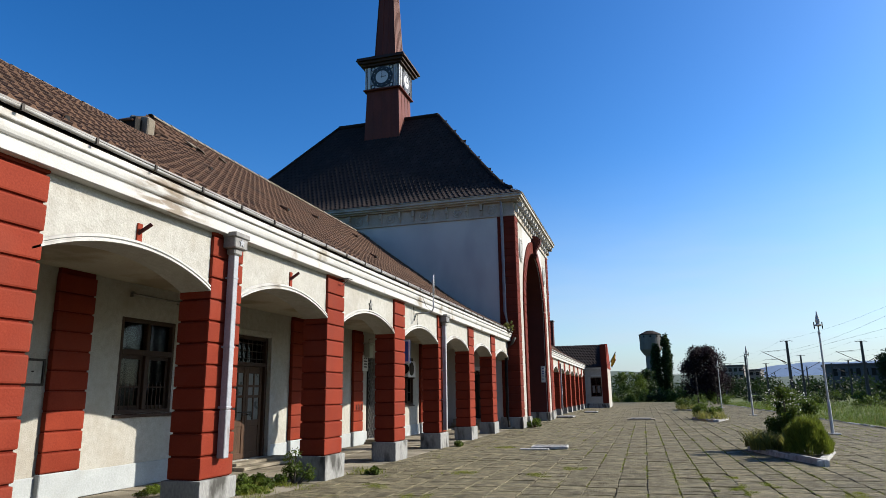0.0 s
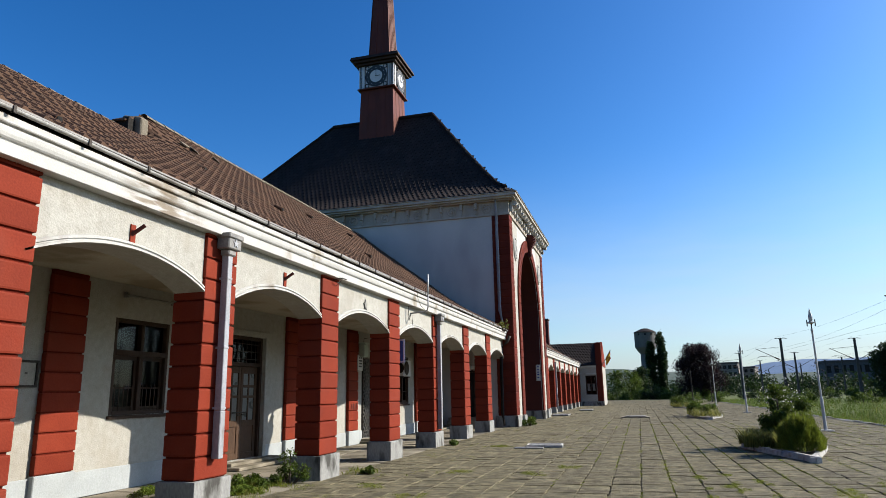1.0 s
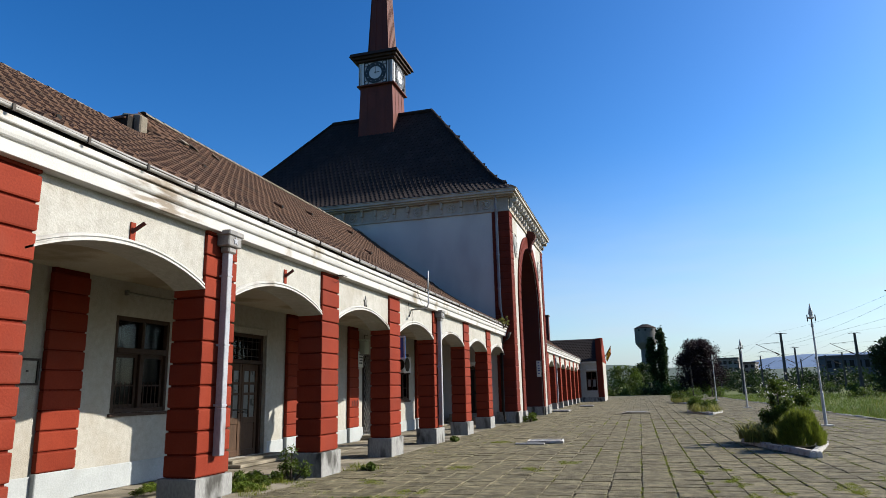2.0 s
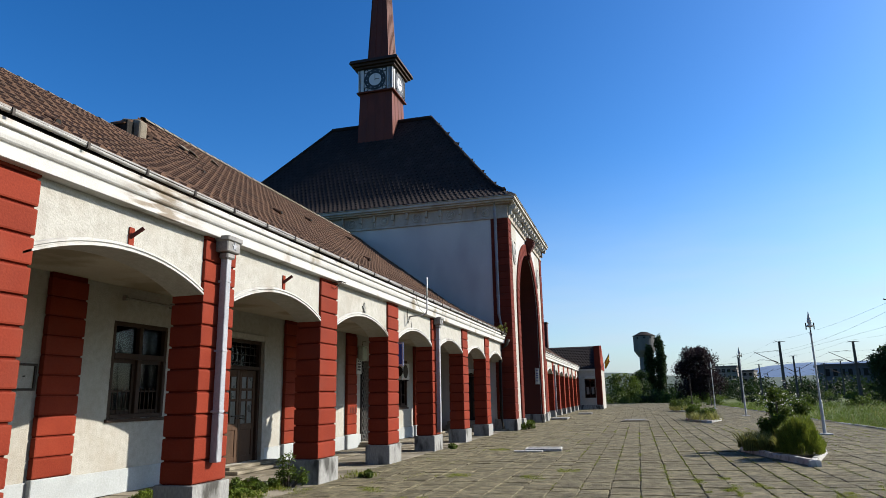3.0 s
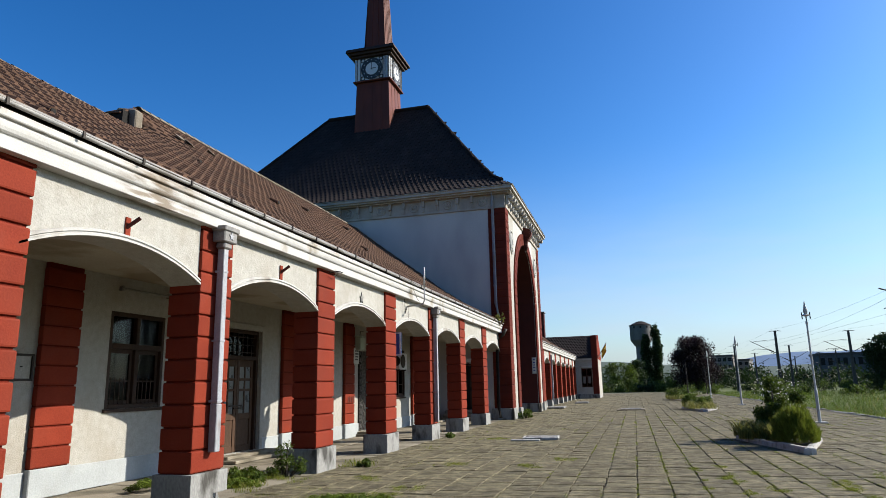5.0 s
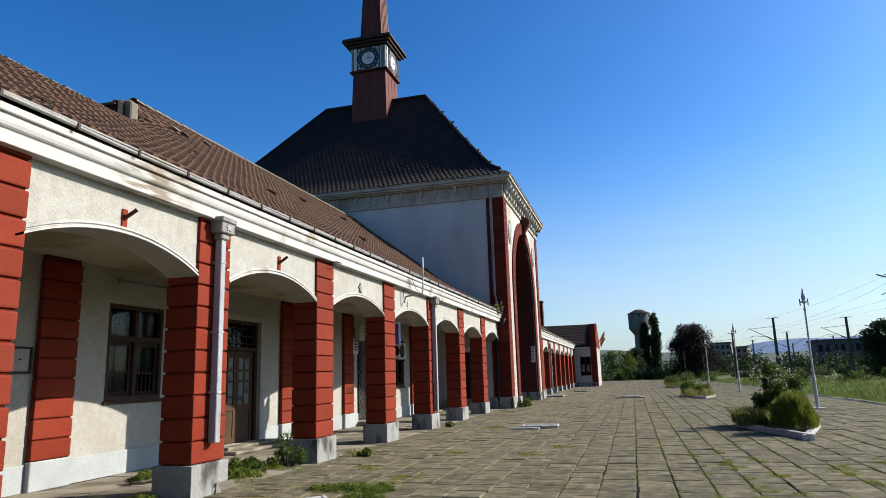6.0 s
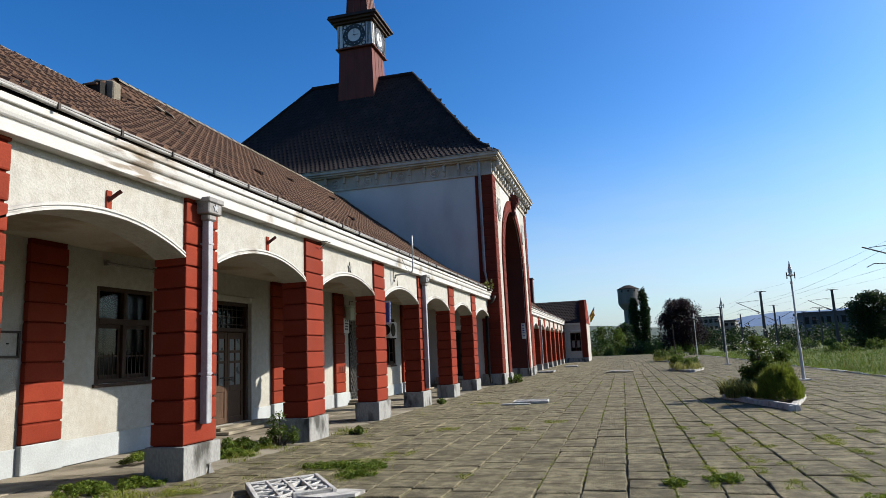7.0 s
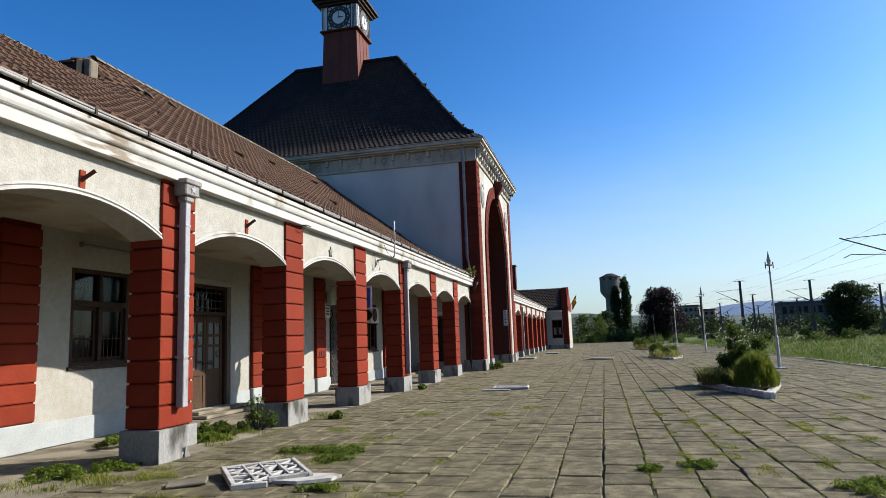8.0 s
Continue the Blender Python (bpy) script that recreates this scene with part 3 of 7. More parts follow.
def wall_with_openings(name, y0, y1, z0, z1, openings, x0, x1, material, label):
    """Openings: (ya, yb, za, zb)."""
    bm = bmesh.new()
    ys = sorted({y0, y1, *[o[0] for o in openings], *[o[1] for o in openings]})
    for a, b in zip(ys, ys[1:]):
        zs = [z0]
        mid = (a + b) / 2
        for o in sorted(openings, key=lambda q: q[2]):
            if o[0] < mid < o[1]:
                if o[2] > z0:
                    box(bm, x0, x1, a, b, zs[-1], o[2])
                zs.append(o[3])
        box(bm, x0, x1, a, b, zs[-1], z1)
    bmesh.ops.remove_doubles(bm, verts=bm.verts, dist=0.0005)
    return tagged(finish(name, bm, material), label, "wall", kind="structure")


# (ya, yb, za, zb)
WIN_A = (1.66, 3.08, 1.25, 2.94)
DOOR_A = (5.05, 6.58, 0.14, 2.92)
GRILLE = (12.62, 13.9, 0.14, 2.75)
WIN_B = (15.9, 17.3, 1.15, 2.94)
WIN_C = (-2.0, -0.62, 1.25, 2.94)
DOOR_B = (19.2, 20.6, 0.14, 2.92)
rear = wall_with_openings("wall_rear", -2 * S, T0, 0.0, 3.56, [WIN_C, WIN_A, DOOR_A, GRILLE, WIN_B, DOOR_B], BACK - 0.4, BACK, M_PLASTER, "cream plastered rear wall of the arcade")
rear2 = wall_with_openings("wall_rear_far", T1, T1 + 8 * S, 0.0, 3.56, [(T1 + 4.6 + k * S * 2, T1 + 6.0 + k * S * 2, 1.15, 2.9) for k in range(3)], BACK - 0.4, BACK, M_PLASTER, "cream plastered rear wall of the far arcade")
# the rooms' darkness is painted: a near-black wall behind the windows
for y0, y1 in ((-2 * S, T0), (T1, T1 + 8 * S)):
    tagged(finish("wall_inner", boxes((BACK - 3.2, BACK - 3.0, y0, y1, 0, 3.9)), M_DARK), "near-black wall standing in for the unlit station rooms", "wall", kind="structure")
# unseen twin of the far end pavilion, added to close the wing and block sky
NY = -2 * S - 0.02
tagged(finish("wall_end", boxes((-14, 2.22, NY - 8.0, NY, 0, 4.3)), M_PLASTER), "unseen plain end pavilion added to block low sky", "wall", kind="structure")
pymesh("roof_end", [(x, y, z) for x in (-14, 2.3) for y, z in ((NY + 0.15, 4.3), (NY - 4.0, 6.9), (NY - 8.15, 4.3))], [(0, 3, 4, 1), (1, 4, 5, 2), (2, 5, 3, 0), (0, 1, 2), (3, 5, 4)], M_TILE)
tagged(bpy.data.objects["roof_end"], "plain clay roof of the unseen near end pavilion", "roof", kind="structure")

DADO_GAPS = [(DOOR_A[0] - 0.02, DOOR_A[1] + 0.14), (GRILLE[0], GRILLE[1]), (DOOR_B[0], DOOR_B[1])]
ys = [-2 * S] + [v for g in DADO_GAPS for v in g] + [T0]
bm = bmesh.new()
for a, b in zip(ys[::2], ys[1::2]):
    box(bm, BACK + 0.003, BACK + 0.035, a, b, 0.0, 0.40, bevel=0.008)
tagged(finish("baseboard", bm, M_DADO), "pale blue-grey painted dado strip", "dado", kind="structure")
tagged(finish("baseboard", boxes((BACK + 0.003, BACK + 0.035, T1, T1 + 8 * S, 0, 0.4)), M_DADO), "pale blue-grey painted dado strip", "dado", kind="structure")

ME_PBLOCK = block_mesh(0.10, 0.73, CH)


def pilaster(y):
    p = tagged(finish("pilaster", boxes((BACK + 0.003, BACK + 0.075, y + 0.02, y + 0.71, 0.0, 3.555)), M_REDCORE), "dark red rusticated wall pilaster behind the arcade", "pilaster", "pilasters of the rear wall")
    for k in range(10):
        share("block", ME_PBLOCK, (BACK + 0.003, y, 0.43 + k * CH), p)
    part("plinth", boxes((BACK + 0.003, BACK + 0.125, y - 0.02, y + 0.75, 0, 0.43), bevel=0.012), M_DADO, p, "pale blue-grey plinth")


for y in (-7.1, -3.45, 0.2, 3.85, 7.55, 11.4, 15.0, 18.0):
    pilaster(y)


def casement(name, o, xw, label, bars=2, low_bars=True):
    """Brown wooden window: a transom light over two casements; o = (ya, yb, za, zb)."""
    ya, yb, za, zb = o
    w = thing(name, label, "window", (xw, (ya + yb) / 2, za), kind="structure")
    hw, h = (yb - ya) / 2, zb - za
    fr = 0.075
    tz = h * 0.64
    bm = boxes((-0.12, 0.02, -hw, -hw + fr, 0, h), (-0.12, 0.02, hw - fr, hw, 0, h), (-0.12, 0.02, -hw + fr, hw - fr, 0, fr), (-0.12, 0.02, -hw + fr, hw - fr, h - fr, h),
               (-0.12, 0.03, -hw + fr, hw - fr, tz - 0.05, tz + 0.05), (-0.11, 0.015, -0.05, 0.05, fr, tz - 0.05), (-0.11, 0.015, -0.04, 0.04, tz + 0.05, h - fr), bevel=0.008)
    part("window_frame", bm, M_WOOD, w, "brown painted wooden frame")
    part("window_sill", boxes((-0.05, 0.07, -hw - 0.04, hw + 0.04, -0.06, -0.002), bevel=0.01), M_WOOD, w)
    for s in (-1, 1):
        a, b = (s * 0.05, s * (hw - fr))
        a, b = min(a, b), max(a, b)
        sash = boxes((-0.085, -0.045, a + 0.002, a + 0.06, fr + 0.002, tz - 0.052), (-0.085, -0.045, b - 0.06, b - 0.002, fr + 0.002, tz - 0.052),
                     (-0.085, -0.045, a + 0.06, b - 0.06, fr + 0.002, fr + 0.07), (-0.085, -0.045, a + 0.06, b - 0.06, tz - 0.12, tz - 0.052),
                     (-0.085, -0.045, a + 0.06, b - 0.06, fr + 0.38, fr + 0.41))
        part("sash", sash, M_WOOD, w)
        part("pane", boxes((-0.07, -0.062, a + 0.06, b - 0.06, fr + 0.07, tz - 0.12)), M_GLASS, w)
        part("pane", boxes((-0.07, -0.062, a + 0.01, b - 0.01, tz + 0.05, h - fr)), M_GLASS, w)
        if low_bars:
            for k in range(5):
                y = a + 0.08 + (b - a - 0.16) * k / 4
                part("bar", boxes((-0.03, -0.018, y - 0.007, y + 0.007, fr, fr + 0.46)), M_WOOD, w)
    return w


def curtain(win, y0, y1, z0, z1, seed):
    """A limp pale curtain hanging in folds behind the panes; also stands in for pale reflections."""
    r = random.Random(seed)
    n = 16
    bm = bmesh.new()
    rows = []
    for k in range(n + 1):
        y = y0 + (y1 - y0) * k / n
        x = -0.20 + 0.022 * math.sin(k * 1.9) + r.uniform(-0.006, 0.006)
        rows.append([bm.verts.new(c) for c in ((x, y, z0), (x, y, z1), (x - 0.004, y, z1), (x - 0.004, y, z0))])
    for p, q in zip(rows, rows[1:]):
        for j in range(4):
            bm.faces.new((p[j], q[j], q[(j + 1) % 4], p[(j + 1) % 4]))
    bm.faces.new(rows[0][::-1])
    bm.faces.new(rows[-1])
    part("curtain", bm, M_PAPER, win, "off-white folded sheet for curtains and pane reflections")


w1 = casement("window_1", WIN_A, BACK - 0.02, "brown wooden casement window with low bars")
# pale sheet in place of the reflection in the lower-left pane
curtain(w1, -0.55, -0.30, 0.55, 1.02, 1)
curtain(w1, 0.12, 0.26, 0.08, 1.02, 2)
curtain(w1, 0.36, 0.56, 0.08, 0.62, 3)
curtain(w1, -0.34, -0.26, 0.08, 0.56, 4)
# pale sheet in place of the reflection in the upper-left pane
curtain(w1, -0.50, -0.34, 1.16, 1.52, 5)
casement("window_2", WIN_C, BACK - 0.02, "brown wooden casement window with low bars")
casement("window_3", WIN_B, BACK - 0.02, "dark brown wooden window behind an air conditioner", low_bars=False)
for k in range(3):
    casement("window_4", (T1 + 4.6 + k * S * 2, T1 + 6.0 + k * S * 2, 1.15, 2.9), BACK - 0.02, "brown wooden window under the far arcade", low_bars=False)


def double_door(name, o, xw, label):
    """Panelled double door with small panes and a barred transom light."""
    ya, yb, za, zb = o
    d = thing(name, label, "door", (xw, (ya + yb) / 2, za), kind="structure")
    hw, h = (yb - ya) / 2, zb - za
    lh = 2.08
    part("door_frame", boxes((-0.16, 0.0, -hw, -hw + 0.09, 0, h), (-0.16, 0.0, hw - 0.09, hw, 0, h), (-0.16, 0.0, -hw + 0.09, hw - 0.09, h - 0.08, h), (-0.16, 0.01, -hw + 0.09, hw - 0.09, lh, lh + 0.09), bevel=0.008), M_WOOD, d)
    part("transom_pane", boxes((-0.11, -0.10, -hw + 0.09, hw - 0.09, lh + 0.09, h - 0.08)), M_GLASS, d)
    for k in range(7):
        y = -hw + 0.09 + (2 * hw - 0.18) * (k + 0.5) / 7
        part("transom_bar", boxes((-0.09, -0.075, y - 0.01, y + 0.01, lh + 0.09, h - 0.08)), M_IRON, d)
    for k in range(3):
        z = lh + 0.09 + (h - lh - 0.17) * (k + 0.5) / 3
        part("transom_bar", boxes((-0.075, -0.06, -hw + 0.09, hw - 0.09, z - 0.01, z + 0.01)), M_IRON, d)
    for s in (-1, 1):
        a, b = sorted((s * 0.004, s * (hw - 0.092)))
        st = 0.10
        zs = (0.0, 0.62, 0.74, 1.30, 1.38, 1.60, 1.66, 1.96, lh - 0.004)
        leaf = bmesh.new()
        box(leaf, -0.12, -0.07, a, a + st, 0.01, lh - 0.004, bevel=0.006)
        box(leaf, -0.12, -0.07, b - st, b, 0.01, lh - 0.004, bevel=0.006)
        for z0, z1 in ((0.01, 0.14), (0.72, 0.86), (1.36, 1.42), (1.60, 1.66), (1.92, lh - 0.004)):
            box(leaf, -0.12, -0.072, a + st, b - st, z0, z1, bevel=0.005)
        box(leaf, -0.12, -0.075, (a + b) / 2 - 0.025, (a + b) / 2 + 0.025, 0.86, 1.92, bevel=0.004)
        box(leaf, -0.105, -0.09, a + st, b - st, 0.14, 0.72)
        lf = part("door_leaf", leaf, M_DOOR, d, "brown panelled leaf with small panes")
        m = (a + b) / 2
        for y0, y1 in ((a + st, m - 0.025), (m + 0.025, b - st)):
            for z0, z1 in ((0.86, 1.36), (1.42, 1.60), (1.66, 1.92)):
                part("pane", boxes((-0.10, -0.092, y0, y1, z0, z1)), M_PANE, lf)
        part("handle", tube(bmesh.new(), [(-0.07, s * 0.05, 0.98), (-0.02, s * 0.05, 0.98), (-0.02, s * 0.17, 0.98)], 0.012, 6), M_IRON, lf)
    part("lock_bar", boxes((-0.068, -0.05, -0.30, 0.22, 1.02, 1.05)), M_IRON, d)
    return d


M_PANE = mat("frosted_pane", (0.10, 0.11, 0.11), (0.17, 0.18, 0.18), 0.3, 3, 20, 0.0)
double_door("door_1", DOOR_A, BACK - 0.05, "closed brown double door with barred transom light")
double_door("door_2", DOOR_B, BACK - 0.05, "closed brown double door in the arcade")
for o in (DOOR_A,):
    bm = boxes((BACK + 0.003, BACK + 0.05, o[0] - 0.14, o[0] - 0.001, 0, o[3] + 0.14), (BACK + 0.003, BACK + 0.05, o[1] + 0.001, o[1] + 0.14, 0, o[3] + 0.14), (BACK + 0.003, BACK + 0.05, o[0] - 0.001, o[1] + 0.001, o[3] + 0.001, o[3] + 0.14), bevel=0.012)
    tagged(finish("trim", bm, M_PLASTER), "raised plaster door surround", "trim", kind="structure")

# dark door from the arcade into the clock hall, with its lamp box
d3 = thing("door_3", "closed dark door at the arcade's end under a white lamp box", "door", (-1.55, T0 - 0.001, 0.45), kind="structure")
part("door_frame", boxes((-0.75, -0.66, -0.10, -0.002, 0, 2.05), (0.66, 0.75, -0.10, -0.002, 0, 2.05), (-0.66, 0.66, -0.10, -0.002, 1.96, 2.05), bevel=0.008), M_WOOD, d3)
for a, b in ((-0.655, -0.004), (0.004, 0.655)):
    lf = part("door_leaf", boxes((a, b, -0.05, -0.002, 0.01, 1.955), bevel=0.006), M_DARK, d3)
    part("panel", boxes((a + 0.1, b - 0.1, -0.062, -0.051, 0.15, 0.85), (a + 0.1, b - 0.1, -0.062, -0.051, 1.0, 1.8), bevel=0.004), M_WOOD, lf)
lb = thing("lamp_box", "small white lamp box over a dark door", "lamp", (-1.5, T0 - 0.002, 2.56))
part("housing", boxes((-0.30, 0.30, -0.16, 0, 0, 0.17), bevel=0.02), M_FACE, lb)
part("bracket", boxes((-0.03, 0.03, -0.08, 0, -0.05, -0.001)), M_IRON, lb)
st = thing("door_step", "worn pale stone steps up to the hall door", "step", (0, 0, 0), "door steps")
for k in range(3):
    part("tread", boxes((-2.6, -0.6, T0 - 0.3 * (3 - k), T0 - 0.002, 0.149 * k + 0.001 * (k > 0), 0.149 * (k + 1)), bevel=0.012), M_FLOOR, st)

# door steps
for y0, y1 in ((DOOR_A[0] - 0.3, DOOR_A[1] + 0.45), (12.4, 14.2), (18.9, 20.9)):
    st = thing("door_step", "worn pale stone door step with two treads", "step", (0, 0, 0), "door steps")
    part("tread", boxes((BACK + 0.04, BACK + 0.62, y0, y1, 0.0, 0.07), bevel=0.012), M_FLOOR, st)
    part("tread", boxes((BACK + 0.04, BACK + 0.36, y0 + 0.1, y1 - 0.1, 0.0705, 0.14), bevel=0.012), M_FLOOR, st)

# ---- clock hall ----
hall = thing("clock_hall", "tall white and red station clock hall", "building")
AC, AR, AS = 27.3, 3.15, 5.75        # portal: middle, radius of the opening, springing
HB = -16.65                          # back of the hall
ZT = 9.78                            # top of the plain wall


def portal_z(y):
    return AS + math.sqrt(max(0.0, AR * AR - (y - AC) ** 2))


# front wall with its tall arched opening
verts, faces = [], []
n = 28
xs0, xs1 = TX - 0.55, TX
for i in range(n + 1):
    y = AC - AR * math.cos(math.pi * i / n)
    z = portal_z(y) if 0 < i < n else AS
    verts += [(xs1, y, z), (xs1, y, ZT), (xs0, y, z), (xs0, y, ZT)]
for i in range(n):
    a, c = 4 * i, 4 * i + 4
    faces += [(a, c, c + 1, a + 1), (c + 2, a + 2, a + 3, c + 3), (c, a, a + 2, c + 2)]
pymesh("front_wall_arch", verts, faces, M_TOWER, hall, "white plastered wall over the tall portal")
for a, b in ((T0, AC - AR), (AC + AR, T1)):
    part("front_wall", boxes((xs0, xs1, a, b, 0, ZT)), M_PLASTER, hall, "cream plaster beside the portal")
part("side_wall", boxes((HB, xs0, T0, T0 + 0.5, 0, ZT)), M_TOWER, hall, "shaded white plastered side wall")
part("side_wall", boxes((HB, xs0, T1 - 0.5, T1, 0, ZT)), M_TOWER, hall)
part("back_wall", boxes((HB - 0.5, HB, T0, T1, 0, ZT)), M_TOWER, hall)
# portal lining
bm = bmesh.new()
dep = -2.1
ring = []
for i in range(n + 1):
    y = AC - AR * math.cos(math.pi * i / n)
    ring.append((y, portal_z(y) if 0 < i < n else AS))
ring = [(AC - AR, 0.0)] + ring + [(AC + AR, 0.0)]
for (y0, z0), (y1, z1) in zip(ring, ring[1:]):
    s = 0.012
    v = [bm.verts.new(c) for c in ((xs1 - 0.02, y0 + (s if y0 < AC else -s), z0 - (s if z0 > AS else 0)), (xs1 - 0.02, y1 + (s if y1 < AC else -s), z1 - (s if z1 > AS else 0)),
                                   (dep, y1 + (s if y1 < AC else -s), z1 - (s if z1 > AS else 0)), (dep, y0 + (s if y0 < AC else -s), z0 - (s if z0 > AS else 0)))]
    bm.faces.new(v)
bmesh.ops.remove_doubles(bm, verts=bm.verts, dist=0.001)
part("portal_lining", bm, M_MAROON, hall, "dark maroon painted portal reveal")
# near-black sheet in place of the shade deep in the portal
part("portal_back", boxes((dep - 0.2, dep, AC - AR - 0.2, AC + AR + 0.2, 0, AS + AR + 0.2)), M_DARK, hall, "near-black wall standing in for the portal's unlit depth")
for a, b in ((AC - AR, AC - AR + 0.10), (AC + AR - 0.10, AC + AR)):
    part("portal_base", boxes((dep, xs1 + 0.06, a, b, 0, 0.47), bevel=0.02), M_PLINTH, hall)
for k in range(4):
    y = AC - AR + 2 * AR * (k + 0.5) / 4
    part("portal_door", boxes((dep + 0.002, dep + 0.07, y - 0.7, y + 0.7, 0.02, 2.9), bevel=0.02), M_WOOD, hall, "brown wooden portal door")
    part("portal_glazing", boxes((dep + 0.002, dep + 0.03, y - 0.68, y + 0.68, 3.05, 5.6)), M_GLASS, hall)
# red arch surround made of rounded voussoirs
SUR = 0.62


def voussoir(a0, a1):
    bm = bmesh.new()
    rr = (AR + 0.004, AR + SUR)
    v = []
    for x in (xs1 + 0.002, xs1 + 0.075):
        for r in rr:
            for a in (a0, a1):
                v.append(bm.verts.new((x, AC - r * math.cos(a), AS + r * math.sin(a))))
    for q in ((0, 1, 3, 2), (4, 6, 7, 5), (0, 4, 5, 1), (2, 3, 7, 6), (0, 2, 6, 4), (1, 5, 7, 3)):
        bm.faces.new([v[i] for i in q])
    bmesh.ops.recalc_face_normals(bm, faces=bm.faces)
    bmesh.ops.bevel(bm, geom=list(bm.edges), offset=0.018, segments=1, affect="EDGES")
    return bm


for k in range(27):
    part("voussoir", voussoir(math.pi * (k + 0.03) / 27, math.pi * (k + 0.97) / 27), M_REDHALL, hall)
bm = bmesh.new()
box(bm, xs1 + 0.002, xs1 + 0.075, 0, SUR - 0.004, 0.012, 0.378, bevel=0.018)
me_jamb = hidden_mesh(bm, M_REDHALL, "jamb_block")
for k in range(14):
    share("jamb_block", me_jamb, (0, AC - AR - SUR, 0.47 + k * 0.377), hall)
    share("jamb_block", me_jamb, (0, AC + AR + 0.004, 0.47 + k * 0.377), hall)
for a, b in ((AC - AR - SUR - 0.03, AC - AR - 0.001), (AC + AR + 0.001, AC + AR + SUR + 0.03)):
    part("jamb_base", boxes((xs1, xs1 + 0.13, a, b, 0, 0.47), bevel=0.02), M_PLINTH, hall)
# keystone scroll
bm = bmesh.new()
KZ = AS + AR
lump = [(0.0, 0.98), (0.16, 1.02), (0.32, 0.99), (0.44, 0.90), (0.49, 0.76), (0.45, 0.60), (0.36, 0.46), (0.26, 0.28), (0.20, 0.12), (0.24, 0.04), (0.26, -0.06), (0.21, -0.15), (0.11, -0.18), (0.0, -0.16)]
for wy, grow in ((0.20, 0.0), (0.27, -0.05)):
    rows_ = [[bm.verts.new((xs1 + 0.002 + max(0.0, px + (grow if px > 0 else 0)), AC + sy * wy * (0.72 + 0.28 * (pz + 0.18) / 1.2), KZ + pz - 0.03)) for px, pz in lump] for sy in (-1, 1)]
    bm.faces.new(rows_[0])
    bm.faces.new(rows_[1][::-1])
    for i in range(len(lump)):
        j = (i + 1) % len(lump)
        bm.faces.new((rows_[0][i], rows_[1][i], rows_[1][j], rows_[0][j]))
bmesh.ops.recalc_face_normals(bm, faces=bm.faces)
part("keystone", bm, M_MAROON, hall, "maroon scrolled keystone")
# quoins at the corners
bm = bmesh.new()
box(bm, 0, 0.045, 0, 0.78, 0.012, 0.318, bevel=0.018)
me_qf = hidden_mesh(bm, M_REDHALL, "quoin")
bm = bmesh.new()
box(bm, 0, 0.80, 0, 0.045, 0.012, 0.318, bevel=0.018)
me_qs = hidden_mesh(bm, M_REDHALL, "quoin")
for k in range(28):
    z = 0.52 + k * 0.3307
    share("quoin", me_qf, (xs1, T0 - 0.04, z), hall)
    share("quoin", me_qf, (xs1, T1 - 0.74, z), hall)
    share("quoin", me_qs, (xs1 - 0.80, T0 - 0.045, z), hall)
# red plaster behind the blocks
for a, b in ((T0 - 0.030, T0 + 0.73), (T1 - 0.73, T1)):
    part("quoin_backing", boxes((xs1 - 0.1, xs1 + 0.022, a, b, 0.5, ZT - 0.062)), M_REDHALL, hall)
part("quoin_backing", boxes((xs1 - 0.79, xs1 - 0.101, T0 - 0.028, T0 + 0.1, 0.5, ZT - 0.062)), M_REDHALL, hall)
for a, b in ((AC - AR - SUR + 0.006, AC - AR - 0.002), (AC + AR + 0.006, AC + AR + SUR - 0.004)):
    part("jamb_backing", boxes((xs1 - 0.05, xs1 + 0.04, a, b, 0.47, AS)), M_REDHALL, hall)
for a, b in ((T0 - 0.12, T0 + 0.80), (T1 - 0.80, T1 + 0.05)):
    part("corner_plinth", boxes((xs1 - 0.9, xs1 + 0.10, a, b, 0, 0.5), bevel=0.02), M_PLINTH, hall)
# round plaster medallions beside the arch
for y in (AC - 3.9, AC + 3.9):
    bm = bmesh.new()
    for r, o in ((0.42, 0.06), (0.30, 0.09), (0.14, 0.12)):
        hoop(bm, (xs1 + o * 0.4, y, 8.35), (0, 1, 0), (0, 0, 1), r, r * 1.35, 0.04)
    for k in range(6):
        a = 2 * math.pi * k / 6
        box(bm, xs1 + 0.003, xs1 + 0.08, y + 0.2 * math.cos(a) - 0.06, y + 0.2 * math.cos(a) + 0.06, 8.35 + 0.28 * math.sin(a) - 0.08, 8.35 + 0.28 * math.sin(a) + 0.08, bevel=0.02)
    part("medallion", bm, M_WHITE, hall, "oval plaster medallion")

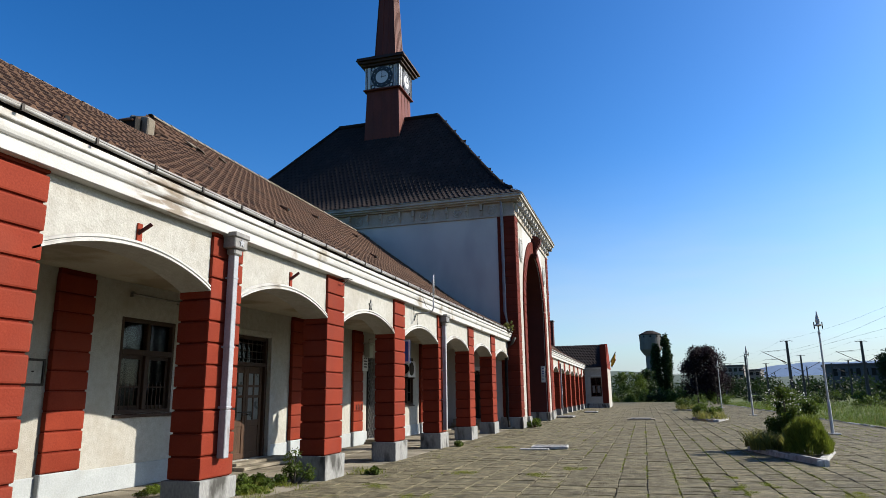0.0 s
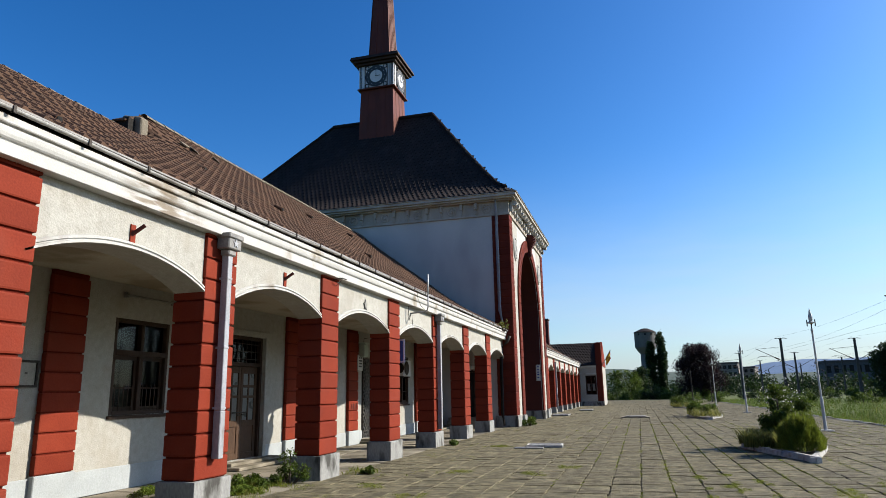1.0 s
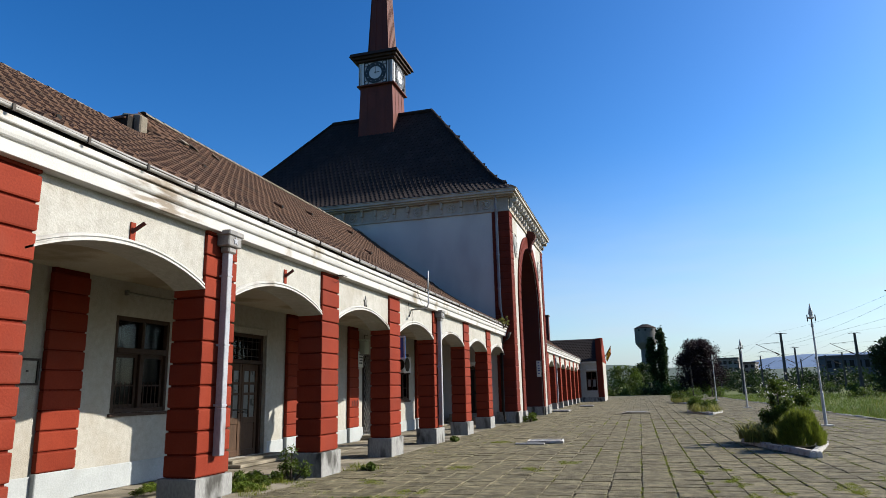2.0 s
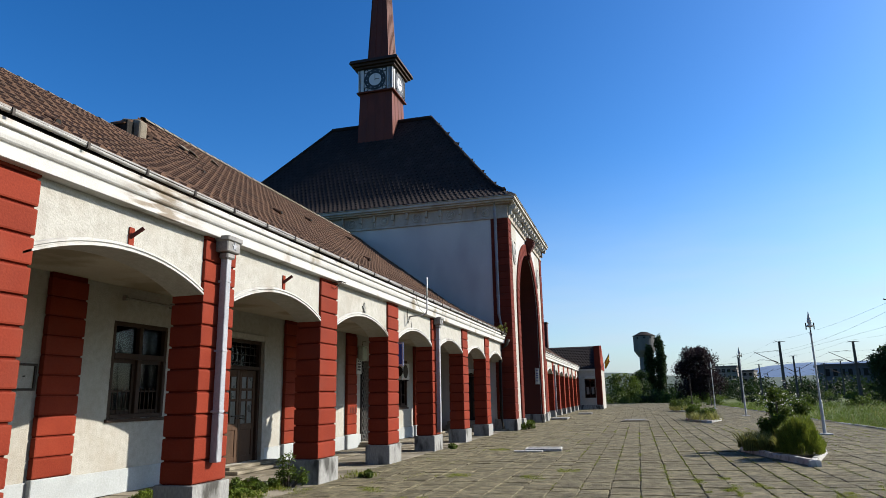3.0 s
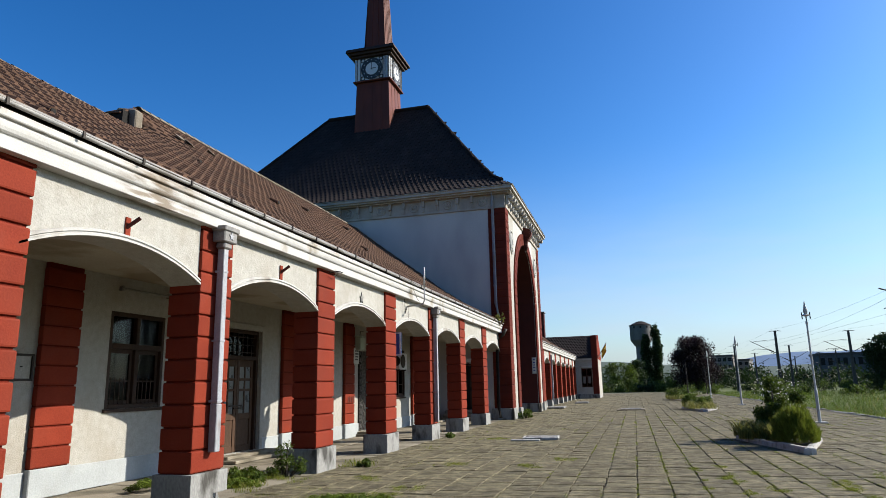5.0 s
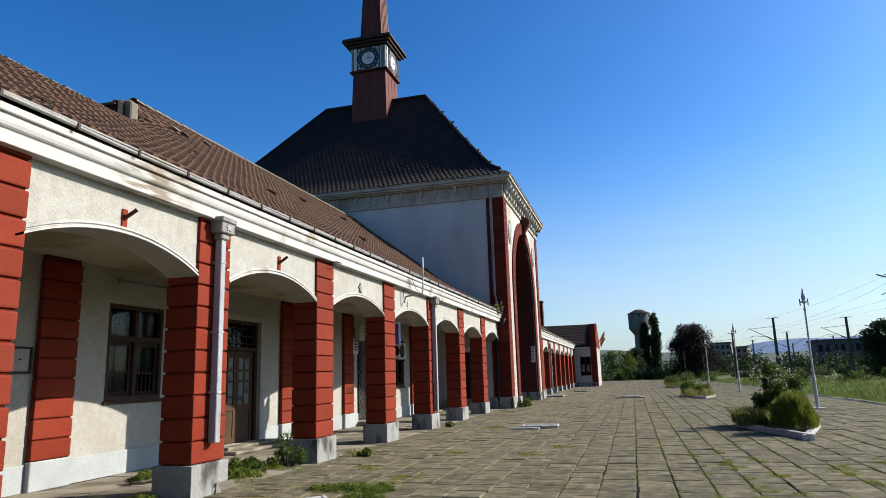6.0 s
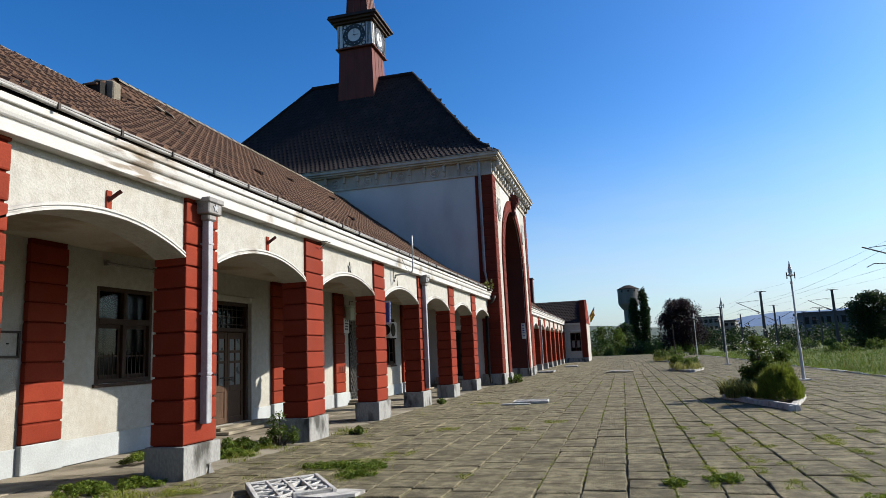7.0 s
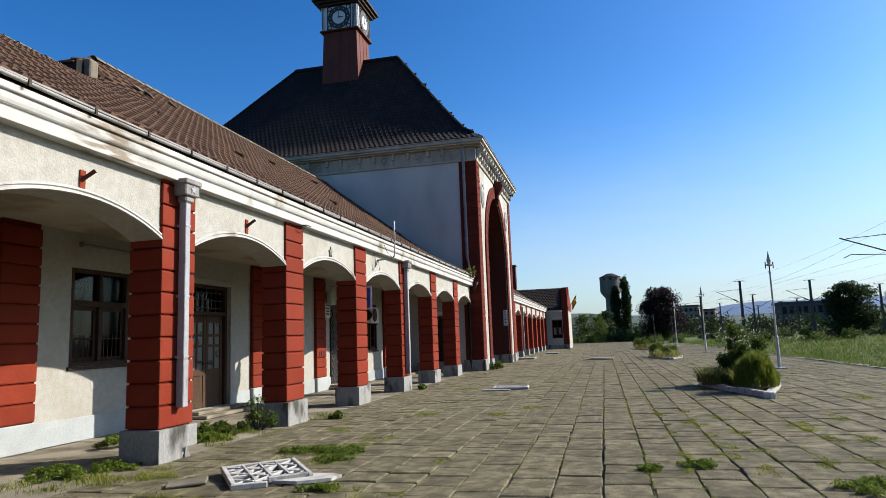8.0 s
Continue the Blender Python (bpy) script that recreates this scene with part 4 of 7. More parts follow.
# frieze and cornice round the hall
OV = 0.46
ZC = 10.42
part("frieze", boxes((xs0, TX + 0.03, T0 - 0.03, T1 + 0.03, ZT, ZC), (HB - 0.03, xs0, T0 - 0.03, T0 + 0.45, ZT, ZC), (HB - 0.03, xs0, T1 - 0.45, T1 + 0.03, ZT, ZC), bevel=0.0), M_FRIEZE, hall, "weathered plaster frieze with rosettes")
for z0, z1, o in ((ZT - 0.06, ZT + 0.03, 0.075), (ZC - 0.02, ZC + 0.05, 0.22), (ZC + 0.05, ZC + 0.13, OV - 0.1), (ZC + 0.13, ZC + 0.26, OV), (ZC + 0.26, ZC + 0.30, OV + 0.05)):
    bm = bmesh.new()
    a = [bm.verts.new((x, y, z)) for z in (z0, z1) for x, y in ((HB - o, T0 - o), (TX + o, T0 - o), (TX + o, T1 + o), (HB - o, T1 + o))]
    for q in ((3, 2, 1, 0), (4, 5, 6, 7), (0, 1, 5, 4), (1, 2, 6, 5), (2, 3, 7, 6), (3, 0, 4, 7)):
        bm.faces.new([a[i] for i in q])
    bmesh.ops.bevel(bm, geom=list(bm.edges), offset=0.012, segments=1, affect="EDGES")
    part("cornice_course", bm, M_FRIEZE if o < 0.3 else M_CORNICE, hall, "weathered plaster cornice course")
# rosettes, square panels and consoles on the shaded side
x = TX - 1.05
k = 0
while x > HB + 1:
    bm = bmesh.new()
    for r, rr in ((0.20, 0.035), (0.12, 0.02), (0.04, 0.05)):
        hoop(bm, (x, T0 - 0.035, (ZT + ZC) / 2), (1, 0, 0), (0, 0, 1), r, r, rr)
    part("rosette", bm, M_FRIEZE, hall)
    for sx in (x - 0.50, x - 1.22):
        bm = bmesh.new()
        box(bm, sx - 0.07, sx + 0.07, T0 - 0.17, T0 - 0.031, ZC - 0.34, ZC - 0.021, bevel=0.02)
        box(bm, sx - 0.05, sx + 0.05, T0 - 0.09, T0 - 0.031, ZT + 0.06, ZC - 0.342, bevel=0.015)
        part("console", bm, M_FRIEZE, hall)
    x -= 1.72
    k += 1
# scrolled modillions under the front cornice
ny = 17
for k in range(ny):
    y = T0 + 0.25 + (T1 - T0 - 0.5) * k / (ny - 1)
    bm = bmesh.new()
    tube(bm, [(TX + 0.30, y - 0.12, ZC - 0.13), (TX + 0.30, y + 0.12, ZC - 0.13)], 0.115, 12)
    tube(bm, [(TX + 0.12, y - 0.10, ZC - 0.42), (TX + 0.12, y + 0.10, ZC - 0.42)], 0.085, 10)
    box(bm, TX + 0.031, TX + 0.20, y - 0.09, y + 0.09, ZC - 0.45, ZC - 0.021, bevel=0.03)
    part("modillion", bm, M_WHITE, hall, "white scrolled bracket")

# hipped, bell-cast roof
RX0, RX1, RY, RZ = -11.35, -4.87, (T0 + T1) / 2, 17.85
EX0, EX1, EY0, EY1, EZ = HB - OV - 0.05, TX + OV + 0.05, T0 - OV - 0.05, T1 + OV + 0.05, ZC + 0.30
BELL = ((0.0, 0.0), (0.1, 0.05), (0.19, 0.108), (0.32, 0.240), (0.44, 0.370), (0.58, 0.525), (0.78, 0.752), (1.0, 1.0))


def hip(f):
    g = next(a[1] + (b[1] - a[1]) * (f - a[0]) / (b[0] - a[0]) for a, b in zip(BELL, BELL[1:]) if f <= b[0] + 1e-9)
    return EX0 + (RX0 - EX0) * f, EX1 + (RX1 - EX1) * f, EY0 + (RY - EY0) * f, EY1 + (RY - EY1) * f, EZ + (RZ - EZ) * g


verts, faces = [], []
fs = [b[0] for b in BELL]
for f in fs:
    x0, x1, y0, y1, z = hip(f)
    verts += [(x0, y0, z), (x1, y0, z), (x1, y1, z), (x0, y1, z)]
for i in range(len(fs) - 1):
    for k in range(4):
        faces.append((4 * i + k, 4 * i + (k + 1) % 4, 4 * i + 4 + (k + 1) % 4, 4 * i + 4 + k))
faces.append((0, 3, 2, 1))
hroof = pymesh("hall_roof", verts, faces, M_TILESHADE, hall, "bell-cast hipped clay tile roof, coloured dark for shade")
side_prof = [(hip(f)[2], hip(f)[4]) for f in fs]
front_prof = [(hip(f)[1], hip(f)[4]) for f in fs]


def in_side(s, p):
    f = (p[0] - EY0) / (RY - EY0)
    return EX0 + (RX0 - EX0) * f < s < EX1 + (RX1 - EX1) * f


def in_front(s, p):
    f = (EX1 - p[0]) / (EX1 - RX1)
    return EY0 + (RY - EY0) * f < s < EY1 + (RY - EY1) * f


t1 = tile_slope("side_tiles", lambda s: side_prof, EX0, EX1, lambda s, r, z: (s, r, z), M_TILESHADE, hroof, "clay tiles coloured dark for shade", 0.25, 0.31, 5, in_side, 0.5, 0.014)
t2 = tile_slope("front_tiles", lambda s: front_prof, EY0, EY1, lambda s, r, z: (r, s, z), M_TILESHADE, hroof, "clay tiles coloured dark for shade", 0.25, 0.31, 6, in_front, 0.5, 0.014)
t1["kind"] = t2["kind"] = "stuff"
bm = bmesh.new()
for cx, cy, rx in ((1, 2, RX1), (1, 3, RX1), (0, 2, RX0), (0, 3, RX0)):
    pts = [(hip(f)[cx], hip(f)[cy], hip(f)[4] + 0.06) for f in fs]
    tube(bm, pts[1:], 0.085, 8)
tube(bm, [(RX0, RY, RZ + 0.05), (RX1, RY, RZ + 0.05)], 0.14, 8)
part("hip_tiles", bm, M_TILESHADE, hroof, "rounded hip and ridge tiles")

# clock turret and spire
CX = -8.05
tur = thing("clock_turret", "red sheet-metal clock turret with ribbed spire on the hall roof", "clock tower", (CX, RY, 0))


def frustum(bm, h0, h1, z0, z1, bevel=0.0):
    v = [bm.verts.new((sx * h, sy * h, z)) for h, z in ((h0, z0), (h1, z1)) for sx, sy in ((-1, -1), (1, -1), (1, 1), (-1, 1))]
    for q in ((3, 2, 1, 0), (4, 5, 6, 7), (0, 1, 5, 4), (1, 2, 6, 5), (2, 3, 7, 6), (3, 0, 4, 7)):
        bm.faces.new([v[i] for i in q])
    return bm


part("shaft", frustum(frustum(bmesh.new(), 1.14, 1.08, 15.6, 17.6), 1.08, 1.02, 17.6, 19.6), M_METALRED, tur, "dull red sheet-metal shaft")
seams = bmesh.new()
for sx in (-0.55, 0.0, 0.55):
    tube(seams, [(sx * 1.1, -1.15, 15.7), (sx * 1.05, -1.085, 17.6), (sx, -1.03, 19.6)], 0.018, 5)
    tube(seams, [(1.15, sx * 1.1, 15.7), (1.085, sx * 1.05, 17.6), (1.03, sx, 19.6)], 0.018, 5)
part("seams", seams, M_METALRED, tur)
part("clock_box", boxes((-1.12, 1.12, -1.12, 1.12, 19.6, 21.1), bevel=0.03), M_FACE, tur, "pale grey clock housing")
part("box_ledge", boxes((-1.2, 1.2, -1.2, 1.2, 19.54, 19.63), bevel=0.02), M_METALRED, tur)
ribs = bmesh.new()
for u in (-1.04, -0.95, 0.83, 0.90, 0.98, 1.06):
    box(ribs, u - 0.016, u + 0.016, -1.135, -1.119, 19.66, 21.08)
    box(ribs, 1.119, 1.135, u - 0.016, u + 0.016, 19.66, 21.08)
part("ribs", ribs, M_BLACK, tur, "dark vertical ribs of the housing")["kind"] = "stuff"
cap = bmesh.new()
box(cap, -1.28, 1.28, -1.28, 1.28, 21.1, 21.24, bevel=0.02)
box(cap, -1.42, 1.42, -1.42, 1.42, 21.24, 21.40, bevel=0.02)
frustum(cap, 1.55, 1.50, 21.40, 21.60)
frustum(cap, 1.50, 0.70, 21.60, 21.82)
part("cap", cap, M_WOOD, tur, "dark brown overhanging clock cap")


def clock_dial(rot):
    """Open-work dial: white disc, dark ring with numeral dots, four corner rings and two pointers."""
    d = part("clock_dial", lathe(bmesh.new(), ((0.44, 0.0), (0.44, 0.025), (0.43, 0.03)), n=36), M_FACE, tur, "white clock face with dark ring")
    d.matrix_local = Matrix.Rotation(rot, 4, "Z") @ Matrix.Translation((0, -1.128, 20.35)) @ Matrix.Rotation(radians(90), 4, "X")
    bm = bmesh.new()
    for r0, r1, h in ((0.40, 0.69, 0.034),):
        k = 48
        vs = [[bm.verts.new((r * math.cos(2 * math.pi * j / k), r * math.sin(2 * math.pi * j / k), h)) for j in range(k)] for r in (r0, r1)]
        for j in range(k):
            bm.faces.new((vs[0][j], vs[1][j], vs[1][(j + 1) % k], vs[0][(j + 1) % k]))
    for sx in (-1, 1):
        for sy in (-1, 1):
            hoop(bm, (sx * 0.58, sy * 0.58, 0.02), (1, 0, 0), (0, 1, 0), 0.12, 0.12, 0.028, 16, 6)
    for a, b, c, e in ((-0.74, 0.74, 0.70, 0.74), (-0.74, 0.74, -0.74, -0.70), (-0.74, -0.70, -0.7, 0.7), (0.70, 0.74, -0.7, 0.7)):
        box(bm, a, b, c, e, 0.0, 0.03)
    part("numeral_ring", bm, M_BLACK, d, "black open-work numeral ring")
    bm = bmesh.new()
    for j in range(12):
        a = 2 * math.pi * j / 12
        lathe(bm, ((0.026, 0.0), (0.022, 0.010)), (0.555 * math.cos(a), 0.555 * math.sin(a), 0.036), 8)
    part("hour_dots", bm, M_FACE, d, "white hour dots")
    part("minute_hand", boxes((-0.016, 0.016, -0.08, 0.40, 0.046, 0.054)), M_BLACK, d)
    part("hour_hand", boxes((-0.06, 0.27, -0.02, 0.02, 0.056, 0.064)), M_BLACK, d)


for q in range(4):
    clock_dial(q * math.pi / 2)
part("spire", frustum(frustum(bmesh.new(), 0.66, 0.48, 21.8, 26.0), 0.48, 0.03, 26.0, 36.0), M_METALRED, tur, "red ribbed metal spire")
ribs = bmesh.new()
for side in range(4):
    c, s = math.cos(side * math.pi / 2), math.sin(side * math.pi / 2)
    for u in ((-1, -0.6, -0.2, 0.2, 0.6, 1) if side == 1 else (-1, -0.33, 0.33, 1)):
        pts = []
        for z, h in ((21.82, 0.665), (26.0, 0.485), (36.0, 0.035)):
            px, py = u * h, -h
            pts.append((px * c - py * s, px * s + py * c, z))
        tube(ribs, pts, 0.075 if side == 1 else 0.04, 6, 0.02)
part("spire_ribs", ribs, M_METALRED, tur)["kind"] = "stuff"

# ---- end pavilion at the far wing ----
PY = T1 + 8 * S + 0.02
pav = thing("end_pavilion", "projecting cream and red end pavilion with tiled roof", "building")
PX = 2.22
wy0, wy1 = (0.55, 1.63)
part("pavilion_wall", boxes((-12, wy0, PY, PY + 0.4, 0, 4.0), (wy1, PX, PY, PY + 0.4, 0, 4.0), (wy0, wy1, PY, PY + 0.4, 0, 1.12), (wy0, wy1, PY, PY + 0.4, 3.03, 4.0)), M_PLASTER, pav, "cream plastered wall")
part("pavilion_front", boxes((PX - 0.4, PX, PY + 0.4, PY + 8, 0, 4.0)), M_PLASTER, pav)
# near-black block behind the pane stands for the unlit room
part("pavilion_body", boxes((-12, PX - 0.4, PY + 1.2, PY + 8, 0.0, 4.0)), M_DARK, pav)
part("corner_quoin", boxes((PX - 0.55, PX + 0.05, PY - 0.05, PY + 0.6, 0.45, 6.35), bevel=0.02), M_REDHALL, pav, "dull red corner pier")
part("pavilion_plinth", boxes((-12, PX + 0.08, PY - 0.08, PY - 0.001, 0, 0.45), bevel=0.01), M_PLINTH, pav)
part("string_course", boxes((-12, PX - 0.56, PY - 0.10, PY - 0.001, 3.15, 3.28), (-12, PX - 0.56, PY - 0.18, PY - 0.001, 3.85, 4.05), bevel=0.01), M_WHITE, pav)
part("window_frame", boxes((wy0, wy0 + 0.08, PY + 0.05, PY + 0.15, 1.12, 3.03), (wy1 - 0.08, wy1, PY + 0.05, PY + 0.15, 1.12, 3.03), (wy0 + 0.08, wy1 - 0.08, PY + 0.05, PY + 0.15, 1.12, 1.20), (wy0 + 0.08, wy1 - 0.08, PY + 0.05, PY + 0.15, 2.95, 3.03),
                           ((wy0 + wy1) / 2 - 0.03, (wy0 + wy1) / 2 + 0.03, PY + 0.05, PY + 0.15, 1.20, 2.95), (wy0 + 0.08, wy1 - 0.08, PY + 0.05, PY + 0.149, 2.2, 2.27)), M_WOOD, pav)
part("pane", boxes((wy0 + 0.08, wy1 - 0.08, PY + 0.09, PY + 0.10, 1.20, 2.95)), M_GLASS, pav)
for a in (wy0 + 0.16, wy1 - 0.42):
    part("curtain", boxes((a, a + 0.26, PY + 0.075, PY + 0.085, 1.5, 2.2)), M_PANE, pav)
pprof = [(PY - 0.25, 4.05), (PY + 1.2, 4.9), (PY + 3.6, 6.6)]
pymesh("pavilion_roof", [(-12, y, z - 0.03) for y, z in pprof] + [(PX - 0.5, y, z - 0.03) for y, z in pprof] + [(-12, PY + 8, 4.0), (PX - 0.5, PY + 8, 4.0)],
       [(0, 3, 4, 1), (1, 4, 5, 2), (2, 5, 7, 6)], M_TILESHADE, pav, "dark tiled pavilion roof")
tt = tile_slope("pavilion_tiles", lambda s: pprof, -9, PX - 0.45, lambda s, r, z: (s, r, z), M_TILESHADE, pav, "clay tiles coloured dark for shade", 0.27, 0.32, 8)
tt["kind"] = "stuff"
verts = [(x, y, z) for x in (PX - 0.55, PX + 0.05) for y, z in ((PY - 0.04, 4.0), (PY + 8, 4.0), (PY + 8, 4.2), (PY + 3.9, 6.6), (PY + 3.3, 6.6), (PY - 0.04, 4.3))]
pymesh("gable_parapet", verts, [(5, 4, 3, 2, 1, 0), (6, 7, 8, 9, 10, 11)] + [(k, (k + 1) % 6, 6 + (k + 1) % 6, 6 + k) for k in range(6)], M_RED, pav, "red rendered gable parapet")
ch = thing("chimney", "dark red brick chimney on the far roof", "chimney")
part("stack", boxes((-4.2, -3.45, 66.0, 66.8, 4.0, 9.3), bevel=0.02), M_MAROON, ch)
part("cap", boxes((-4.3, -3.35, 65.9, 66.9, 9.3, 9.45), bevel=0.02), M_PLINTH, ch)

# ---- details of the arcade ----


def downpipe(y, xf, z_top, z_bot, label, hopper=True):
    d = thing("downpipe", label, "downpipe", (xf, y, 0), "downpipes")
    part("pipe", boxes((0.028, 0.140, -0.055, 0.055, 1.34, z_top), bevel=0.008), M_ZINC, d)
    foot = boxes((0.024, 0.144, -0.059, 0.059, z_bot, 1.338), bevel=0.010)
    for v in foot.verts:
        low_end = max(0.0, (1.0 - v.co.z) / 0.4)
        v.co.y += 0.012 * low_end
        v.co.x -= 0.010 * low_end
    part("pipe_foot", foot, M_ZINCWORN, d, "dented rusty pipe foot")
    for z in (3.2, 2.2, 1.36):
        part("clamp", boxes((0.0, 0.146, -0.061, 0.061, z, z + 0.03), bevel=0.004), M_ZINC, d)
    if hopper:
        bm = bmesh.new()
        box(bm, 0.0, 0.21, -0.16, 0.16, z_top + 0.04, z_top + 0.26, bevel=0.015)
        box(bm, 0.0, 0.235, -0.185, 0.185, z_top + 0.20, z_top + 0.275, bevel=0.012)
        box(bm, 0.02, 0.17, -0.10, 0.10, z_top - 0.05, z_top + 0.045, bevel=0.02)
        h = part("hopper", bm, M_GUTTER, d, "pale grey rainwater hopper with star")
        st = bmesh.new()
        vs = [st.verts.new((0.213, (0.07 if k % 2 == 0 else 0.03) * math.sin(k * math.pi / 5), z_top + 0.13 + (0.07 if k % 2 == 0 else 0.03) * math.cos(k * math.pi / 5))) for k in range(10)]
        f = st.faces.new(vs)
        r = bmesh.ops.extrude_face_region(st, geom=[f])
        bmesh.ops.translate(st, vec=(0.008, 0, 0), verts=[v for v in r["geom"] if isinstance(v, bmesh.types.BMVert)])
        part("star", st, M_ZINC, h)
        part("outlet", tube(bmesh.new(), [(0.06, 0.0, z_top + 0.26), (0.05, 0.0, z_top + 0.29)], 0.035, 8), M_GUTTER, d)
    return d


downpipe(0.37, 0.0, 3.60, 0.69, "grey zinc downpipe with hopper on a red pillar")
downpipe(3 * S + 0.34, 0.0, 3.60, 0.5, "grey zinc downpipe with hopper on a red pillar")
downpipe(T1 + 2 * S + 0.4, 0.0, 3.60, 0.3, "grey zinc downpipe on the far arcade", hopper=False)
hp = thing("downpipe", "long weathered downpipe on the shaded hall wall", "downpipe", (0, 0, 0), "downpipes")
part("pipe", tube(bmesh.new(), [(-0.10, T0 - 0.35, ZC + 0.2), (-0.10, T0 - 0.14, ZC - 0.2), (-0.10, T0 - 0.12, 5.2), (0.02, T0 - 0.13, 4.55)], 0.07, 10), M_ZINC, hp, smooth=True)
part("pipe", tube(bmesh.new(), [(0.33, T0 - 0.2, 4.0), (0.20, T0 - 0.2, 3.75), (-0.10, T0 - 0.2, 3.45), (-0.12, T0 - 0.2, 0.55), (-0.02, T0 - 0.3, 0.1)], 0.07, 10), M_IRON, hp, "dark lower downpipe", smooth=True)
for z in (9.3, 7.6, 6.0):
    part("clamp", lathe(bmesh.new(), ((0.078, 0), (0.085, 0.005), (0.085, 0.04), (0.078, 0.045)), (-0.10, T0 - 0.12, z), 12), M_ZINC, hp)


def flag_bracket(y, z, material, label):
    """Plate with a slanting tube for a flag staff."""
    b = thing("flag_bracket", label, "bracket", (-0.05, y, z), "flag brackets over the arches")
    part("plate", boxes((0.0, 0.02, -0.045, 0.045, -0.14, 0.11), bevel=0.006), material, b)
    part("socket", tube(bmesh.new(), [(0.01, -0.02, -0.02), (0.15, 0.04, 0.10)], 0.026, 8), M_MAROON, b)


flag_bracket(-1.42, 3.50, M_RED, "small red iron flag bracket over an arch")
flag_bracket(2.27, 3.53, M_RED, "small red iron flag bracket over an arch")
star = thing("wall_ornament", "small weathered grey star ornament on the plaster", "ornament", (-0.048, 5.86, 3.5))
bm = bmesh.new()
vs = [bm.verts.new((0.0, (0.10 if k % 2 == 0 else 0.045) * math.sin(k * math.pi / 5), (0.13 if k % 2 == 0 else 0.05) * math.cos(k * math.pi / 5))) for k in range(10)]
r = bmesh.ops.extrude_face_region(bm, geom=[bm.faces.new(vs)])
bmesh.ops.translate(bm, vec=(0.025, 0, 0), verts=[v for v in r["geom"] if isinstance(v, bmesh.types.BMVert)])
part("star", bm, M_PLINTH, star)
hk = thing("wire_hook", "thin iron hook and wire under the cornice", "hook", (0, S + 0.45, 3.80))
part("arm", tube(bmesh.new(), [(0, 0, 0), (0.18, 0.06, 0.03), (0.20, 0.22, 0.02)], 0.012, 6), M_IRON, hk)
part("wire", tube(bmesh.new(), [(0.19, 0.1, 0.03), (0.10, -0.05, -0.14)], 0.006, 5), M_IRON, hk)
an = thing("aerial_mast", "bent grey steel aerial tube on the eaves", "aerial", (0, 0, 0))
part("tube", tube(bmesh.new(), [(-0.04, 9.04, 3.66), (0.38, 8.94, 3.67), (0.47, 8.91, 3.71), (0.50, 8.90, 3.80), (0.50, 8.90, 4.13)], 0.020, 8), M_ZINC, an, smooth=True)
part("whip", tube(bmesh.new(), [(0.50, 8.90, 4.13), (0.50, 8.90, 4.68)], 0.026, 8), M_GALV, an, "pale upper tube", smooth=True)
part("stay", tube(bmesh.new(), [(-0.03, 8.80, 3.86), (-0.02, 8.83, 3.45), (-0.03, 9.03, 3.66)], 0.008, 5), M_IRON, an)
part("cable", tube(bmesh.new(), [(-0.02, 9.06, 3.66), (-0.02, 9.12, 3.45), (-0.03, 9.10, 3.25)], 0.008, 5), M_IRON, an)
part("cable", tube(bmesh.new(), [(0.42, 8.93, 3.70), (0.30, 8.9, 3.82), (0.25, 8.75, 4.05), (0.27, 8.7, 4.2)], 0.006, 5), M_IRON, an)

rail = thing("blind_rail", "thin cream metal rail above the window", "rail", (BACK, 0, 0))
part("rail_tube", tube(bmesh.new(), [(0.07, 1.78, 3.35), (0.07, 3.12, 3.35)], 0.022, 8), M_GUTTER, rail)
part("rail_bracket", boxes((0, 0.08, 1.80, 1.84, 3.31, 3.40)), M_GUTTER, rail)
part("rail_bracket", boxes((0, 0.08, 3.06, 3.10, 3.31, 3.40)), M_GUTTER, rail)
mb = thing("meter_box", "small dark framed box on the rear wall", "box", (BACK, -0.06, 1.92))
part("box_frame", boxes((0, 0.05, -0.2, 0.2, -0.2, -0.165), (0, 0.05, -0.2, 0.2, 0.165, 0.2), (0, 0.05, -0.2, -0.165, -0.165, 0.165), (0, 0.05, 0.165, 0.2, -0.165, 0.165)), M_IRON, mb)
part("box_panel", boxes((0, 0.025, -0.165, 0.165, -0.165, 0.165)), M_PLASTER, mb)
part("knob", lathe(bmesh.new(), ((0.02, 0), (0.02, 0.02)), (0.03, 0, 0), 8), M_IRON, mb)

# telephone, notice, blue sign, air conditioner
ph = thing("telephone_box", "pale green metal telephone box on a wall pilaster", "telephone", (BACK + 0.105, 12.30, 2.72))
part("housing", boxes((0, 0.20, -0.17, 0.17, 0, 0.42), bevel=0.03), M_GREEN, ph)
part("hood", boxes((0, 0.24, -0.19, 0.19, 0.42, 0.47), bevel=0.015), M_GREEN, ph)
part("cord", tube(bmesh.new(), [(0.05, 0.1, 0.47), (0.06, 0.12, 0.62), (0.05, 0.4, 0.64)], 0.012, 6), M_IRON, ph)
nt_ = thing("notice_board", "white notice with dark bars under the telephone", "notice", (BACK + 0.105, 12.22, 2.29))
part("sheet", boxes((0, 0.02, -0.2, 0.2, 0, 0.5), bevel=0.004), M_PAPER, nt_)
for k, (a, b) in enumerate(((-0.14, -0.02), (0.02, 0.14), (-0.14, 0.14), (-0.12, 0.12), (-0.14, 0.10))):
    z = 0.40 if k < 2 else 0.40 - (k - 1) * 0.09
    part("text_bar", boxes((0.0205, 0.024, a, b, z - 0.02, z + 0.03)), M_BLACK, nt_)
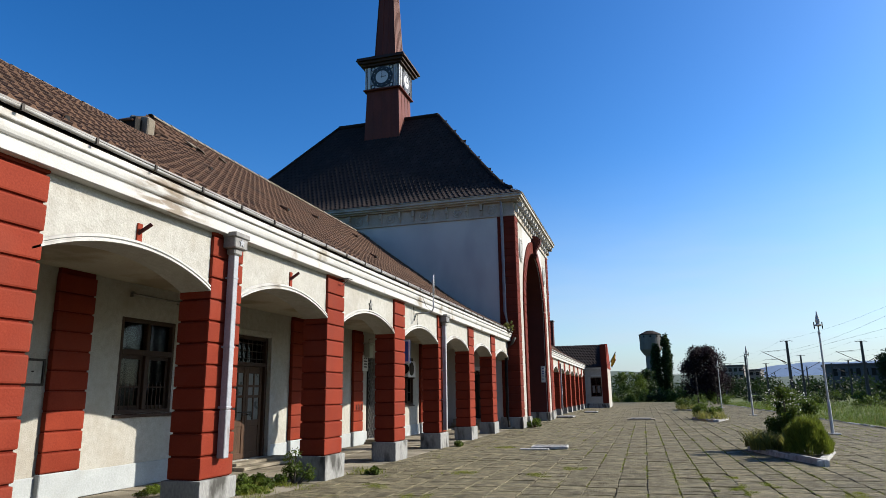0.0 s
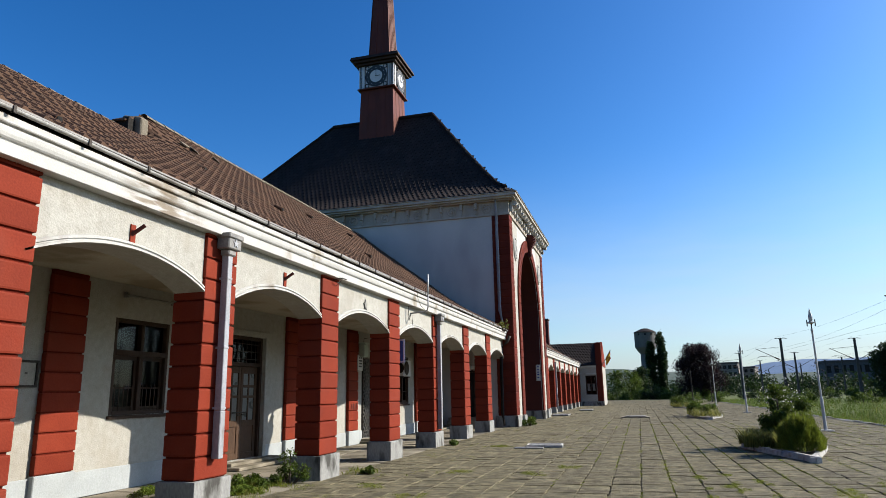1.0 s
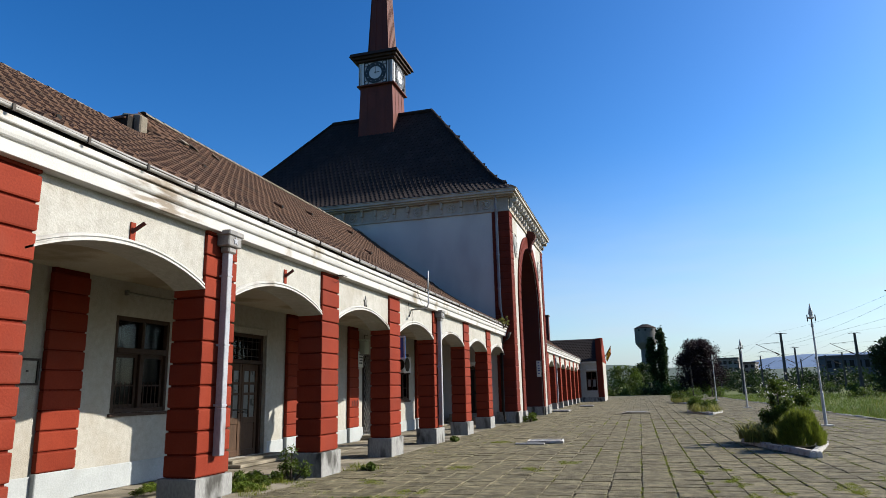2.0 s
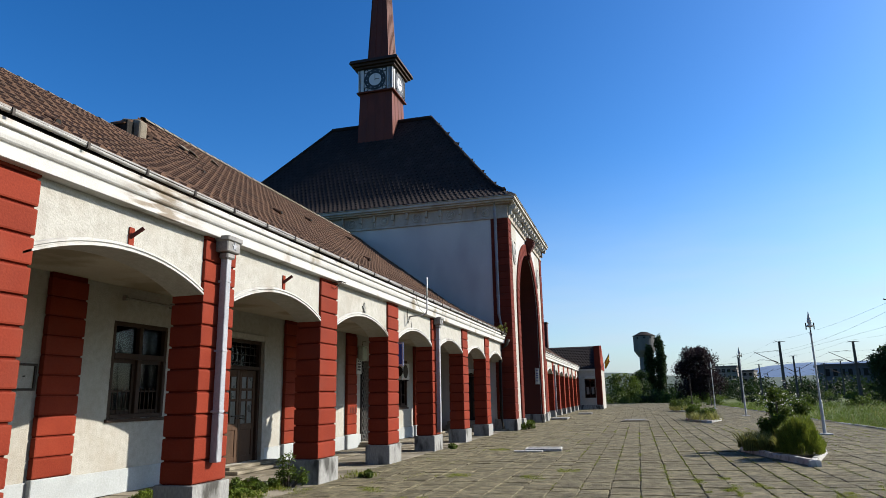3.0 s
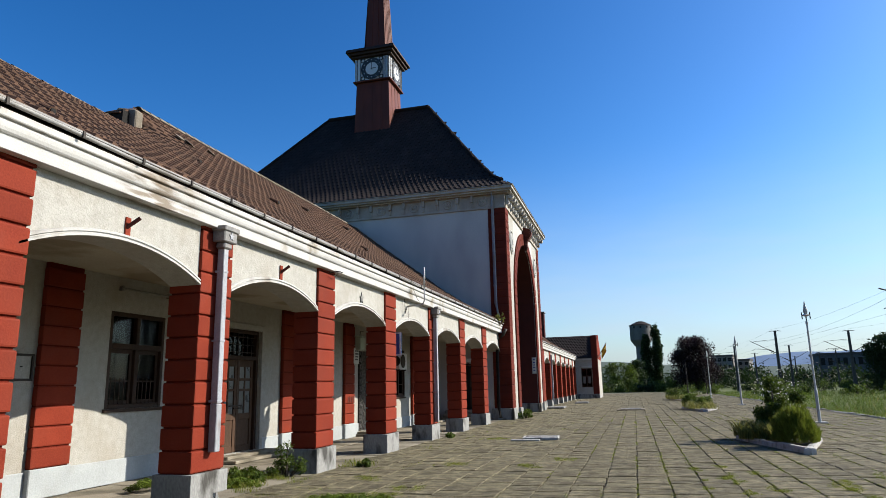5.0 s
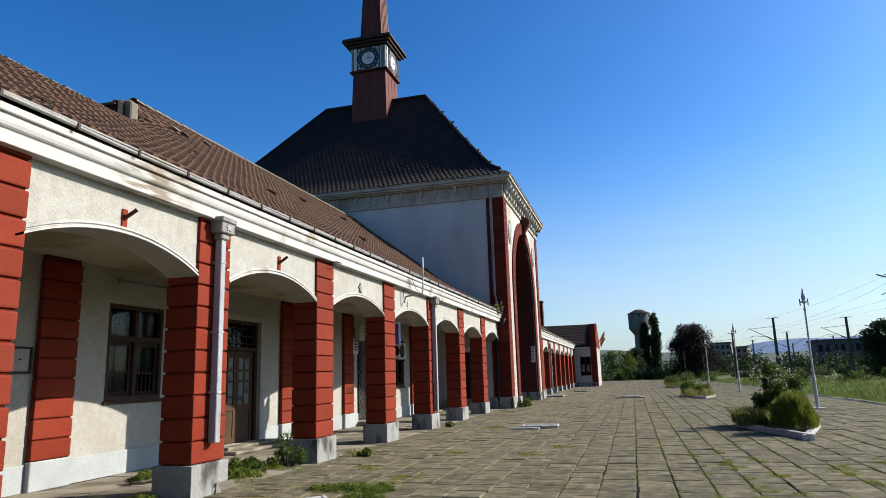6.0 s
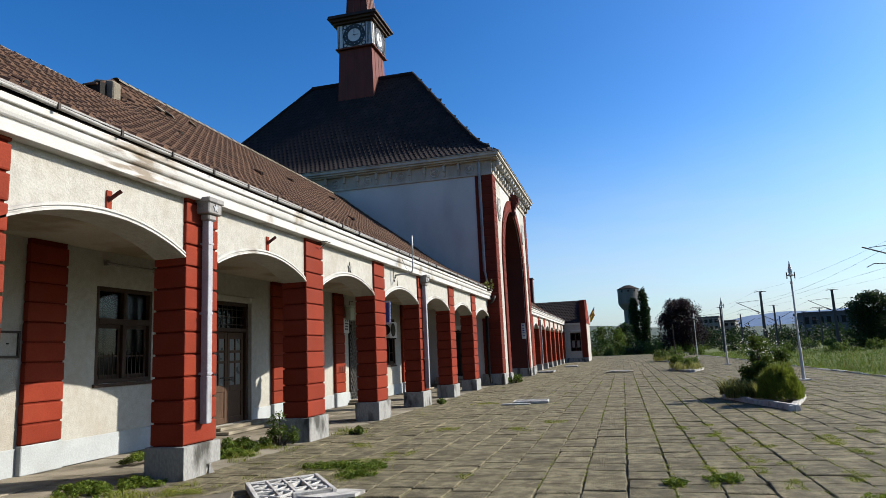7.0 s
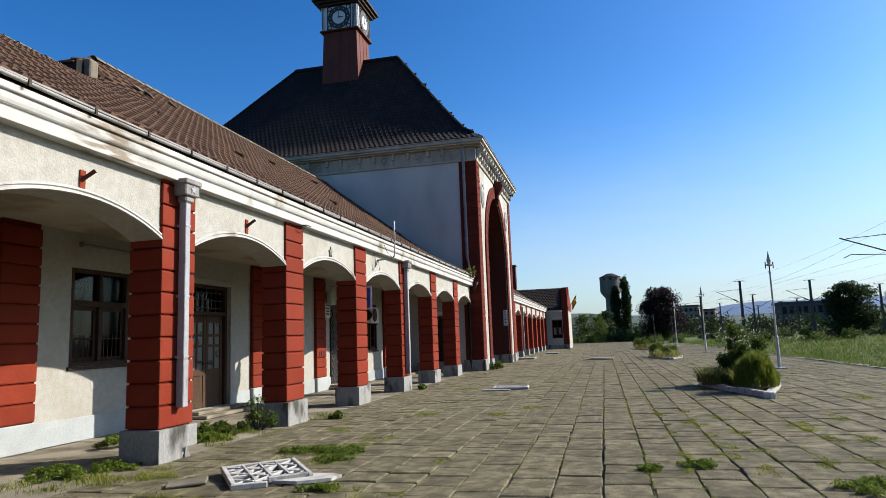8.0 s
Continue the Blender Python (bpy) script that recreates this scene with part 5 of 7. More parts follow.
gs = thing("blue_sign", "blue enamel platform sign with white border", "sign", (-0.47, 2 * S + 1.0, 2.61))
part("sign_plate", boxes((0.02, 0.51, 0.0, 0.02, -0.30, 0.30), bevel=0.004), M_BLUE, gs)
part("sign_border", boxes((0.025, 0.505, -0.004, -0.001, 0.255, 0.295), (0.025, 0.505, -0.004, -0.001, -0.295, -0.255), (0.025, 0.06, -0.004, -0.001, -0.255, 0.255), (0.465, 0.505, -0.004, -0.001, -0.255, 0.255)), M_FACE, gs)
part("sign_symbol", boxes((0.13, 0.34, -0.004, -0.001, -0.14, 0.12), bevel=0.0), M_FACE, gs)
part("sign_arm", boxes((-0.02, 0.02, 0.0, 0.03, 0.1, 0.14), (-0.02, 0.02, 0.0, 0.03, -0.14, -0.1)), M_IRON, gs)
acu = thing("air_conditioner", "white outdoor air conditioner with round dark fan", "air conditioner", (BACK, 15.96, 2.17))
part("housing", boxes((0.08, 0.42, -0.42, 0.42, 0, 0.60), bevel=0.02), M_FACE, acu)
part("fan_grille", lathe(bmesh.new(), ((0.22, 0), (0.25, 0.01), (0.25, 0.02), (0.2, 0.025)), n=28), M_IRON, acu).matrix_local = Matrix.Translation((0.421, -0.08, 0.3)) @ Matrix.Rotation(radians(90), 4, "Y")
part("side_grille", lathe(bmesh.new(), ((0.2, 0), (0.2, 0.006)), n=28), M_IRON, acu).matrix_local = Matrix.Translation((0.25, -0.421, 0.3)) @ Matrix.Rotation(radians(90), 4, "X")
for y in (-0.33, 0.33):
    part("wall_bracket", boxes((0, 0.40, y - 0.02, y + 0.02, -0.05, -0.001)), M_IRON, acu)
gf = thing("graffiti_mark", "short row of illegible dark graffiti bars on a pilaster", "graffiti", (BACK + 0.112, 11.58, 1.08))
for k in range(4):
    part("paint_bar", boxes((0.0, 0.004, k * 0.13, k * 0.13 + 0.05, 0.0, 0.16 + 0.03 * (k % 2))), M_MAROON, gf)
# lattice security gate
gt = thing("lattice_gate", "folded diamond-lattice iron security gate", "gate", (BACK + 0.02, 0, 0))
bm = bmesh.new()
ya, yb, za, zb = GRILLE[0] + 0.02, GRILLE[1] - 0.02, 0.16, GRILLE[3]
k = ya - 2.6
while k < yb:
    for sgn in (1, -1):
        pts = []
        for t in (0, 1):
            z = za + (zb - za) * t
            y = (k + (zb - za) * 0.55 * t) if sgn > 0 else (k + (zb - za) * 0.55 * (1 - t))
            pts.append((0.02 * sgn, y, z))
        (x0, y0, z0), (x1, y1, z1) = pts
        ts = sorted((max(0, min(1, (ya - y0) / (y1 - y0))), max(0, min(1, (yb - y0) / (y1 - y0)))))
        if ts[1] - ts[0] > 0.02:
            tube(bm, [(x0, y0 + (y1 - y0) * t, z0 + (z1 - z0) * t) for t in ts], 0.010, 4)
    k += 0.13
g = part("lattice", bm, M_GUTTER, gt, "crossed flat iron strips")
g["kind"] = "stuff"
part("gate_post", boxes((-0.03, 0.03, ya - 0.015, ya + 0.02, za, zb)), M_IRON, gt)
po = thing("poster", "pale blue-white notice panel inside the portal", "poster", (0.0, AC + AR - 0.02, 2.05))
part("panel", boxes((0.20, 0.38, -0.05, -0.015, 0.1, 0.95), bevel=0.005), M_PAPER, po)
part("panel_frame", boxes((0.17, 0.41, -0.03, -0.013, 0.07, 0.98)), M_GALV, po)
for z in (0.85, 0.68, 0.55, 0.42, 0.25):
    part("text_bar", boxes((0.23, 0.35, -0.053, -0.0505, z - 0.02, z + 0.03)), M_BLUECLOTH, po)

# hooded roof vent
rv = thing("roof_vent", "dark open roof vent with a grey mortar cheek", "roof vent", (-6.6, 5.56, 7.92))
bm = bmesh.new()
box(bm, -0.40, 0.26, 0.02, 0.32, -0.2, 1.06, bevel=0.08, seg=3)
for v in bm.verts:
    v.co.z -= 0.5 * max(0.0, v.co.x + 0.05)
part("cheek", bm, M_RIDGE, rv, "rough grey mortar cheek")
# solid near-black block paints the shade inside the vent
part("opening", boxes((-0.42, 0.06, -0.22, 0.095, -0.1, 0.84)), M_DARK, rv)
bm = bmesh.new()
v = [bm.verts.new(c) for c in ((-0.45, -0.28, 0.76), (0.02, -0.28, 0.72), (0.06, 0.24, 1.00), (-0.45, 0.24, 1.03), (-0.45, -0.28, 0.82), (0.0, -0.28, 0.78), (0.02, 0.24, 1.07), (-0.45, 0.24, 1.11))]
for q in ((3, 2, 1, 0), (4, 5, 6, 7), (0, 1, 5, 4), (1, 2, 6, 5), (2, 3, 7, 6), (3, 0, 4, 7)):
    bm.faces.new([v[k] for k in q])
bmesh.ops.bevel(bm, geom=list(bm.edges), offset=0.02, segments=1, affect="EDGES")
part("lid", bm, M_TILE, rv, "weathered clay lid")

# hooded vent tiles and slipped fragments on the wing roof
def vent_tile(x, y, z, group):
    v = thing("vent_tile", "dark hooded clay vent tile on the roof", "roof tile", (x, y, z), group)
    bm = bmesh.new()
    tube(bm, [(0.08, 0, 0.05), (-0.02, 0, 0.10), (-0.16, 0, 0.19)], 0.065, 10, 0.04)
    part("hood", bm, M_TILE, v)
    # near-black disc paints the shade in the tile's hollow
    part("mouth", lathe(bmesh.new(), ((0.05, 0), (0.045, 0.01)), (0, 0, 0), 10), M_DARK, v).matrix_local = Matrix.Translation((0.09, 0, 0.055)) @ Matrix.Rotation(radians(90), 4, "Y")


for x, y, z in ((-1.6, -1.3, 5.20), (-4.3, 5.5, 7.05), (-3.3, 7.58, 6.46), (-4.6, 11.8, 7.44), (-3.0, 13.2, 6.22), (-5.2, 16.5, 7.89)):
    vent_tile(x, y, z, "vent tiles on the roof")
for k, (x, y, z) in enumerate(((-5.85, 6.75, 8.40), (-5.70, 6.95, 8.28), (-5.9, 8.2, 8.44))):
    f = thing("tile_fragment", "pale broken tile fragment slipped on the roof", "roof tile", (x, y, z), "tile fragments on the roof")
    f.rotation_euler = (0, radians(38), 0.4 * k)
    part("shard", boxes((-0.12, 0.14, -0.13, 0.1, 0, 0.03), bevel=0.008), M_RIDGE, f)

# ---- platform furniture ----


def lamp_post(x, y, lean):
    l = thing("platform_lamp", "slim white platform lamp with a pine-cone lantern", "lamp post", (x, y, 0), "platform lamps")
    l.rotation_euler = (0, radians(lean), 0)
    part("base", boxes((-0.22, 0.22, -0.22, 0.22, -0.01, 0.04), bevel=0.015), M_LIME, l)
    part("lower_pole", lathe(bmesh.new(), ((0.06, 0.03), (0.055, 1.1), (0.036, 1.16), (0.032, 3.45)), n=12), M_GALV, l, smooth=False)
    part("upper_pole", lathe(bmesh.new(), ((0.024, 3.4), (0.022, 3.72)), n=10), M_IRON, l)
    part("collar", lathe(bmesh.new(), ((0.038, 3.42), (0.046, 3.45), (0.046, 3.5), (0.038, 3.53)), n=10), M_GALV, l)
    part("lantern_tray", lathe(bmesh.new(), ((0.03, 3.70), (0.115, 3.73), (0.12, 3.76), (0.07, 3.79)), n=14), M_GALV, l)
    part("lantern", lathe(bmesh.new(), ((0.05, 3.79), (0.075, 3.88), (0.075, 3.97), (0.055, 3.99), (0.06, 4.02), (0.042, 4.09), (0.026, 4.17), (0.008, 4.27)), n=12), M_GALV, l, "weathered cone lantern")
    for s in (-1, 1):
        part("side_arm", boxes((s * 0.13 - 0.015, s * 0.13 + 0.015, -0.015, 0.015, 3.62, 3.86)), M_IRON, l)


lamp_post(11.85, 18.5, 0.0)
lamp_post(12.1, 38.0, 0.0)
lamp_post(12.4, 58.5, 0.0)
for x, y, h in ((11.0, 66, 3.4), (13.6, 74, 3.2)):
    p = thing("thin_pole", "thin dark steel pole on the platform", "pole", (x, y, 0), "thin poles")
    part("pole", tube(bmesh.new(), [(0, 0, -0.05), (-0.06, 0, h)], 0.05, 8), M_IRON, p)


def beam(bm, a, b, w, z0, z1, bevel=0.008):
    """A straight concrete bar between two points of the plan."""
    d = (Vector((*b, 0)) - Vector((*a, 0)))
    n = Vector((-d.y, d.x, 0)).normalized() * w / 2
    c = [Vector((*a, 0)) - n, Vector((*b, 0)) - n, Vector((*b, 0)) + n, Vector((*a, 0)) + n]
    v = [bm.verts.new((u.x, u.y, z)) for z in (z0, z1) for u in c]
    f = [bm.faces.new([v[i] for i in q]) for q in ((3, 2, 1, 0), (4, 5, 6, 7), (0, 1, 5, 4), (1, 2, 6, 5), (2, 3, 7, 6), (3, 0, 4, 7))]
    bmesh.ops.bevel(bm, geom=list({e for q in f for e in q.edges}), offset=bevel, segments=1, affect="EDGES")
    return bm


def lattice_slab(x, y, z, rz, tilt, broken, size=(1.16, 0.72)):
    """Whitewashed concrete slab pierced by triangles, lying loose."""
    t = thing("lattice_slab", "broken whitewashed openwork concrete slab lying on paving", "concrete slab", (x, y, z), "loose openwork slabs")
    t.rotation_euler = (radians(tilt[0]), radians(tilt[1]), rz)
    L_, W_ = size
    H_, e = 0.07, 0.055
    # soil-coloured sheet added to darken the holes as deep shade would
    part("bedding", boxes((0.03, L_ - 0.05, 0.03, W_ - 0.03, -0.02, 0.006)), M_SOIL, t, "dark sheet standing in for shade in the openings")
    part("rim", beam(bmesh.new(), (0, e / 2), (L_, e / 2), e, 0, H_), M_LIME, t)
    part("rim", beam(bmesh.new(), (e / 2, e), (e / 2, W_ - e), e, 0, H_ - 0.003), M_LIME, t)
    part("rim", beam(bmesh.new(), (0, W_ - e / 2), (L_, W_ - e / 2), e, 0, H_), M_LIME, t)
    if broken:
        # the outer edge has snapped in two and sagged
        part("rim", beam(bmesh.new(), (L_ - 0.02, 0.0), (L_ + 0.05, W_ * 0.42), e, -0.005, H_ - 0.012), M_LIME, t)
        part("rim", beam(bmesh.new(), (L_ - 0.06, W_ * 0.45), (L_ - 0.04, W_ - e), e, 0.012, H_ + 0.008), M_LIME, t)
    else:
        part("rim", beam(bmesh.new(), (L_ - e / 2, e), (L_ - e / 2, W_ - e), e, 0, H_ - 0.003), M_LIME, t)
    nx, ny = 5, 4
    dx, dy = (L_ - 2 * e) / nx, (W_ - 2 * e) / ny
    for i in range(nx):
        for j in range(ny):
            x0, y0 = e + i * dx, e + j * dy
            s = (i + j) % 2
            if broken and (i, j) in ((3, 0), (2, 2)):
                continue
            a, b = ((x0, y0), (x0 + dx, y0 + dy)) if s == 0 else ((x0 + dx, y0), (x0, y0 + dy))
            part("rib", beam(bmesh.new(), a, b, 0.034, 0.005, H_ - 0.008 - 0.004 * s, 0.006), M_LIME, t)
            if s == 0 and (i, j) != (2, 2):
                part("rib", beam(bmesh.new(), (x0 + dx, y0), (x0, y0 + dy), 0.03, 0.008, H_ - 0.015, 0.006), M_LIME, t)
    for j in range(1, ny):
        part("rib", beam(bmesh.new(), (e, e + j * dy), (L_ - e - 0.02, e + j * dy + (0.02 if broken else 0)), 0.036, 0.01, H_ - 0.004, 0.006), M_LIME, t)
    for i in range(1, nx, 2):
        part("rib", beam(bmesh.new(), (e + i * dx, e), (e + i * dx, W_ - e), 0.032, 0.01, H_ - 0.014, 0.006), M_LIME, t)
    return t


lattice_slab(1.27, -0.56, 0.02, radians(-52), (1.0, 1.5), True, (0.98, 0.88))
lattice_slab(2.62, 11.05, 0.0, radians(4), (1, 0), False, (1.0, 0.62))
fr_ = thing("concrete_fragment", "broken flat whitewashed concrete plate", "rubble", (2.45, -0.95, 0.008))
bm = bmesh.new()
vs = [bm.verts.new(c) for c in ((-0.5, -0.06, 0), (0.05, -0.12, 0), (0.36, 0.08, 0), (0.40, 0.28, 0), (0.15, 0.33, 0), (-0.35, 0.2, 0))]
r = bmesh.ops.extrude_face_region(bm, geom=[bm.faces.new(vs)])
bmesh.ops.translate(bm, vec=(0, 0, 0.035), verts=[v for v in r["geom"] if isinstance(v, bmesh.types.BMVert)])
bmesh.ops.recalc_face_normals(bm, faces=bm.faces)
part("plate", bm, M_LIME, fr_)
fr2 = thing("concrete_fragment", "broken grey paving fragment tipped on edge", "rubble", (1.12, -1.38, 0.0))
fr2.rotation_euler = (0.03, -0.04, 0.5)
part("plate", boxes((0, 0.42, 0, 0.30, 0, 0.035), bevel=0.012), M_FLOOR, fr2)
fr3 = thing("concrete_fragment", "long pale slab lying flat beside the openwork slab", "rubble", (2.35, 10.72, 0.0))
part("plate", boxes((0, 0.8, 0, 0.16, 0, 0.04), bevel=0.012), M_LIME, fr3)
mc = thing("manhole_cover", "raised stone manhole cover in the platform", "manhole cover", (5.45, 31.6, 0.0))
part("cover_rim", boxes((-0.75, 0.75, -0.75, 0.75, 0, 0.06), bevel=0.015), M_FLOOR, mc)
part("cover_lid", boxes((-0.55, 0.55, -0.55, 0.55, 0.06, 0.10), bevel=0.02), M_PLINTH, mc)
for x, y in ((0.9, 35.6), (1.7, 46.0)):
    b = thing("stone_slab", "flat loose stone slab by the far arcade", "rubble", (x, y, 0))
    part("plate", boxes((-0.5, 0.5, -0.8, 0.8, 0, 0.10), bevel=0.03), M_PLINTH, b)


def planter(cx, cy, hw, hl, label):
    """Lozenge-shaped bed edged with whitewashed kerb stones."""
    t = thing("planter_bed", label, "planter", (cx, cy, 0), "planter beds")
    corners = [Vector((-0.08, -hl, 0)), Vector((hw - 0.08, -0.45, 0)), Vector((0, hl, 0)), Vector((-hw, 0.1, 0))]
    rng = random.Random(int(cy))
    for a, b in zip(corners, corners[1:] + corners[:1]):
        d = (b - a)
        k = max(3, int(d.length / 0.75))
        nrm = Vector((-d.y, d.x, 0)).normalized()
        for i in range(k):
            p, q = a + d * (i / k) + d.normalized() * 0.012, a + d * ((i + 1) / k) - d.normalized() * 0.012
            bm = bmesh.new()
            h = 0.115 + rng.uniform(-0.015, 0.015)
            w = nrm * 0.13
            c = [p, q, q + w, p + w]
            v = [bm.verts.new((*u.xy, z)) for z in (-0.02, h) for u in c]
            for f in ((3, 2, 1, 0), (4, 5, 6, 7), (0, 1, 5, 4), (1, 2, 6, 5), (2, 3, 7, 6), (3, 0, 4, 7)):
                bm.faces.new([v[j] for j in f])
            bmesh.ops.bevel(bm, geom=list(bm.edges), offset=0.018, segments=2, affect="EDGES")
            part("kerb_stone", bm, M_LIME, t)
    bm = bmesh.new()
    v = [bm.verts.new((c.x * 0.93, c.y * 0.97, 0.09)) for c in corners]
    bm.faces.new(v)
    part("bed_soil", bm, M_SOIL, t)


planter(9.15, 11.15, 0.98, 3.65, "lozenge planter bed with whitewashed kerb stones")
planter(9.1, 31.9, 0.95, 3.9, "lozenge planter bed with whitewashed kerb stones")
planter(9.3, 52.0, 0.95, 3.9, "lozenge planter bed with whitewashed kerb stones")

# ---- plants ----


def blades(name, spots, material, parent=None, seed=1, label=""):
    """Grass blades. spots: (x, y, z, radius, count, height)."""
    rng = random.Random(seed)
    verts, faces = [], []
    for x, y, z, rad, count, h in spots:
        for _ in range(count):
            a, r = rng.uniform(0, 6.283), rad * math.sqrt(rng.random())
            bx, by = x + r * math.cos(a), y + r * math.sin(a)
            hh = h * rng.uniform(0.45, 1.15)
            la = rng.uniform(0, 6.283)
            lx, ly = math.cos(la), math.sin(la)
            bend = hh * rng.uniform(0.3, 1.3)
            w = hh * rng.uniform(0.022, 0.036) + 0.001
            px, py = -ly * w, lx * w
            b = len(verts)
            verts += [(bx - px, by - py, z), (bx + px, by + py, z), (bx + lx * bend * 0.35 - px * 0.8, by + ly * bend * 0.35 - py * 0.8, z + hh * 0.6),
                      (bx + lx * bend * 0.35 + px * 0.8, by + ly * bend * 0.35 + py * 0.8, z + hh * 0.6), (bx + lx * bend, by + ly * bend, z + hh)]
            faces += [(b, b + 1, b + 3, b + 2), (b + 2, b + 3, b + 4)]
    ob = pymesh(name, verts, faces, material, parent, label)
    return ob


def leaves(name, clumps, size, count, material, parent=None, seed=1, flat=0.0):
    """Leaf blades scattered through clumps (x, y, z, rx, ry, rz), denser to the outside."""
    rng = np.random.default_rng(seed)
    verts, faces = [], []
    vol = np.array([(c[3] * c[4] * c[5]) ** 0.67 for c in clumps])
    per = np.maximum(3, (count * vol / vol.sum())).astype(int)
    for c, m in zip(clumps, per):
        d = rng.normal(size=(m, 3))
        d /= np.linalg.norm(d, axis=1)[:, None]
        r = rng.random(m) ** 0.45 * (1 + 0.25 * rng.standard_normal(m) * 0.5)
        p = np.array(c[:3]) + d * r[:, None] * np.array(c[3:])
        u = rng.normal(size=(m, 3))
        u[:, 2] *= 1 - flat
        u /= np.linalg.norm(u, axis=1)[:, None]
        w = np.cross(u, rng.normal(size=(m, 3)))
        w /= np.linalg.norm(w, axis=1)[:, None] + 1e-9
        s = size * rng.uniform(0.6, 1.35, m)[:, None]
        q = np.stack([p - u * s, p + w * s * 0.42, p + u * s, p - w * s * 0.42], 1).reshape(-1, 3)
        b = len(verts)
        verts += [tuple(v) for v in q.tolist()]
        faces += [(b + 4 * i, b + 4 * i + 1, b + 4 * i + 2, b + 4 * i + 3) for i in range(m)]
    return pymesh(name, verts, faces, material, parent)


def tree(name, x, y, h, rad, material, label, trunk_h, seed, clumps=26, count=5000, size=0.24, squash=1.0, z0=-0.5):
    t = thing(name, label, "tree", (x, y, z0))
    rng = random.Random(seed)
    bm = bmesh.new()
    tube(bm, [(0, 0, 0), (0.05 * rad, 0.03, trunk_h), (0.0, 0.05, h * 0.8)], max(0.1, h * 0.025), 8, 0.03)
    for k in range(9):
        a = k * 2.4
        z = trunk_h + (h * 0.75 - trunk_h) * k / 9
        rr = rad * rng.uniform(0.5, 0.8)
        tube(bm, [(0, 0, z), (rr * 0.5 * math.cos(a), rr * 0.5 * math.sin(a), z + rr * 0.35), (rr * math.cos(a), rr * math.sin(a), z + rr * 0.5)], h * 0.009, 5, 0.015)
    part("trunk", bm, M_BARK, t)
    cl = []
    for k in range(clumps):
        f = (k + 0.5) / clumps
        z = trunk_h + (h - trunk_h) * f
        prof = math.sqrt(max(0.05, 1 - (1.75 * f - 0.85) ** 2))
        a = rng.uniform(0, 6.283)
        slim = h > 5.5 * rad
        r = rad * prof * (rng.uniform(0.0, 0.25) if slim else rng.uniform(0.25, 0.8))
        c = rad * (rng.uniform(0.5, 0.72) if slim else rng.uniform(0.28, 0.46)) * (0.55 + 0.45 * prof)
        cl.append((r * math.cos(a), r * math.sin(a), min(h - c * 0.7, z), c, c, c * 0.85 * squash))
    leaves("crown", cl, size, count, material, t, seed)
    return t


def bush(name, x, y, w, d, h, material, label, seed, count=1400, size=0.16, z0=-0.5, group=""):
    t = thing(name, label, "bush", (x, y, z0), group)
    rng = random.Random(seed)
    bm = bmesh.new()
    cl = []
    for k in range(max(6, int(w * 2.4))):
        px, py = rng.uniform(-w / 2, w / 2), rng.uniform(-d / 2, d / 2)
        top = h * rng.uniform(0.55, 1.0) * (1 - 0.35 * (2 * px / w) ** 2)
        c = min(w, d, h) * rng.uniform(0.22, 0.36)
        cl.append((px, py, max(c * 0.7, top - c), c, c, c))
        cl.append((px * 0.9, py, max(c * 0.5, top * 0.45), c * 1.1, c * 1.1, c))
        tube(bm, [(px * 0.3, py * 0.3, 0), (px * 0.8, py * 0.8, top * 0.5), (px, py, top * 0.85)], 0.02 + h * 0.006, 5, 0.008)
    part("stems", bm, M_BARK, t)
    leaves("foliage", cl, size, count, material, t, seed)
    return t


# first planter: a broom-like clump, a leafy shrub with white flowers, dry grass
br = thing("broom_bush", "dense bright green feathery bush in the planter", "bush", (9.20, 9.25, 0.09))
rng = random.Random(4)
verts, faces = [], []
for _ in range(24000):
    a, el = rng.uniform(0, 6.283), math.asin(rng.uniform(0.0, 1.0))
    wob = 0.98 + 0.26 * noise.noise((math.cos(a) * 2.2, math.sin(a) * 2.2, el * 2.5)) + 0.14 * noise.noise((math.cos(a) * 7, math.sin(a) * 7, el * 7))
    rr = wob * rng.uniform(0.70, 0.98)
    p0 = Vector((math.cos(a) * math.cos(el) * 0.47 * rr, math.sin(a) * math.cos(el) * 0.66 * rr, 0.04 + math.sin(el) * 0.76 * rr))
    way = Vector((p0.x * 0.7, p0.y * 0.6, 0.55 + p0.z * 0.4)).normalized() + Vector((rng.uniform(-0.3, 0.3), rng.uniform(-0.3, 0.3), rng.uniform(-0.2, 0.2)))
    p1 = p0 + way * rng.uniform(0.05, 0.13)
    sd = way.cross(Vector((rng.uniform(-1, 1), rng.uniform(-1, 1), rng.uniform(-1, 1)))).normalized() * 0.005
    b = len(verts)
    verts += [tuple(p0 - sd), tuple(p0 + sd), tuple(p1)]
    faces += [(b, b + 1, b + 2)]
pymesh("fronds", verts, faces, M_BROOM, br)
bush("flowering_shrub", 9.22, 11.2, 0.85, 1.0, 1.90, M_LEAF, "loose green shrub with small white flowers", 7, 11000, 0.036, 0.09)
sh = bpy.data.objects["flowering_shrub"]
leaves("blossoms", [(0, 0, 1.25, 0.62, 0.7, 0.45), (0.35, 0.2, 1.0, 0.4, 0.5, 0.35)], 0.034, 150, M_WHITEFLOWER, sh, 12)
dg = blades("planter_grass", [(8.62 + 0.30 * math.cos(k * 1.7), 10.1 + 0.14 * k, 0.09, 0.2, 130, 0.42) for k in range(11)], M_DRYGRASS, None, 3)
tagged(dg, "tall dry yellow-green grass in the planter bed", "grass", kind="stuff")
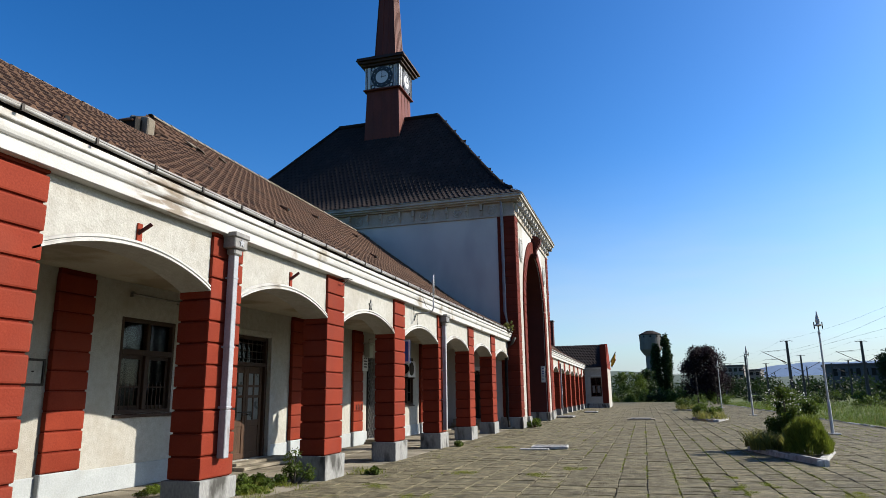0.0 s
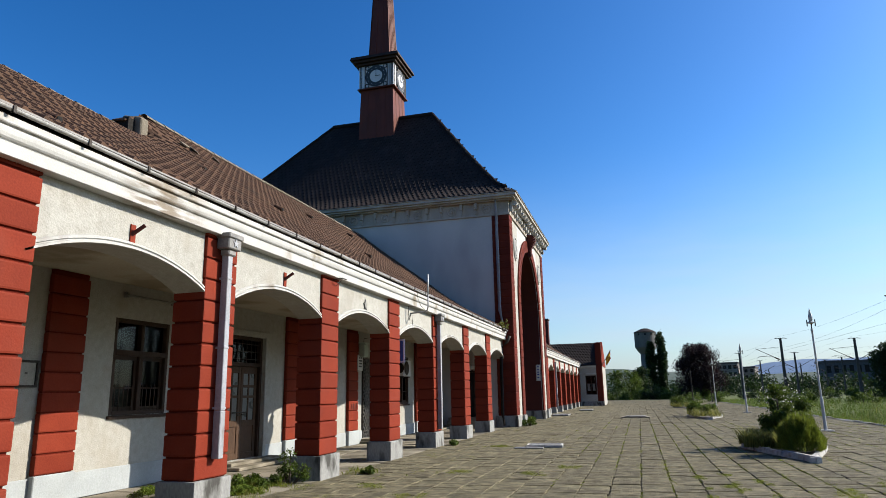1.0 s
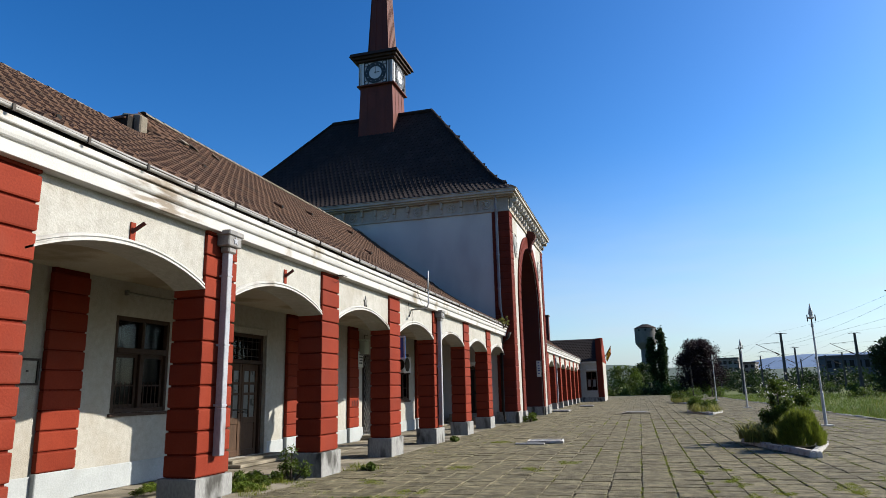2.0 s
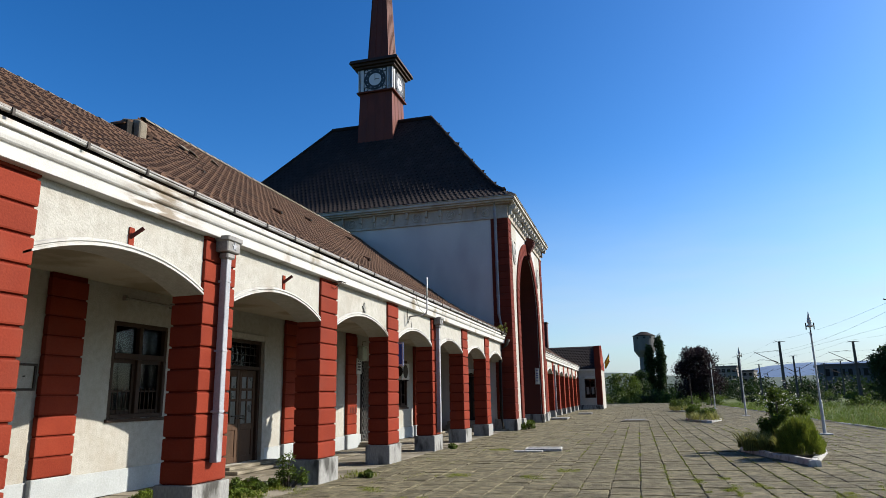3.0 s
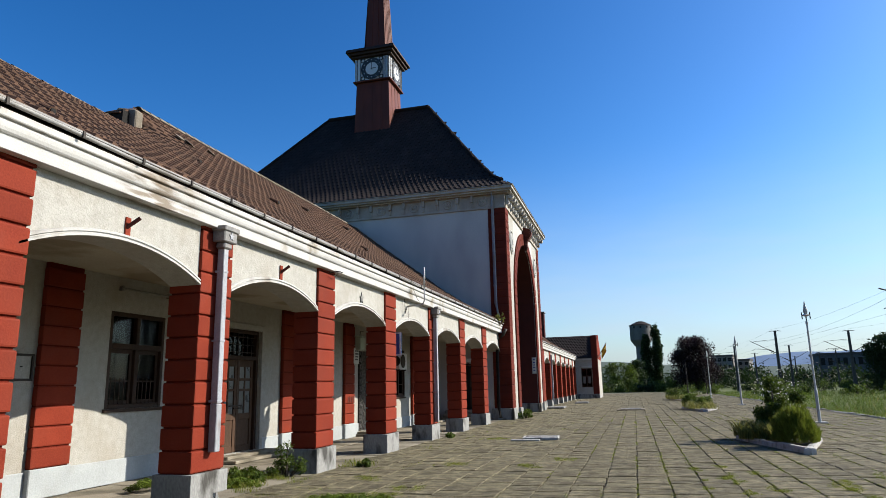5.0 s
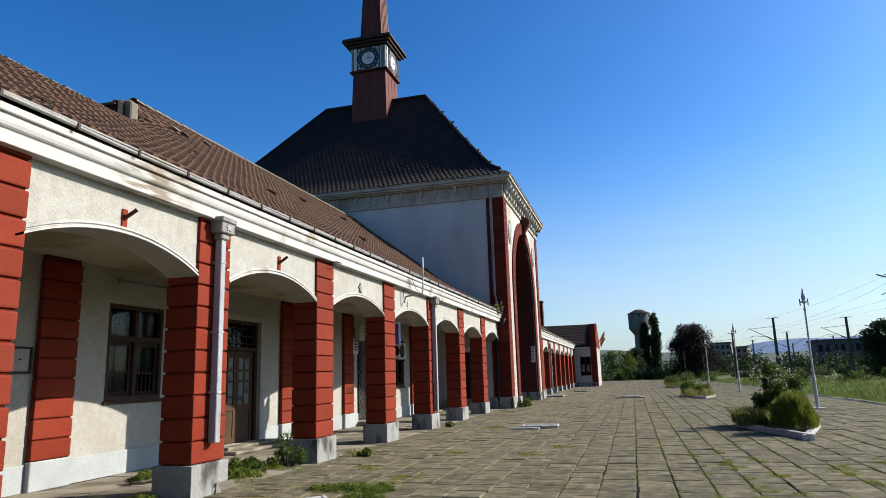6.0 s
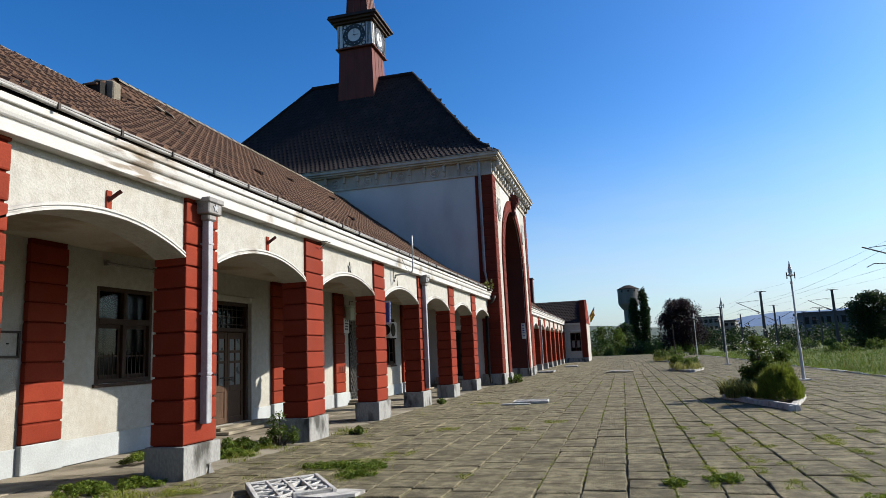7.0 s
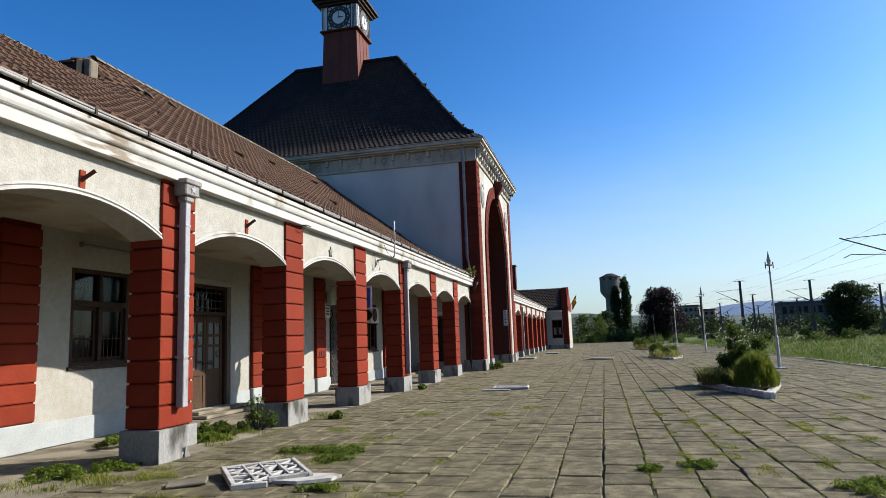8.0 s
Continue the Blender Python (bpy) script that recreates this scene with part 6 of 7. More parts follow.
for k, (py, hh) in enumerate(((31.9, 0.9), (52.0, 1.1))):
    bush("planter_shrub", 9.0, py + 0.5, 1.6, 3.6, hh, M_LEAF, "low straggly shrub in a planter bed", 20 + k, 1500, 0.07, 0.09, "planter shrubs")
    o = blades("planter_grass", [(8.9 + 0.6 * math.cos(j * 2.1), py - 2.4 + 0.4 * j, 0.09, 0.35, 60, 0.4) for j in range(12)], M_DRYGRASS, None, 30 + k)
    tagged(o, "dry grass in a planter bed", "grass", kind="stuff")
bush("wall_weed", 0.75, T0 + 1.3, 0.9, 0.9, 0.55, M_LEAF, "green weed at the foot of the hall", 41, 500, 0.06, 0.0)
bush("gutter_weed", 0.2, T0 - 0.9, 0.35, 1.1, 0.62, M_DRYGRASS, "dry weed growing in the eaves gutter", 42, 260, 0.05, 4.15)
for k, (x, y, w, h) in enumerate(((-0.9, 2.6, 1.0, 0.30), (-0.35, 3.2, 0.5, 0.62), (0.5, 4.75, 0.22, 0.2), (0.25, 11.9, 0.3, 0.22), (-0.75, 12.2, 0.4, 0.45))):
    bush("arcade_weed", x, y, w, w * 0.8, h, M_LEAF, "leafy weed growing between the pillars", 50 + k, int(420 + 900 * w), 0.03, 0.0, "weeds between the pillars")



def weed_mat(x, y, w, d, h, seed, material):
    """A low spreading patch of small-leaved weeds."""
    t = thing("weed_patch", "low spreading patch of small-leaved green weeds", "weeds", (x, y, 0.0), "weed patches by the arcade")
    r = random.Random(seed)
    cl = []
    for _ in range(int(34 * w * d / 0.5) + 10):
        a, q = r.uniform(0, 6.283), r.random() ** 0.7 * r.uniform(0.7, 1.25)
        c = r.uniform(0.025, 0.065)
        edge_h = h * max(0.2, 1 - 0.6 * q) * r.uniform(0.35, 1.0)
        cl.append((q * math.cos(a) * w / 2, q * math.sin(a) * d / 2, max(c * 0.5, edge_h - c * 0.4), c * 1.3, c * 1.3, c * 0.8))
    leaves("foliage", cl, 0.017, int(3600 * w * d / 0.5) + 350, material, t, seed, 0.3)


for k, (x, y, w, d, h) in enumerate(((-0.80, -0.78, 1.0, 0.7, 0.15), (-0.45, -0.28, 0.7, 0.6, 0.13), (-1.70, 1.25, 0.55, 0.6, 0.26), (-0.55, 1.95, 0.8, 0.7, 0.16), (-0.85, 2.9, 0.8, 0.8, 0.22), (2.15, 0.95, 0.9, 0.45, 0.07),
                                     (1.60, 1.00, 0.6, 0.4, 0.06), (2.35, 0.33, 0.6, 0.3, 0.07), (6.70, 0.18, 0.45, 0.35, 0.05), (6.20, -0.06, 0.28, 0.25, 0.05), (8.05, -0.82, 0.55, 0.5, 0.09), (2.85, -1.30, 0.5, 0.25, 0.05))):
    weed_mat(x, y, w, d, h, 500 + k, M_WEED)

rng = random.Random(11)
spots = []
for x, y, rad, n_, h in ((-0.4, 1.9, 0.5, 600, 0.14), (-0.9, 2.4, 0.45, 350, 0.17), (-0.2, 2.6, 0.4, 350, 0.12), (-0.5, -1.2, 0.5, 420, 0.11), (0.1, -0.9, 0.4, 420, 0.11), (0.55, -0.55, 0.3, 220, 0.13),
                          (0.9, 1.5, 0.5, 260, 0.09), (1.4, 0.6, 0.45, 330, 0.10), (1.9, 0.3, 0.5, 420, 0.11), (2.4, 0.4, 0.35, 240, 0.10), (2.0, 1.2, 0.5, 160, 0.07), (1.5, -2.0, 0.5, 500, 0.12), (2.6, -1.9, 0.35, 260, 0.10), (3.4, -1.6, 0.25, 130, 0.1),
                          (0.2, 4.9, 0.35, 200, 0.14), (0.6, 8.6, 0.4, 120, 0.1), (1.3, 7.8, 0.5, 110, 0.08)):
    for q in range(7):
        spots.append((x + rng.uniform(-rad, rad), y + rng.uniform(-rad, rad), 0.0, rad * 0.38, n_ // 7, h * rng.uniform(0.35, 0.8) * (1.0 if x < 0.3 else 0.6)))
# grass along the paving joints, thickest towards the planters
PITCH, ROW, X0 = 0.475, 0.475, -0.025
for c in range(2, 31):
    xj = X0 + c * PITCH
    dens = 0.04 if xj < 5.5 else 0.22
    y = -2.5
    while y < 24:
        if noise.noise((xj * 0.9, y * 0.55, 3.1)) > 0.36 - dens * 0.75:
            spots.append((xj + rng.uniform(-0.03, 0.03), y, 0.0, rng.uniform(0.03, 0.09), rng.randint(8, 20), rng.uniform(0.016, 0.040)))
        y += rng.uniform(0.16, 0.36)
tagged(blades("joint_grass", spots, M_MOSS, None, 5), "green grass tufts growing in the paving joints", "grass", kind="stuff")
spots = [(s[0] + rng.uniform(-0.1, 0.1), s[1] + rng.uniform(-0.1, 0.1), 0.0, s[3] * 1.2, max(3, s[4] // 4), s[5] * 1.15) for s in spots]
tagged(blades("dry_joint_grass", spots, M_DRYGRASS, None, 6), "dry straw-coloured grass in the paving joints", "grass", kind="stuff")

# moss cushions and low weeds on the joints
mats = []
for x, y, r in ((6.67, 4.85, 0.2), (6.68, 3.57, 0.12), (6.66, 2.71, 0.12), (7.12, 5.24, 0.2), (7.13, 4.04, 0.3), (7.18, 3.35, 0.2), (7.15, 2.37, 0.22), (7.17, 1.5, 0.22), (7.13, 0.71, 0.24), (7.59, 4.38, 0.25), (7.6, 2.74, 0.22), (6.67, 0.18, 0.2), (6.58, -0.13, 0.12),
                (6.19, -0.15, 0.11), (6.64, 0.77, 0.16), (7.3, -0.1, 0.2), (7.55, 1.09, 0.2), (8.52, 3.42, 0.3), (8.59, 2.82, 0.28), (8.57, 2.05, 0.25), (9.36, 4.25, 0.25), (10.76, 7.59, 0.5), (8.02, 0.4, 0.25), (8.5, 0.51, 0.2), (8.1, -0.7, 0.26), (9.0, 2.04, 0.25)):
    for q in range(7):
        f = rng.uniform(0.25, 0.6)
        mats.append((x + rng.uniform(-0.5, 0.5) * r, y + rng.uniform(-1.1, 1.1) * r, 0.008, r * f * 0.8, r * f, rng.uniform(0.012, 0.032)))
for x, y, r in ((1.97, 0.78, 0.3), (1.94, 1.23, 0.3), (2.14, 1.47, 0.28), (2.27, 2.1, 0.25), (1.25, 3.11, 0.3), (2.24, 5.21, 0.3), (3.74, 5.09, 0.25), (4.26, 6.32, 0.25), (2.84, -1.18, 0.18), (3.7, -1.39, 0.12), (3.19, -1.28, 0.1), (3.74, 0.31, 0.14),
                (1.85, 11.4, 0.4), (1.5, -1.9, 0.35), (0.5, -0.9, 0.3), (0.1, -0.7, 0.3)):
    for q in range(8):
        f = rng.uniform(0.25, 0.55)
        mats.append((x + rng.uniform(-0.9, 0.9) * r, y + rng.uniform(-0.9, 0.9) * r, 0.01, r * f, r * f * 0.8, rng.uniform(0.015, 0.04)))
for c in range(9, 31):
    y = -2.0
    while y < 26:
        d = noise.noise((c * 0.7, y * 0.4, 8.2))
        if d > (0.12 if c < 13 else -0.05):
            mats.append((X0 + c * PITCH + rng.uniform(-0.012, 0.012), y, 0.002, 0.016 + 0.03 * max(0, d), rng.uniform(0.06, 0.2), 0.010))
        y += rng.uniform(0.12, 0.4)
tagged(leaves("joint_moss", mats, 0.0085, 60000, M_MOSS, None, 61, 0.3), "yellow-green moss cushions along the paving joints", "moss", kind="stuff")

# meadow beyond the platform edge
spots = []
for _ in range(9000):
    u = rng.random()
    y = 6 + 110 * u ** 1.5
    x = EDGE + 0.15 + (rng.random() ** 1.3) * (12 + y * 0.45)
    near = max(0.35, min(1.0, 30 / (y + 8)))
    spots.append((x, y, -0.55, 0.5, 13, rng.uniform(0.22, 0.42) + 0.12 * noise.noise((x * 0.2, y * 0.2, 1))))
tagged(blades("meadow_grass", spots, M_GRASS, None, 8), "tall green meadow grass beside the platform", "grass", kind="stuff")
spots = [(s[0], s[1], -0.55, 0.5, 2, 0.55) for s in spots[::6]]
edge_spots = [(EDGE + rng.uniform(-0.28, 0.12), 4 + 0.16 * k + rng.uniform(-0.1, 0.1), 0.0, rng.uniform(0.05, 0.16), rng.randint(6, 22), rng.uniform(0.06, 0.17)) for k in range(560) if noise.noise((k * 0.07, 5.0, 1.0)) > -0.22]
tagged(blades("edge_grass", edge_spots, M_WEED, None, 14), "uneven grass growing over the platform edge", "grass", kind="stuff")
tagged(blades("meadow_straw", spots, M_DRYGRASS, None, 9), "dry seed stalks in the meadow", "grass", kind="stuff")

# trees and hedges
tree("purple_tree", 14.9, 104, 8.9, 4.0, M_PURPLE, "round dark purple-leaved plum tree", 1.4, 3, 60, 24000, 0.15)
tree("poplar", 8.25, 124, 10.6, 1.5, M_LEAFDARK, "narrow dark columnar poplar", 0.2, 5, 34, 6500, 0.24, 1.7)
tree("poplar", 10.2, 124, 12.3, 1.45, M_LEAFDARK, "narrow dark columnar poplar", 0.2, 6, 36, 6500, 0.24, 1.8)
tree("broad_tree", 40.0, 97, 7.9, 3.9, M_LEAFDARK, "broad dark green tree beyond the tracks", 0.6, 8, 44, 14000, 0.19)
tree("broad_tree", 57.0, 122, 7.6, 4.6, M_LEAFDARK, "broad dark green tree beyond the tracks", 0.6, 9, 40, 11000, 0.2)
tree("broad_tree", 3.2, 112, 5.4, 3.2, M_LEAF, "rounded green tree at the platform end", 0.4, 12, 22, 3600, 0.2)
tree("broad_tree", 6.0, 118, 6.0, 2.8, M_LEAFDARK, "rounded dark tree at the platform end", 0.4, 13, 20, 3000, 0.22)
hr = random.Random(77)
for k in range(11):
    x = -3 + k * 1.75
    bush("hedge_bush", x, 103 + hr.uniform(-1, 3), 3.0, 2.2, hr.uniform(1.9, 3.2), M_LEAF if k % 3 else M_LEAFDARK, "green hedge bush at the platform end", 100 + k, 900, 0.16, -0.5, "hedge at the platform end")
for k in range(34):
    x = 17 + k * 2.6 + hr.uniform(-0.8, 0.8)
    y = 118 + hr.uniform(-8, 14) + (k % 3) * 10
    bush("track_bush", x, y, hr.uniform(3, 5), 3, hr.uniform(1.2, 2.5), M_LEAF if k % 3 else M_LEAFDARK, "wild green bush beside the tracks", 200 + k, 1300, 0.13, -0.5, "wild bushes by the tracks")
for k in range(16):
    bush("track_bush", 38 + k * 3.6 + hr.uniform(-1, 1), 168 + hr.uniform(-10, 14), 5, 3, hr.uniform(1.8, 3.0), M_LEAFDARK, "wild green bush beside the tracks", 400 + k, 600, 0.26, -0.5, "wild bushes by the tracks")
for k in range(9):
    bush("track_bush", 20 + k * 3.4 + hr.uniform(-1, 1), 84 + hr.uniform(-8, 10), hr.uniform(1.8, 3), 2, hr.uniform(1.2, 2.6), M_LEAF, "wild green bush beside the tracks", 300 + k, 500, 0.14, -0.5, "wild bushes by the tracks")
for k, (x, y) in enumerate(((11.2, 70), (14.1, 76), (12.8, 88))):
    bush("platform_bush", x, y, 1.6, 1.6, 2.0, M_LEAF, "young green bush near the platform end", 340 + k, 600, 0.1, -0.3, "bushes near the platform end")
far = []
for k in range(150):
    x = -160 + k * 3.4 + hr.uniform(-2, 2)
    y = 215 + hr.uniform(-25, 40)
    c = hr.uniform(2.2, 4.4)
    far.append((x, y, c * 0.55, c, c, c * hr.uniform(0.7, 1.2)))
for k in range(70):
    c = hr.uniform(1.5, 2.6)
    far.append((26 + k * 1.5 + hr.uniform(-2, 2), 186 + hr.uniform(-10, 14), c * hr.uniform(0.7, 1.3), c, c, c * hr.uniform(0.9, 1.2)))
tagged(leaves("far_woods", far, 0.45, 52000, M_LEAFDARK, None, 15), "distant belt of dark green trees", "woods", kind="stuff")

# ---- overhead line ----


def mast(x, y, arm=3.1, label="dark concrete catenary mast with a bracket arm"):
    m = thing("catenary_mast", label, "mast", (x, y, -0.55), "catenary masts")
    bm = bmesh.new()
    a, b, h = 0.20, 0.12, 8.35
    v = [bm.verts.new((sx * r, sy * r, z)) for r, z in ((a, 0), (b, h)) for sx, sy in ((-1, -1), (1, -1), (1, 1), (-1, 1))]
    for q in ((3, 2, 1, 0), (4, 5, 6, 7), (0, 1, 5, 4), (1, 2, 6, 5), (2, 3, 7, 6), (3, 0, 4, 7)):
        bm.faces.new([v[i] for i in q])
    part("post", bm, M_MAST, m)
    for s_ in (-1, 1):
        part("top_arm", tube(bmesh.new(), [(0, 0, h - 0.10), (s_ * 0.35, 0, h - 0.02), (s_ * 0.75, 0, h - 0.10)], 0.055, 6, 0.03), M_IRON, m)
    part("bracket_tube", tube(bmesh.new(), [(-0.1, 0, 5.4), (-arm, 0, 7.05)], 0.04, 6), M_IRON, m)
    part("bracket_tie", tube(bmesh.new(), [(-0.1, 0, 7.2), (0.35 - arm, 0, 7.0)], 0.022, 5), M_IRON, m)
    part("bracket_insulator", tube(bmesh.new(), [(-0.45, 0, 5.6), (-0.95, 0, 5.87)], 0.085, 8), M_WOOD, m)
    part("registration_arm", tube(bmesh.new(), [(-1.0, 0, 5.9), (0.5 - arm, 0, 6.05), (0.1 - arm, 0, 5.86)], 0.025, 5), M_IRON, m)
    if x == 34.0:
        part("bracket_tube", tube(bmesh.new(), [(0.1, 0, 5.4), (3.1, 0, 7.05)], 0.04, 6), M_IRON, m)
    return m


ROWS = ((24.0, (35.0, 88.0, 126.0, 160, 196)), (34.0, (48.0, 93.2, 129.7, 167, 205)), (49.6, (112.5, 126.5, 160.0, 174.0, 200)))
for x, ys in ROWS:
    for y in ys:
        mast(x, y, 4.4 if y < 40 else 3.1)
for x, ys in ROWS:
    ww = thing("overhead_wires", "thin dark overhead line wires along the track", "wires", (0, 0, 0), "overhead wires")
    ends = [-15, *ys]
    for off, z, sag in ((-2.95, 5.32, 0.0), (-2.9, 6.48, 0.75), (-0.5, 7.95, 0.5)):
        pts = []
        for a, b in zip(ends, ends[1:]):
            for k in range(8):
                t = k / 8
                pts.append((x + off, a + (b - a) * t, z - sag * 4 * t * (1 - t) * (b - a) / 45))
        pts.append((x + off, ends[-1], z))
        part("wire", tube(bmesh.new(), pts, 0.0065, 4), M_IRON, ww)

# ---- distance ----
wt = thing("water_tower", "grey concrete water tower with a wide drum", "water tower", (9.2, 243, -0.5))
part("shaft", lathe(bmesh.new(), ((2.3, 0), (2.1, 8), (2.05, 14.6)), n=20), M_WT, wt)
part("tank", lathe(bmesh.new(), ((2.05, 14.6), (2.5, 15.0), (3.6, 16.6), (3.78, 17.0), (3.78, 22.0), (3.85, 22.05)), n=28), M_WT, wt, "grey stained concrete drum")
part("roof", lathe(bmesh.new(), ((4.0, 22.1), (3.9, 22.3), (1.2, 23.6), (0.3, 23.7)), n=28), M_TILESHADE, wt, "low dark cone roof")
for k in range(10):
    a = 2 * math.pi * k / 10
    part("tank_window", boxes((-0.3, 0.3, -0.05, 0.05, 0, 0.6)), M_DARK, wt).matrix_local = Matrix.Rotation(a, 4, "Z") @ Matrix.Translation((0, -3.79, 21.1))


def far_block(x, y, w, d, h, floors, bays, label, rz=0.0, wall=None):
    b = thing("far_building", label, "building", (x, y, -0.5), "distant buildings")
    b.rotation_euler = (0, 0, rz)
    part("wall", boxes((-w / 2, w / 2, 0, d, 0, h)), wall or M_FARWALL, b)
    part("roof", boxes((-w / 2 - 0.4, w / 2 + 0.4, -0.4, d + 0.4, h, h + 0.8)), M_FARROOF, b)
    for f in range(floors):
        for k in range(bays):
            xx = -w / 2 + w * (k + 0.5) / bays
            z = h * (f + 0.3) / floors
            part("window", boxes((xx - 0.7, xx + 0.7, -0.06, 0.02, z, z + h / floors * 0.5)), M_DARK, b)


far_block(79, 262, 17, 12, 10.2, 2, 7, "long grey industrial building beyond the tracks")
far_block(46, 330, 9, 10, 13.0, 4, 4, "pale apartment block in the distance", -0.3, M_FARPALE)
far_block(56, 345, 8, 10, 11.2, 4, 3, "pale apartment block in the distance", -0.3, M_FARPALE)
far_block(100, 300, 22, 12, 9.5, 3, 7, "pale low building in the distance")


def ridge(name, y, x0, x1, height, material, label, seed, depth):
    n_ = 90
    verts, faces = [], []
    for i in range(n_ + 1):
        x = x0 + (x1 - x0) * i / n_
        h = height(x) + 0.08 * height(x) * noise.noise((x * 0.006 + seed, seed, 0)) + 0.03 * height(x) * noise.noise((x * 0.03, seed, 2))
        verts += [(x, y, -5), (x, y + depth * 0.45, h * 0.65), (x, y + depth, h)]
    for i in range(n_):
        for k in range(2):
            faces.append((3 * i + k, 3 * i + 3 + k, 3 * i + 4 + k, 3 * i + 1 + k))
    tagged(pymesh(name, verts, faces, material, None, "", True), label, "hill", kind="structure")


ridge("backdrop_mountains", 3300, -1500, 3200, lambda x: 62 + 92 / (1 + math.exp(-(x - 560) / 110)), M_HAZEHILL, "mountain ridge coloured blue for distance haze", 2.0, 900)
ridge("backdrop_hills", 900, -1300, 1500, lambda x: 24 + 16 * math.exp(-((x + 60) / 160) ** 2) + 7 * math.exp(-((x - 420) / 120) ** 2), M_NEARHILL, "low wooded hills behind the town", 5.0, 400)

# flags on the far pavilion
for k, (y, cl) in enumerate(((PY + 0.9, M_YELLOW), (PY + 1.6, M_REDCLOTH))):
    f = thing("flag", "faded flag hanging from a slanted staff", "flag", (PX + 0.05, y, 4.1), "flags on the pavilion")
    part("staff", tube(bmesh.new(), [(0, 0, 0), (0.9, 0, 1.5)], 0.02, 6), M_GALV, f)
    for j, mm in enumerate((M_BLUECLOTH, M_YELLOW, M_REDCLOTH) if k else (M_YELLOW, M_YELLOW, M_YELLOW)):
        bm = bmesh.new()
        rows = []
        for i in range(9):
            t = i / 8
            row = []
            for q in (0, 1):
                s = 0.45 + 0.17 * (j + q)
                row.append(bm.verts.new((0.9 * s + 0.05 * math.sin(t * 7) * t, 0.10 * math.sin(t * 9 + j), 1.5 * s - t * 0.75)))
            rows.append(row)
        for a, b in zip(rows, rows[1:]):
            bm.faces.new((a[0], a[1], b[1], b[0]))
        r = bmesh.ops.extrude_face_region(bm, geom=list(bm.faces))
        bmesh.ops.translate(bm, vec=(0.004, 0.006, 0), verts=[v for v in r["geom"] if isinstance(v, bmesh.types.BMVert)])
        part("cloth", bm, mm, f)

# ---- paving ----
rng = random.Random(21)
GAP = 0.012


def slab_shape(w, d, h, r):
    """Worn slab: chamfered top with uneven corners; 8 + 8 + 8 points."""
    j = [r.uniform(-0.010, 0.010) for _ in range(8)]
    top = [r.uniform(-0.004, 0.004) for _ in range(4)]
    c = ((0, 0), (w, 0), (w, d), (0, d))
    e = 0.013
    s = ((1, 1), (-1, 1), (-1, -1), (1, -1))
    v = [(x + j[2 * i] * 0.6, y + j[2 * i + 1] * 0.6, -h) for i, (x, y) in enumerate(c)]
    v += [(x + j[2 * i], y + j[2 * i + 1], -0.010 + top[i]) for i, (x, y) in enumerate(c)]
    v += [(x + j[2 * i] + e * s[i][0], y + j[2 * i + 1] + e * s[i][1], top[i]) for i, (x, y) in enumerate(c)]
    f = []
    for a in (0, 4):
        f += [(a + k, a + (k + 1) % 4, a + 4 + (k + 1) % 4, a + 4 + k) for k in range(4)]
    f.append((8, 9, 10, 11))
    return v, f


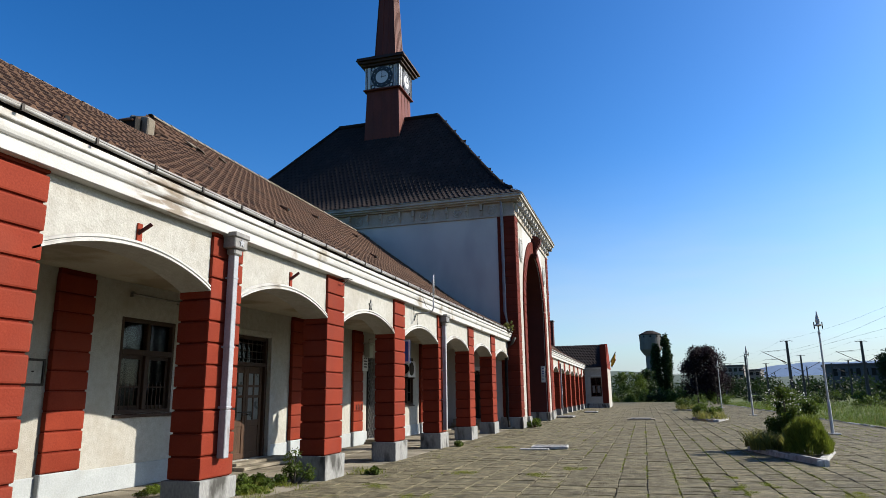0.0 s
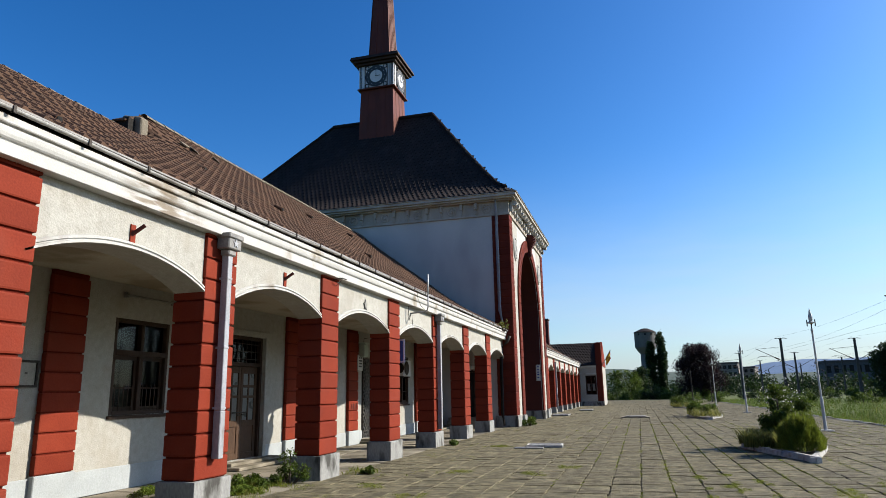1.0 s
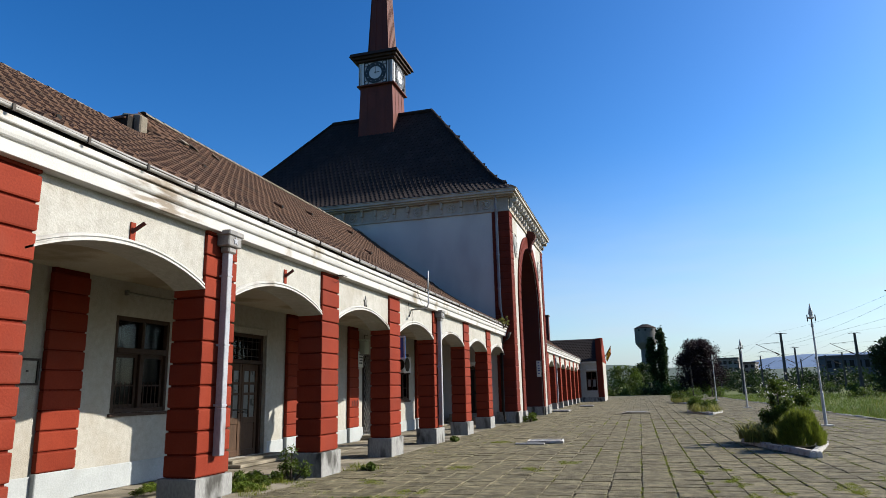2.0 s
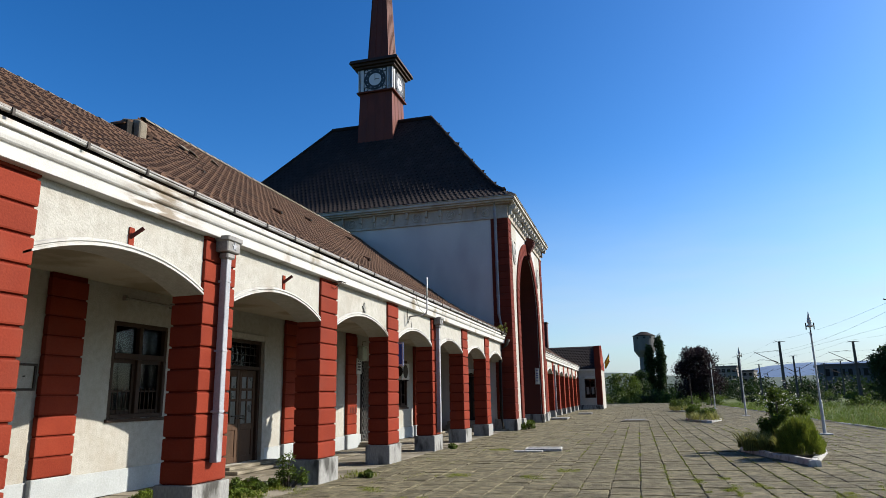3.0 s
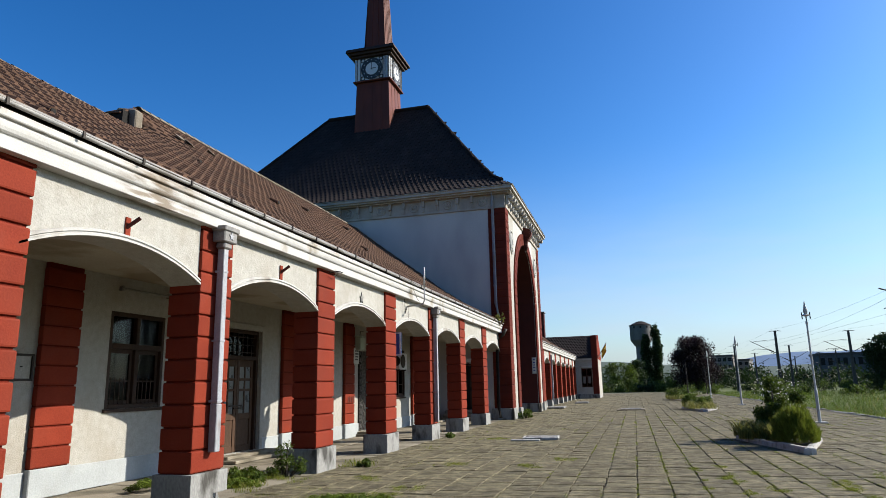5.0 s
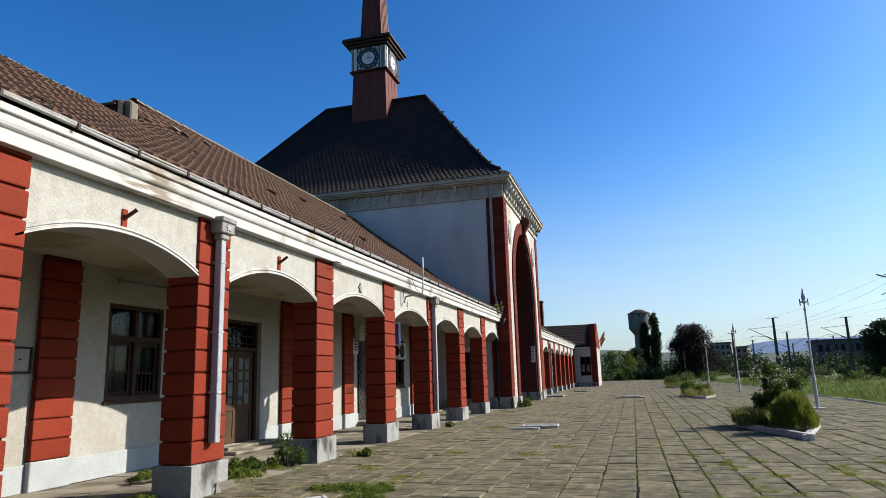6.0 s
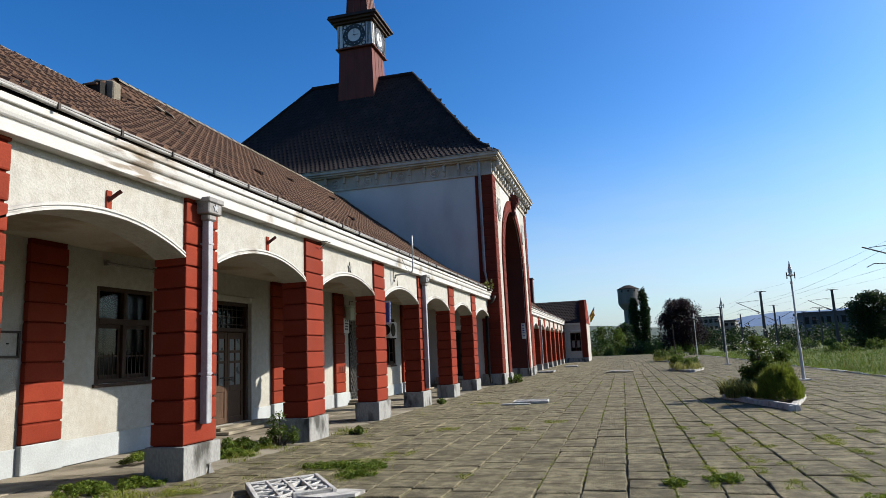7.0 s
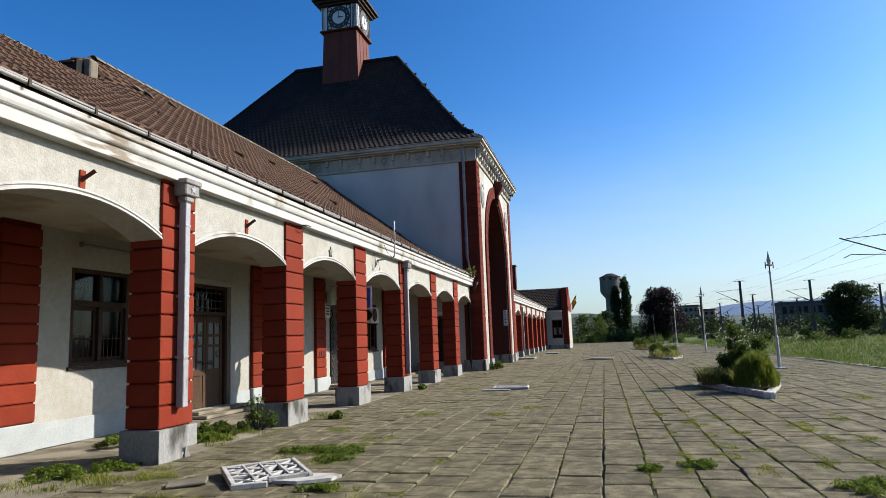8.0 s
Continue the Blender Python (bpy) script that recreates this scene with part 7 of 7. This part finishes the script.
pav_ob = tagged(new("pavement"), "uneven weathered square concrete platform paving", "paving", kind="structure")
meshes = []
for k in range(10):
    v, f = slab_shape(PITCH - GAP, ROW - GAP, 0.07, rng)
    me = bpy.data.meshes.new("slab")
    me.from_pydata(v, [], f)
    me.materials.append(M_SLAB)
    meshes.append(me)
NEAR = (4, 22, -2.2, 5.8)     # columns and stretch laid slab by slab
verts, faces = [], []
for c in range(30):
    x = X0 + c * PITCH
    y = -30.0 + rng.uniform(0, 0.05) + (0.02 * c)
    while y < FAR_END:
        d = ROW * (1.0 if rng.random() < 0.86 else rng.uniform(0.6, 1.0))
        z = rng.uniform(-0.006, 0.004) + 0.008 * noise.noise((x * 0.6, y * 0.6, 4.0))
        if NEAR[0] <= c < NEAR[1] and NEAR[2] <= y < NEAR[3]:
            ob = share("slab", meshes[rng.randrange(10)], (x + GAP / 2 + rng.uniform(-0.008, 0.008), y + GAP / 2, z), pav_ob)
            ob.scale = (0.995, d / ROW * 0.985, 1)
            ob.rotation_euler = (radians(rng.uniform(-0.5, 0.5)), radians(rng.uniform(-0.5, 0.5)), radians(rng.uniform(-0.6, 0.6)))
        else:
            v, f = slab_shape(PITCH - GAP, d - GAP, 0.07, rng)
            b = len(verts)
            tx, ty = radians(rng.uniform(-0.5, 0.5)), radians(rng.uniform(-0.5, 0.5))
            jx = rng.uniform(-0.008, 0.008)
            verts += [(x + GAP / 2 + jx + p[0], y + GAP / 2 + p[1], z + p[2] + p[1] * tx - p[0] * ty) for p in v]
            faces += [tuple(b + i for i in q) for q in f]
        y += d
so = pymesh("slabs", verts, faces, M_SLABFAR, pav_ob)
so["kind"] = "stuff"

floor = tagged(new("floor"), "cracked pale concrete slabs of the arcade floor", "floor", kind="structure")
verts, faces = [], []
for y0f, y1f in ((-15.0, T0), (T0, T1), (T1, PY)):
    x = BACK
    for w in (1.12, 1.0, 0.9):
        y = y0f
        while y < y1f - 0.05:
            d = min(rng.uniform(1.0, 1.6), y1f - y)
            if d > 0.1 and (-2.5 < y < 14):
                v, f = slab_shape(w - 0.02, d - 0.02, 0.08, rng)
                me = bpy.data.meshes.new("floor_slab")
                me.from_pydata(v, [], f)
                me.materials.append(M_FLOOR)
                ob = share("floor_slab", me, (x + 0.01, y + 0.01, rng.uniform(-0.012, 0.004)), floor)
                ob.rotation_euler = (radians(rng.uniform(-0.35, 0.35)), radians(rng.uniform(-0.35, 0.35)), radians(rng.uniform(-0.5, 0.5)))
            elif d > 0.1:
                v, f = slab_shape(w - 0.02, d - 0.02, 0.08, rng)
                b = len(verts)
                verts += [(x + 0.01 + p[0], y + 0.01 + p[1], p[2] - 0.004) for p in v]
                faces += [tuple(b + i for i in q) for q in f]
            y += d
        x += w
so = pymesh("floor_slabs", verts, faces, M_FLOOR, floor)
so["kind"] = "stuff"
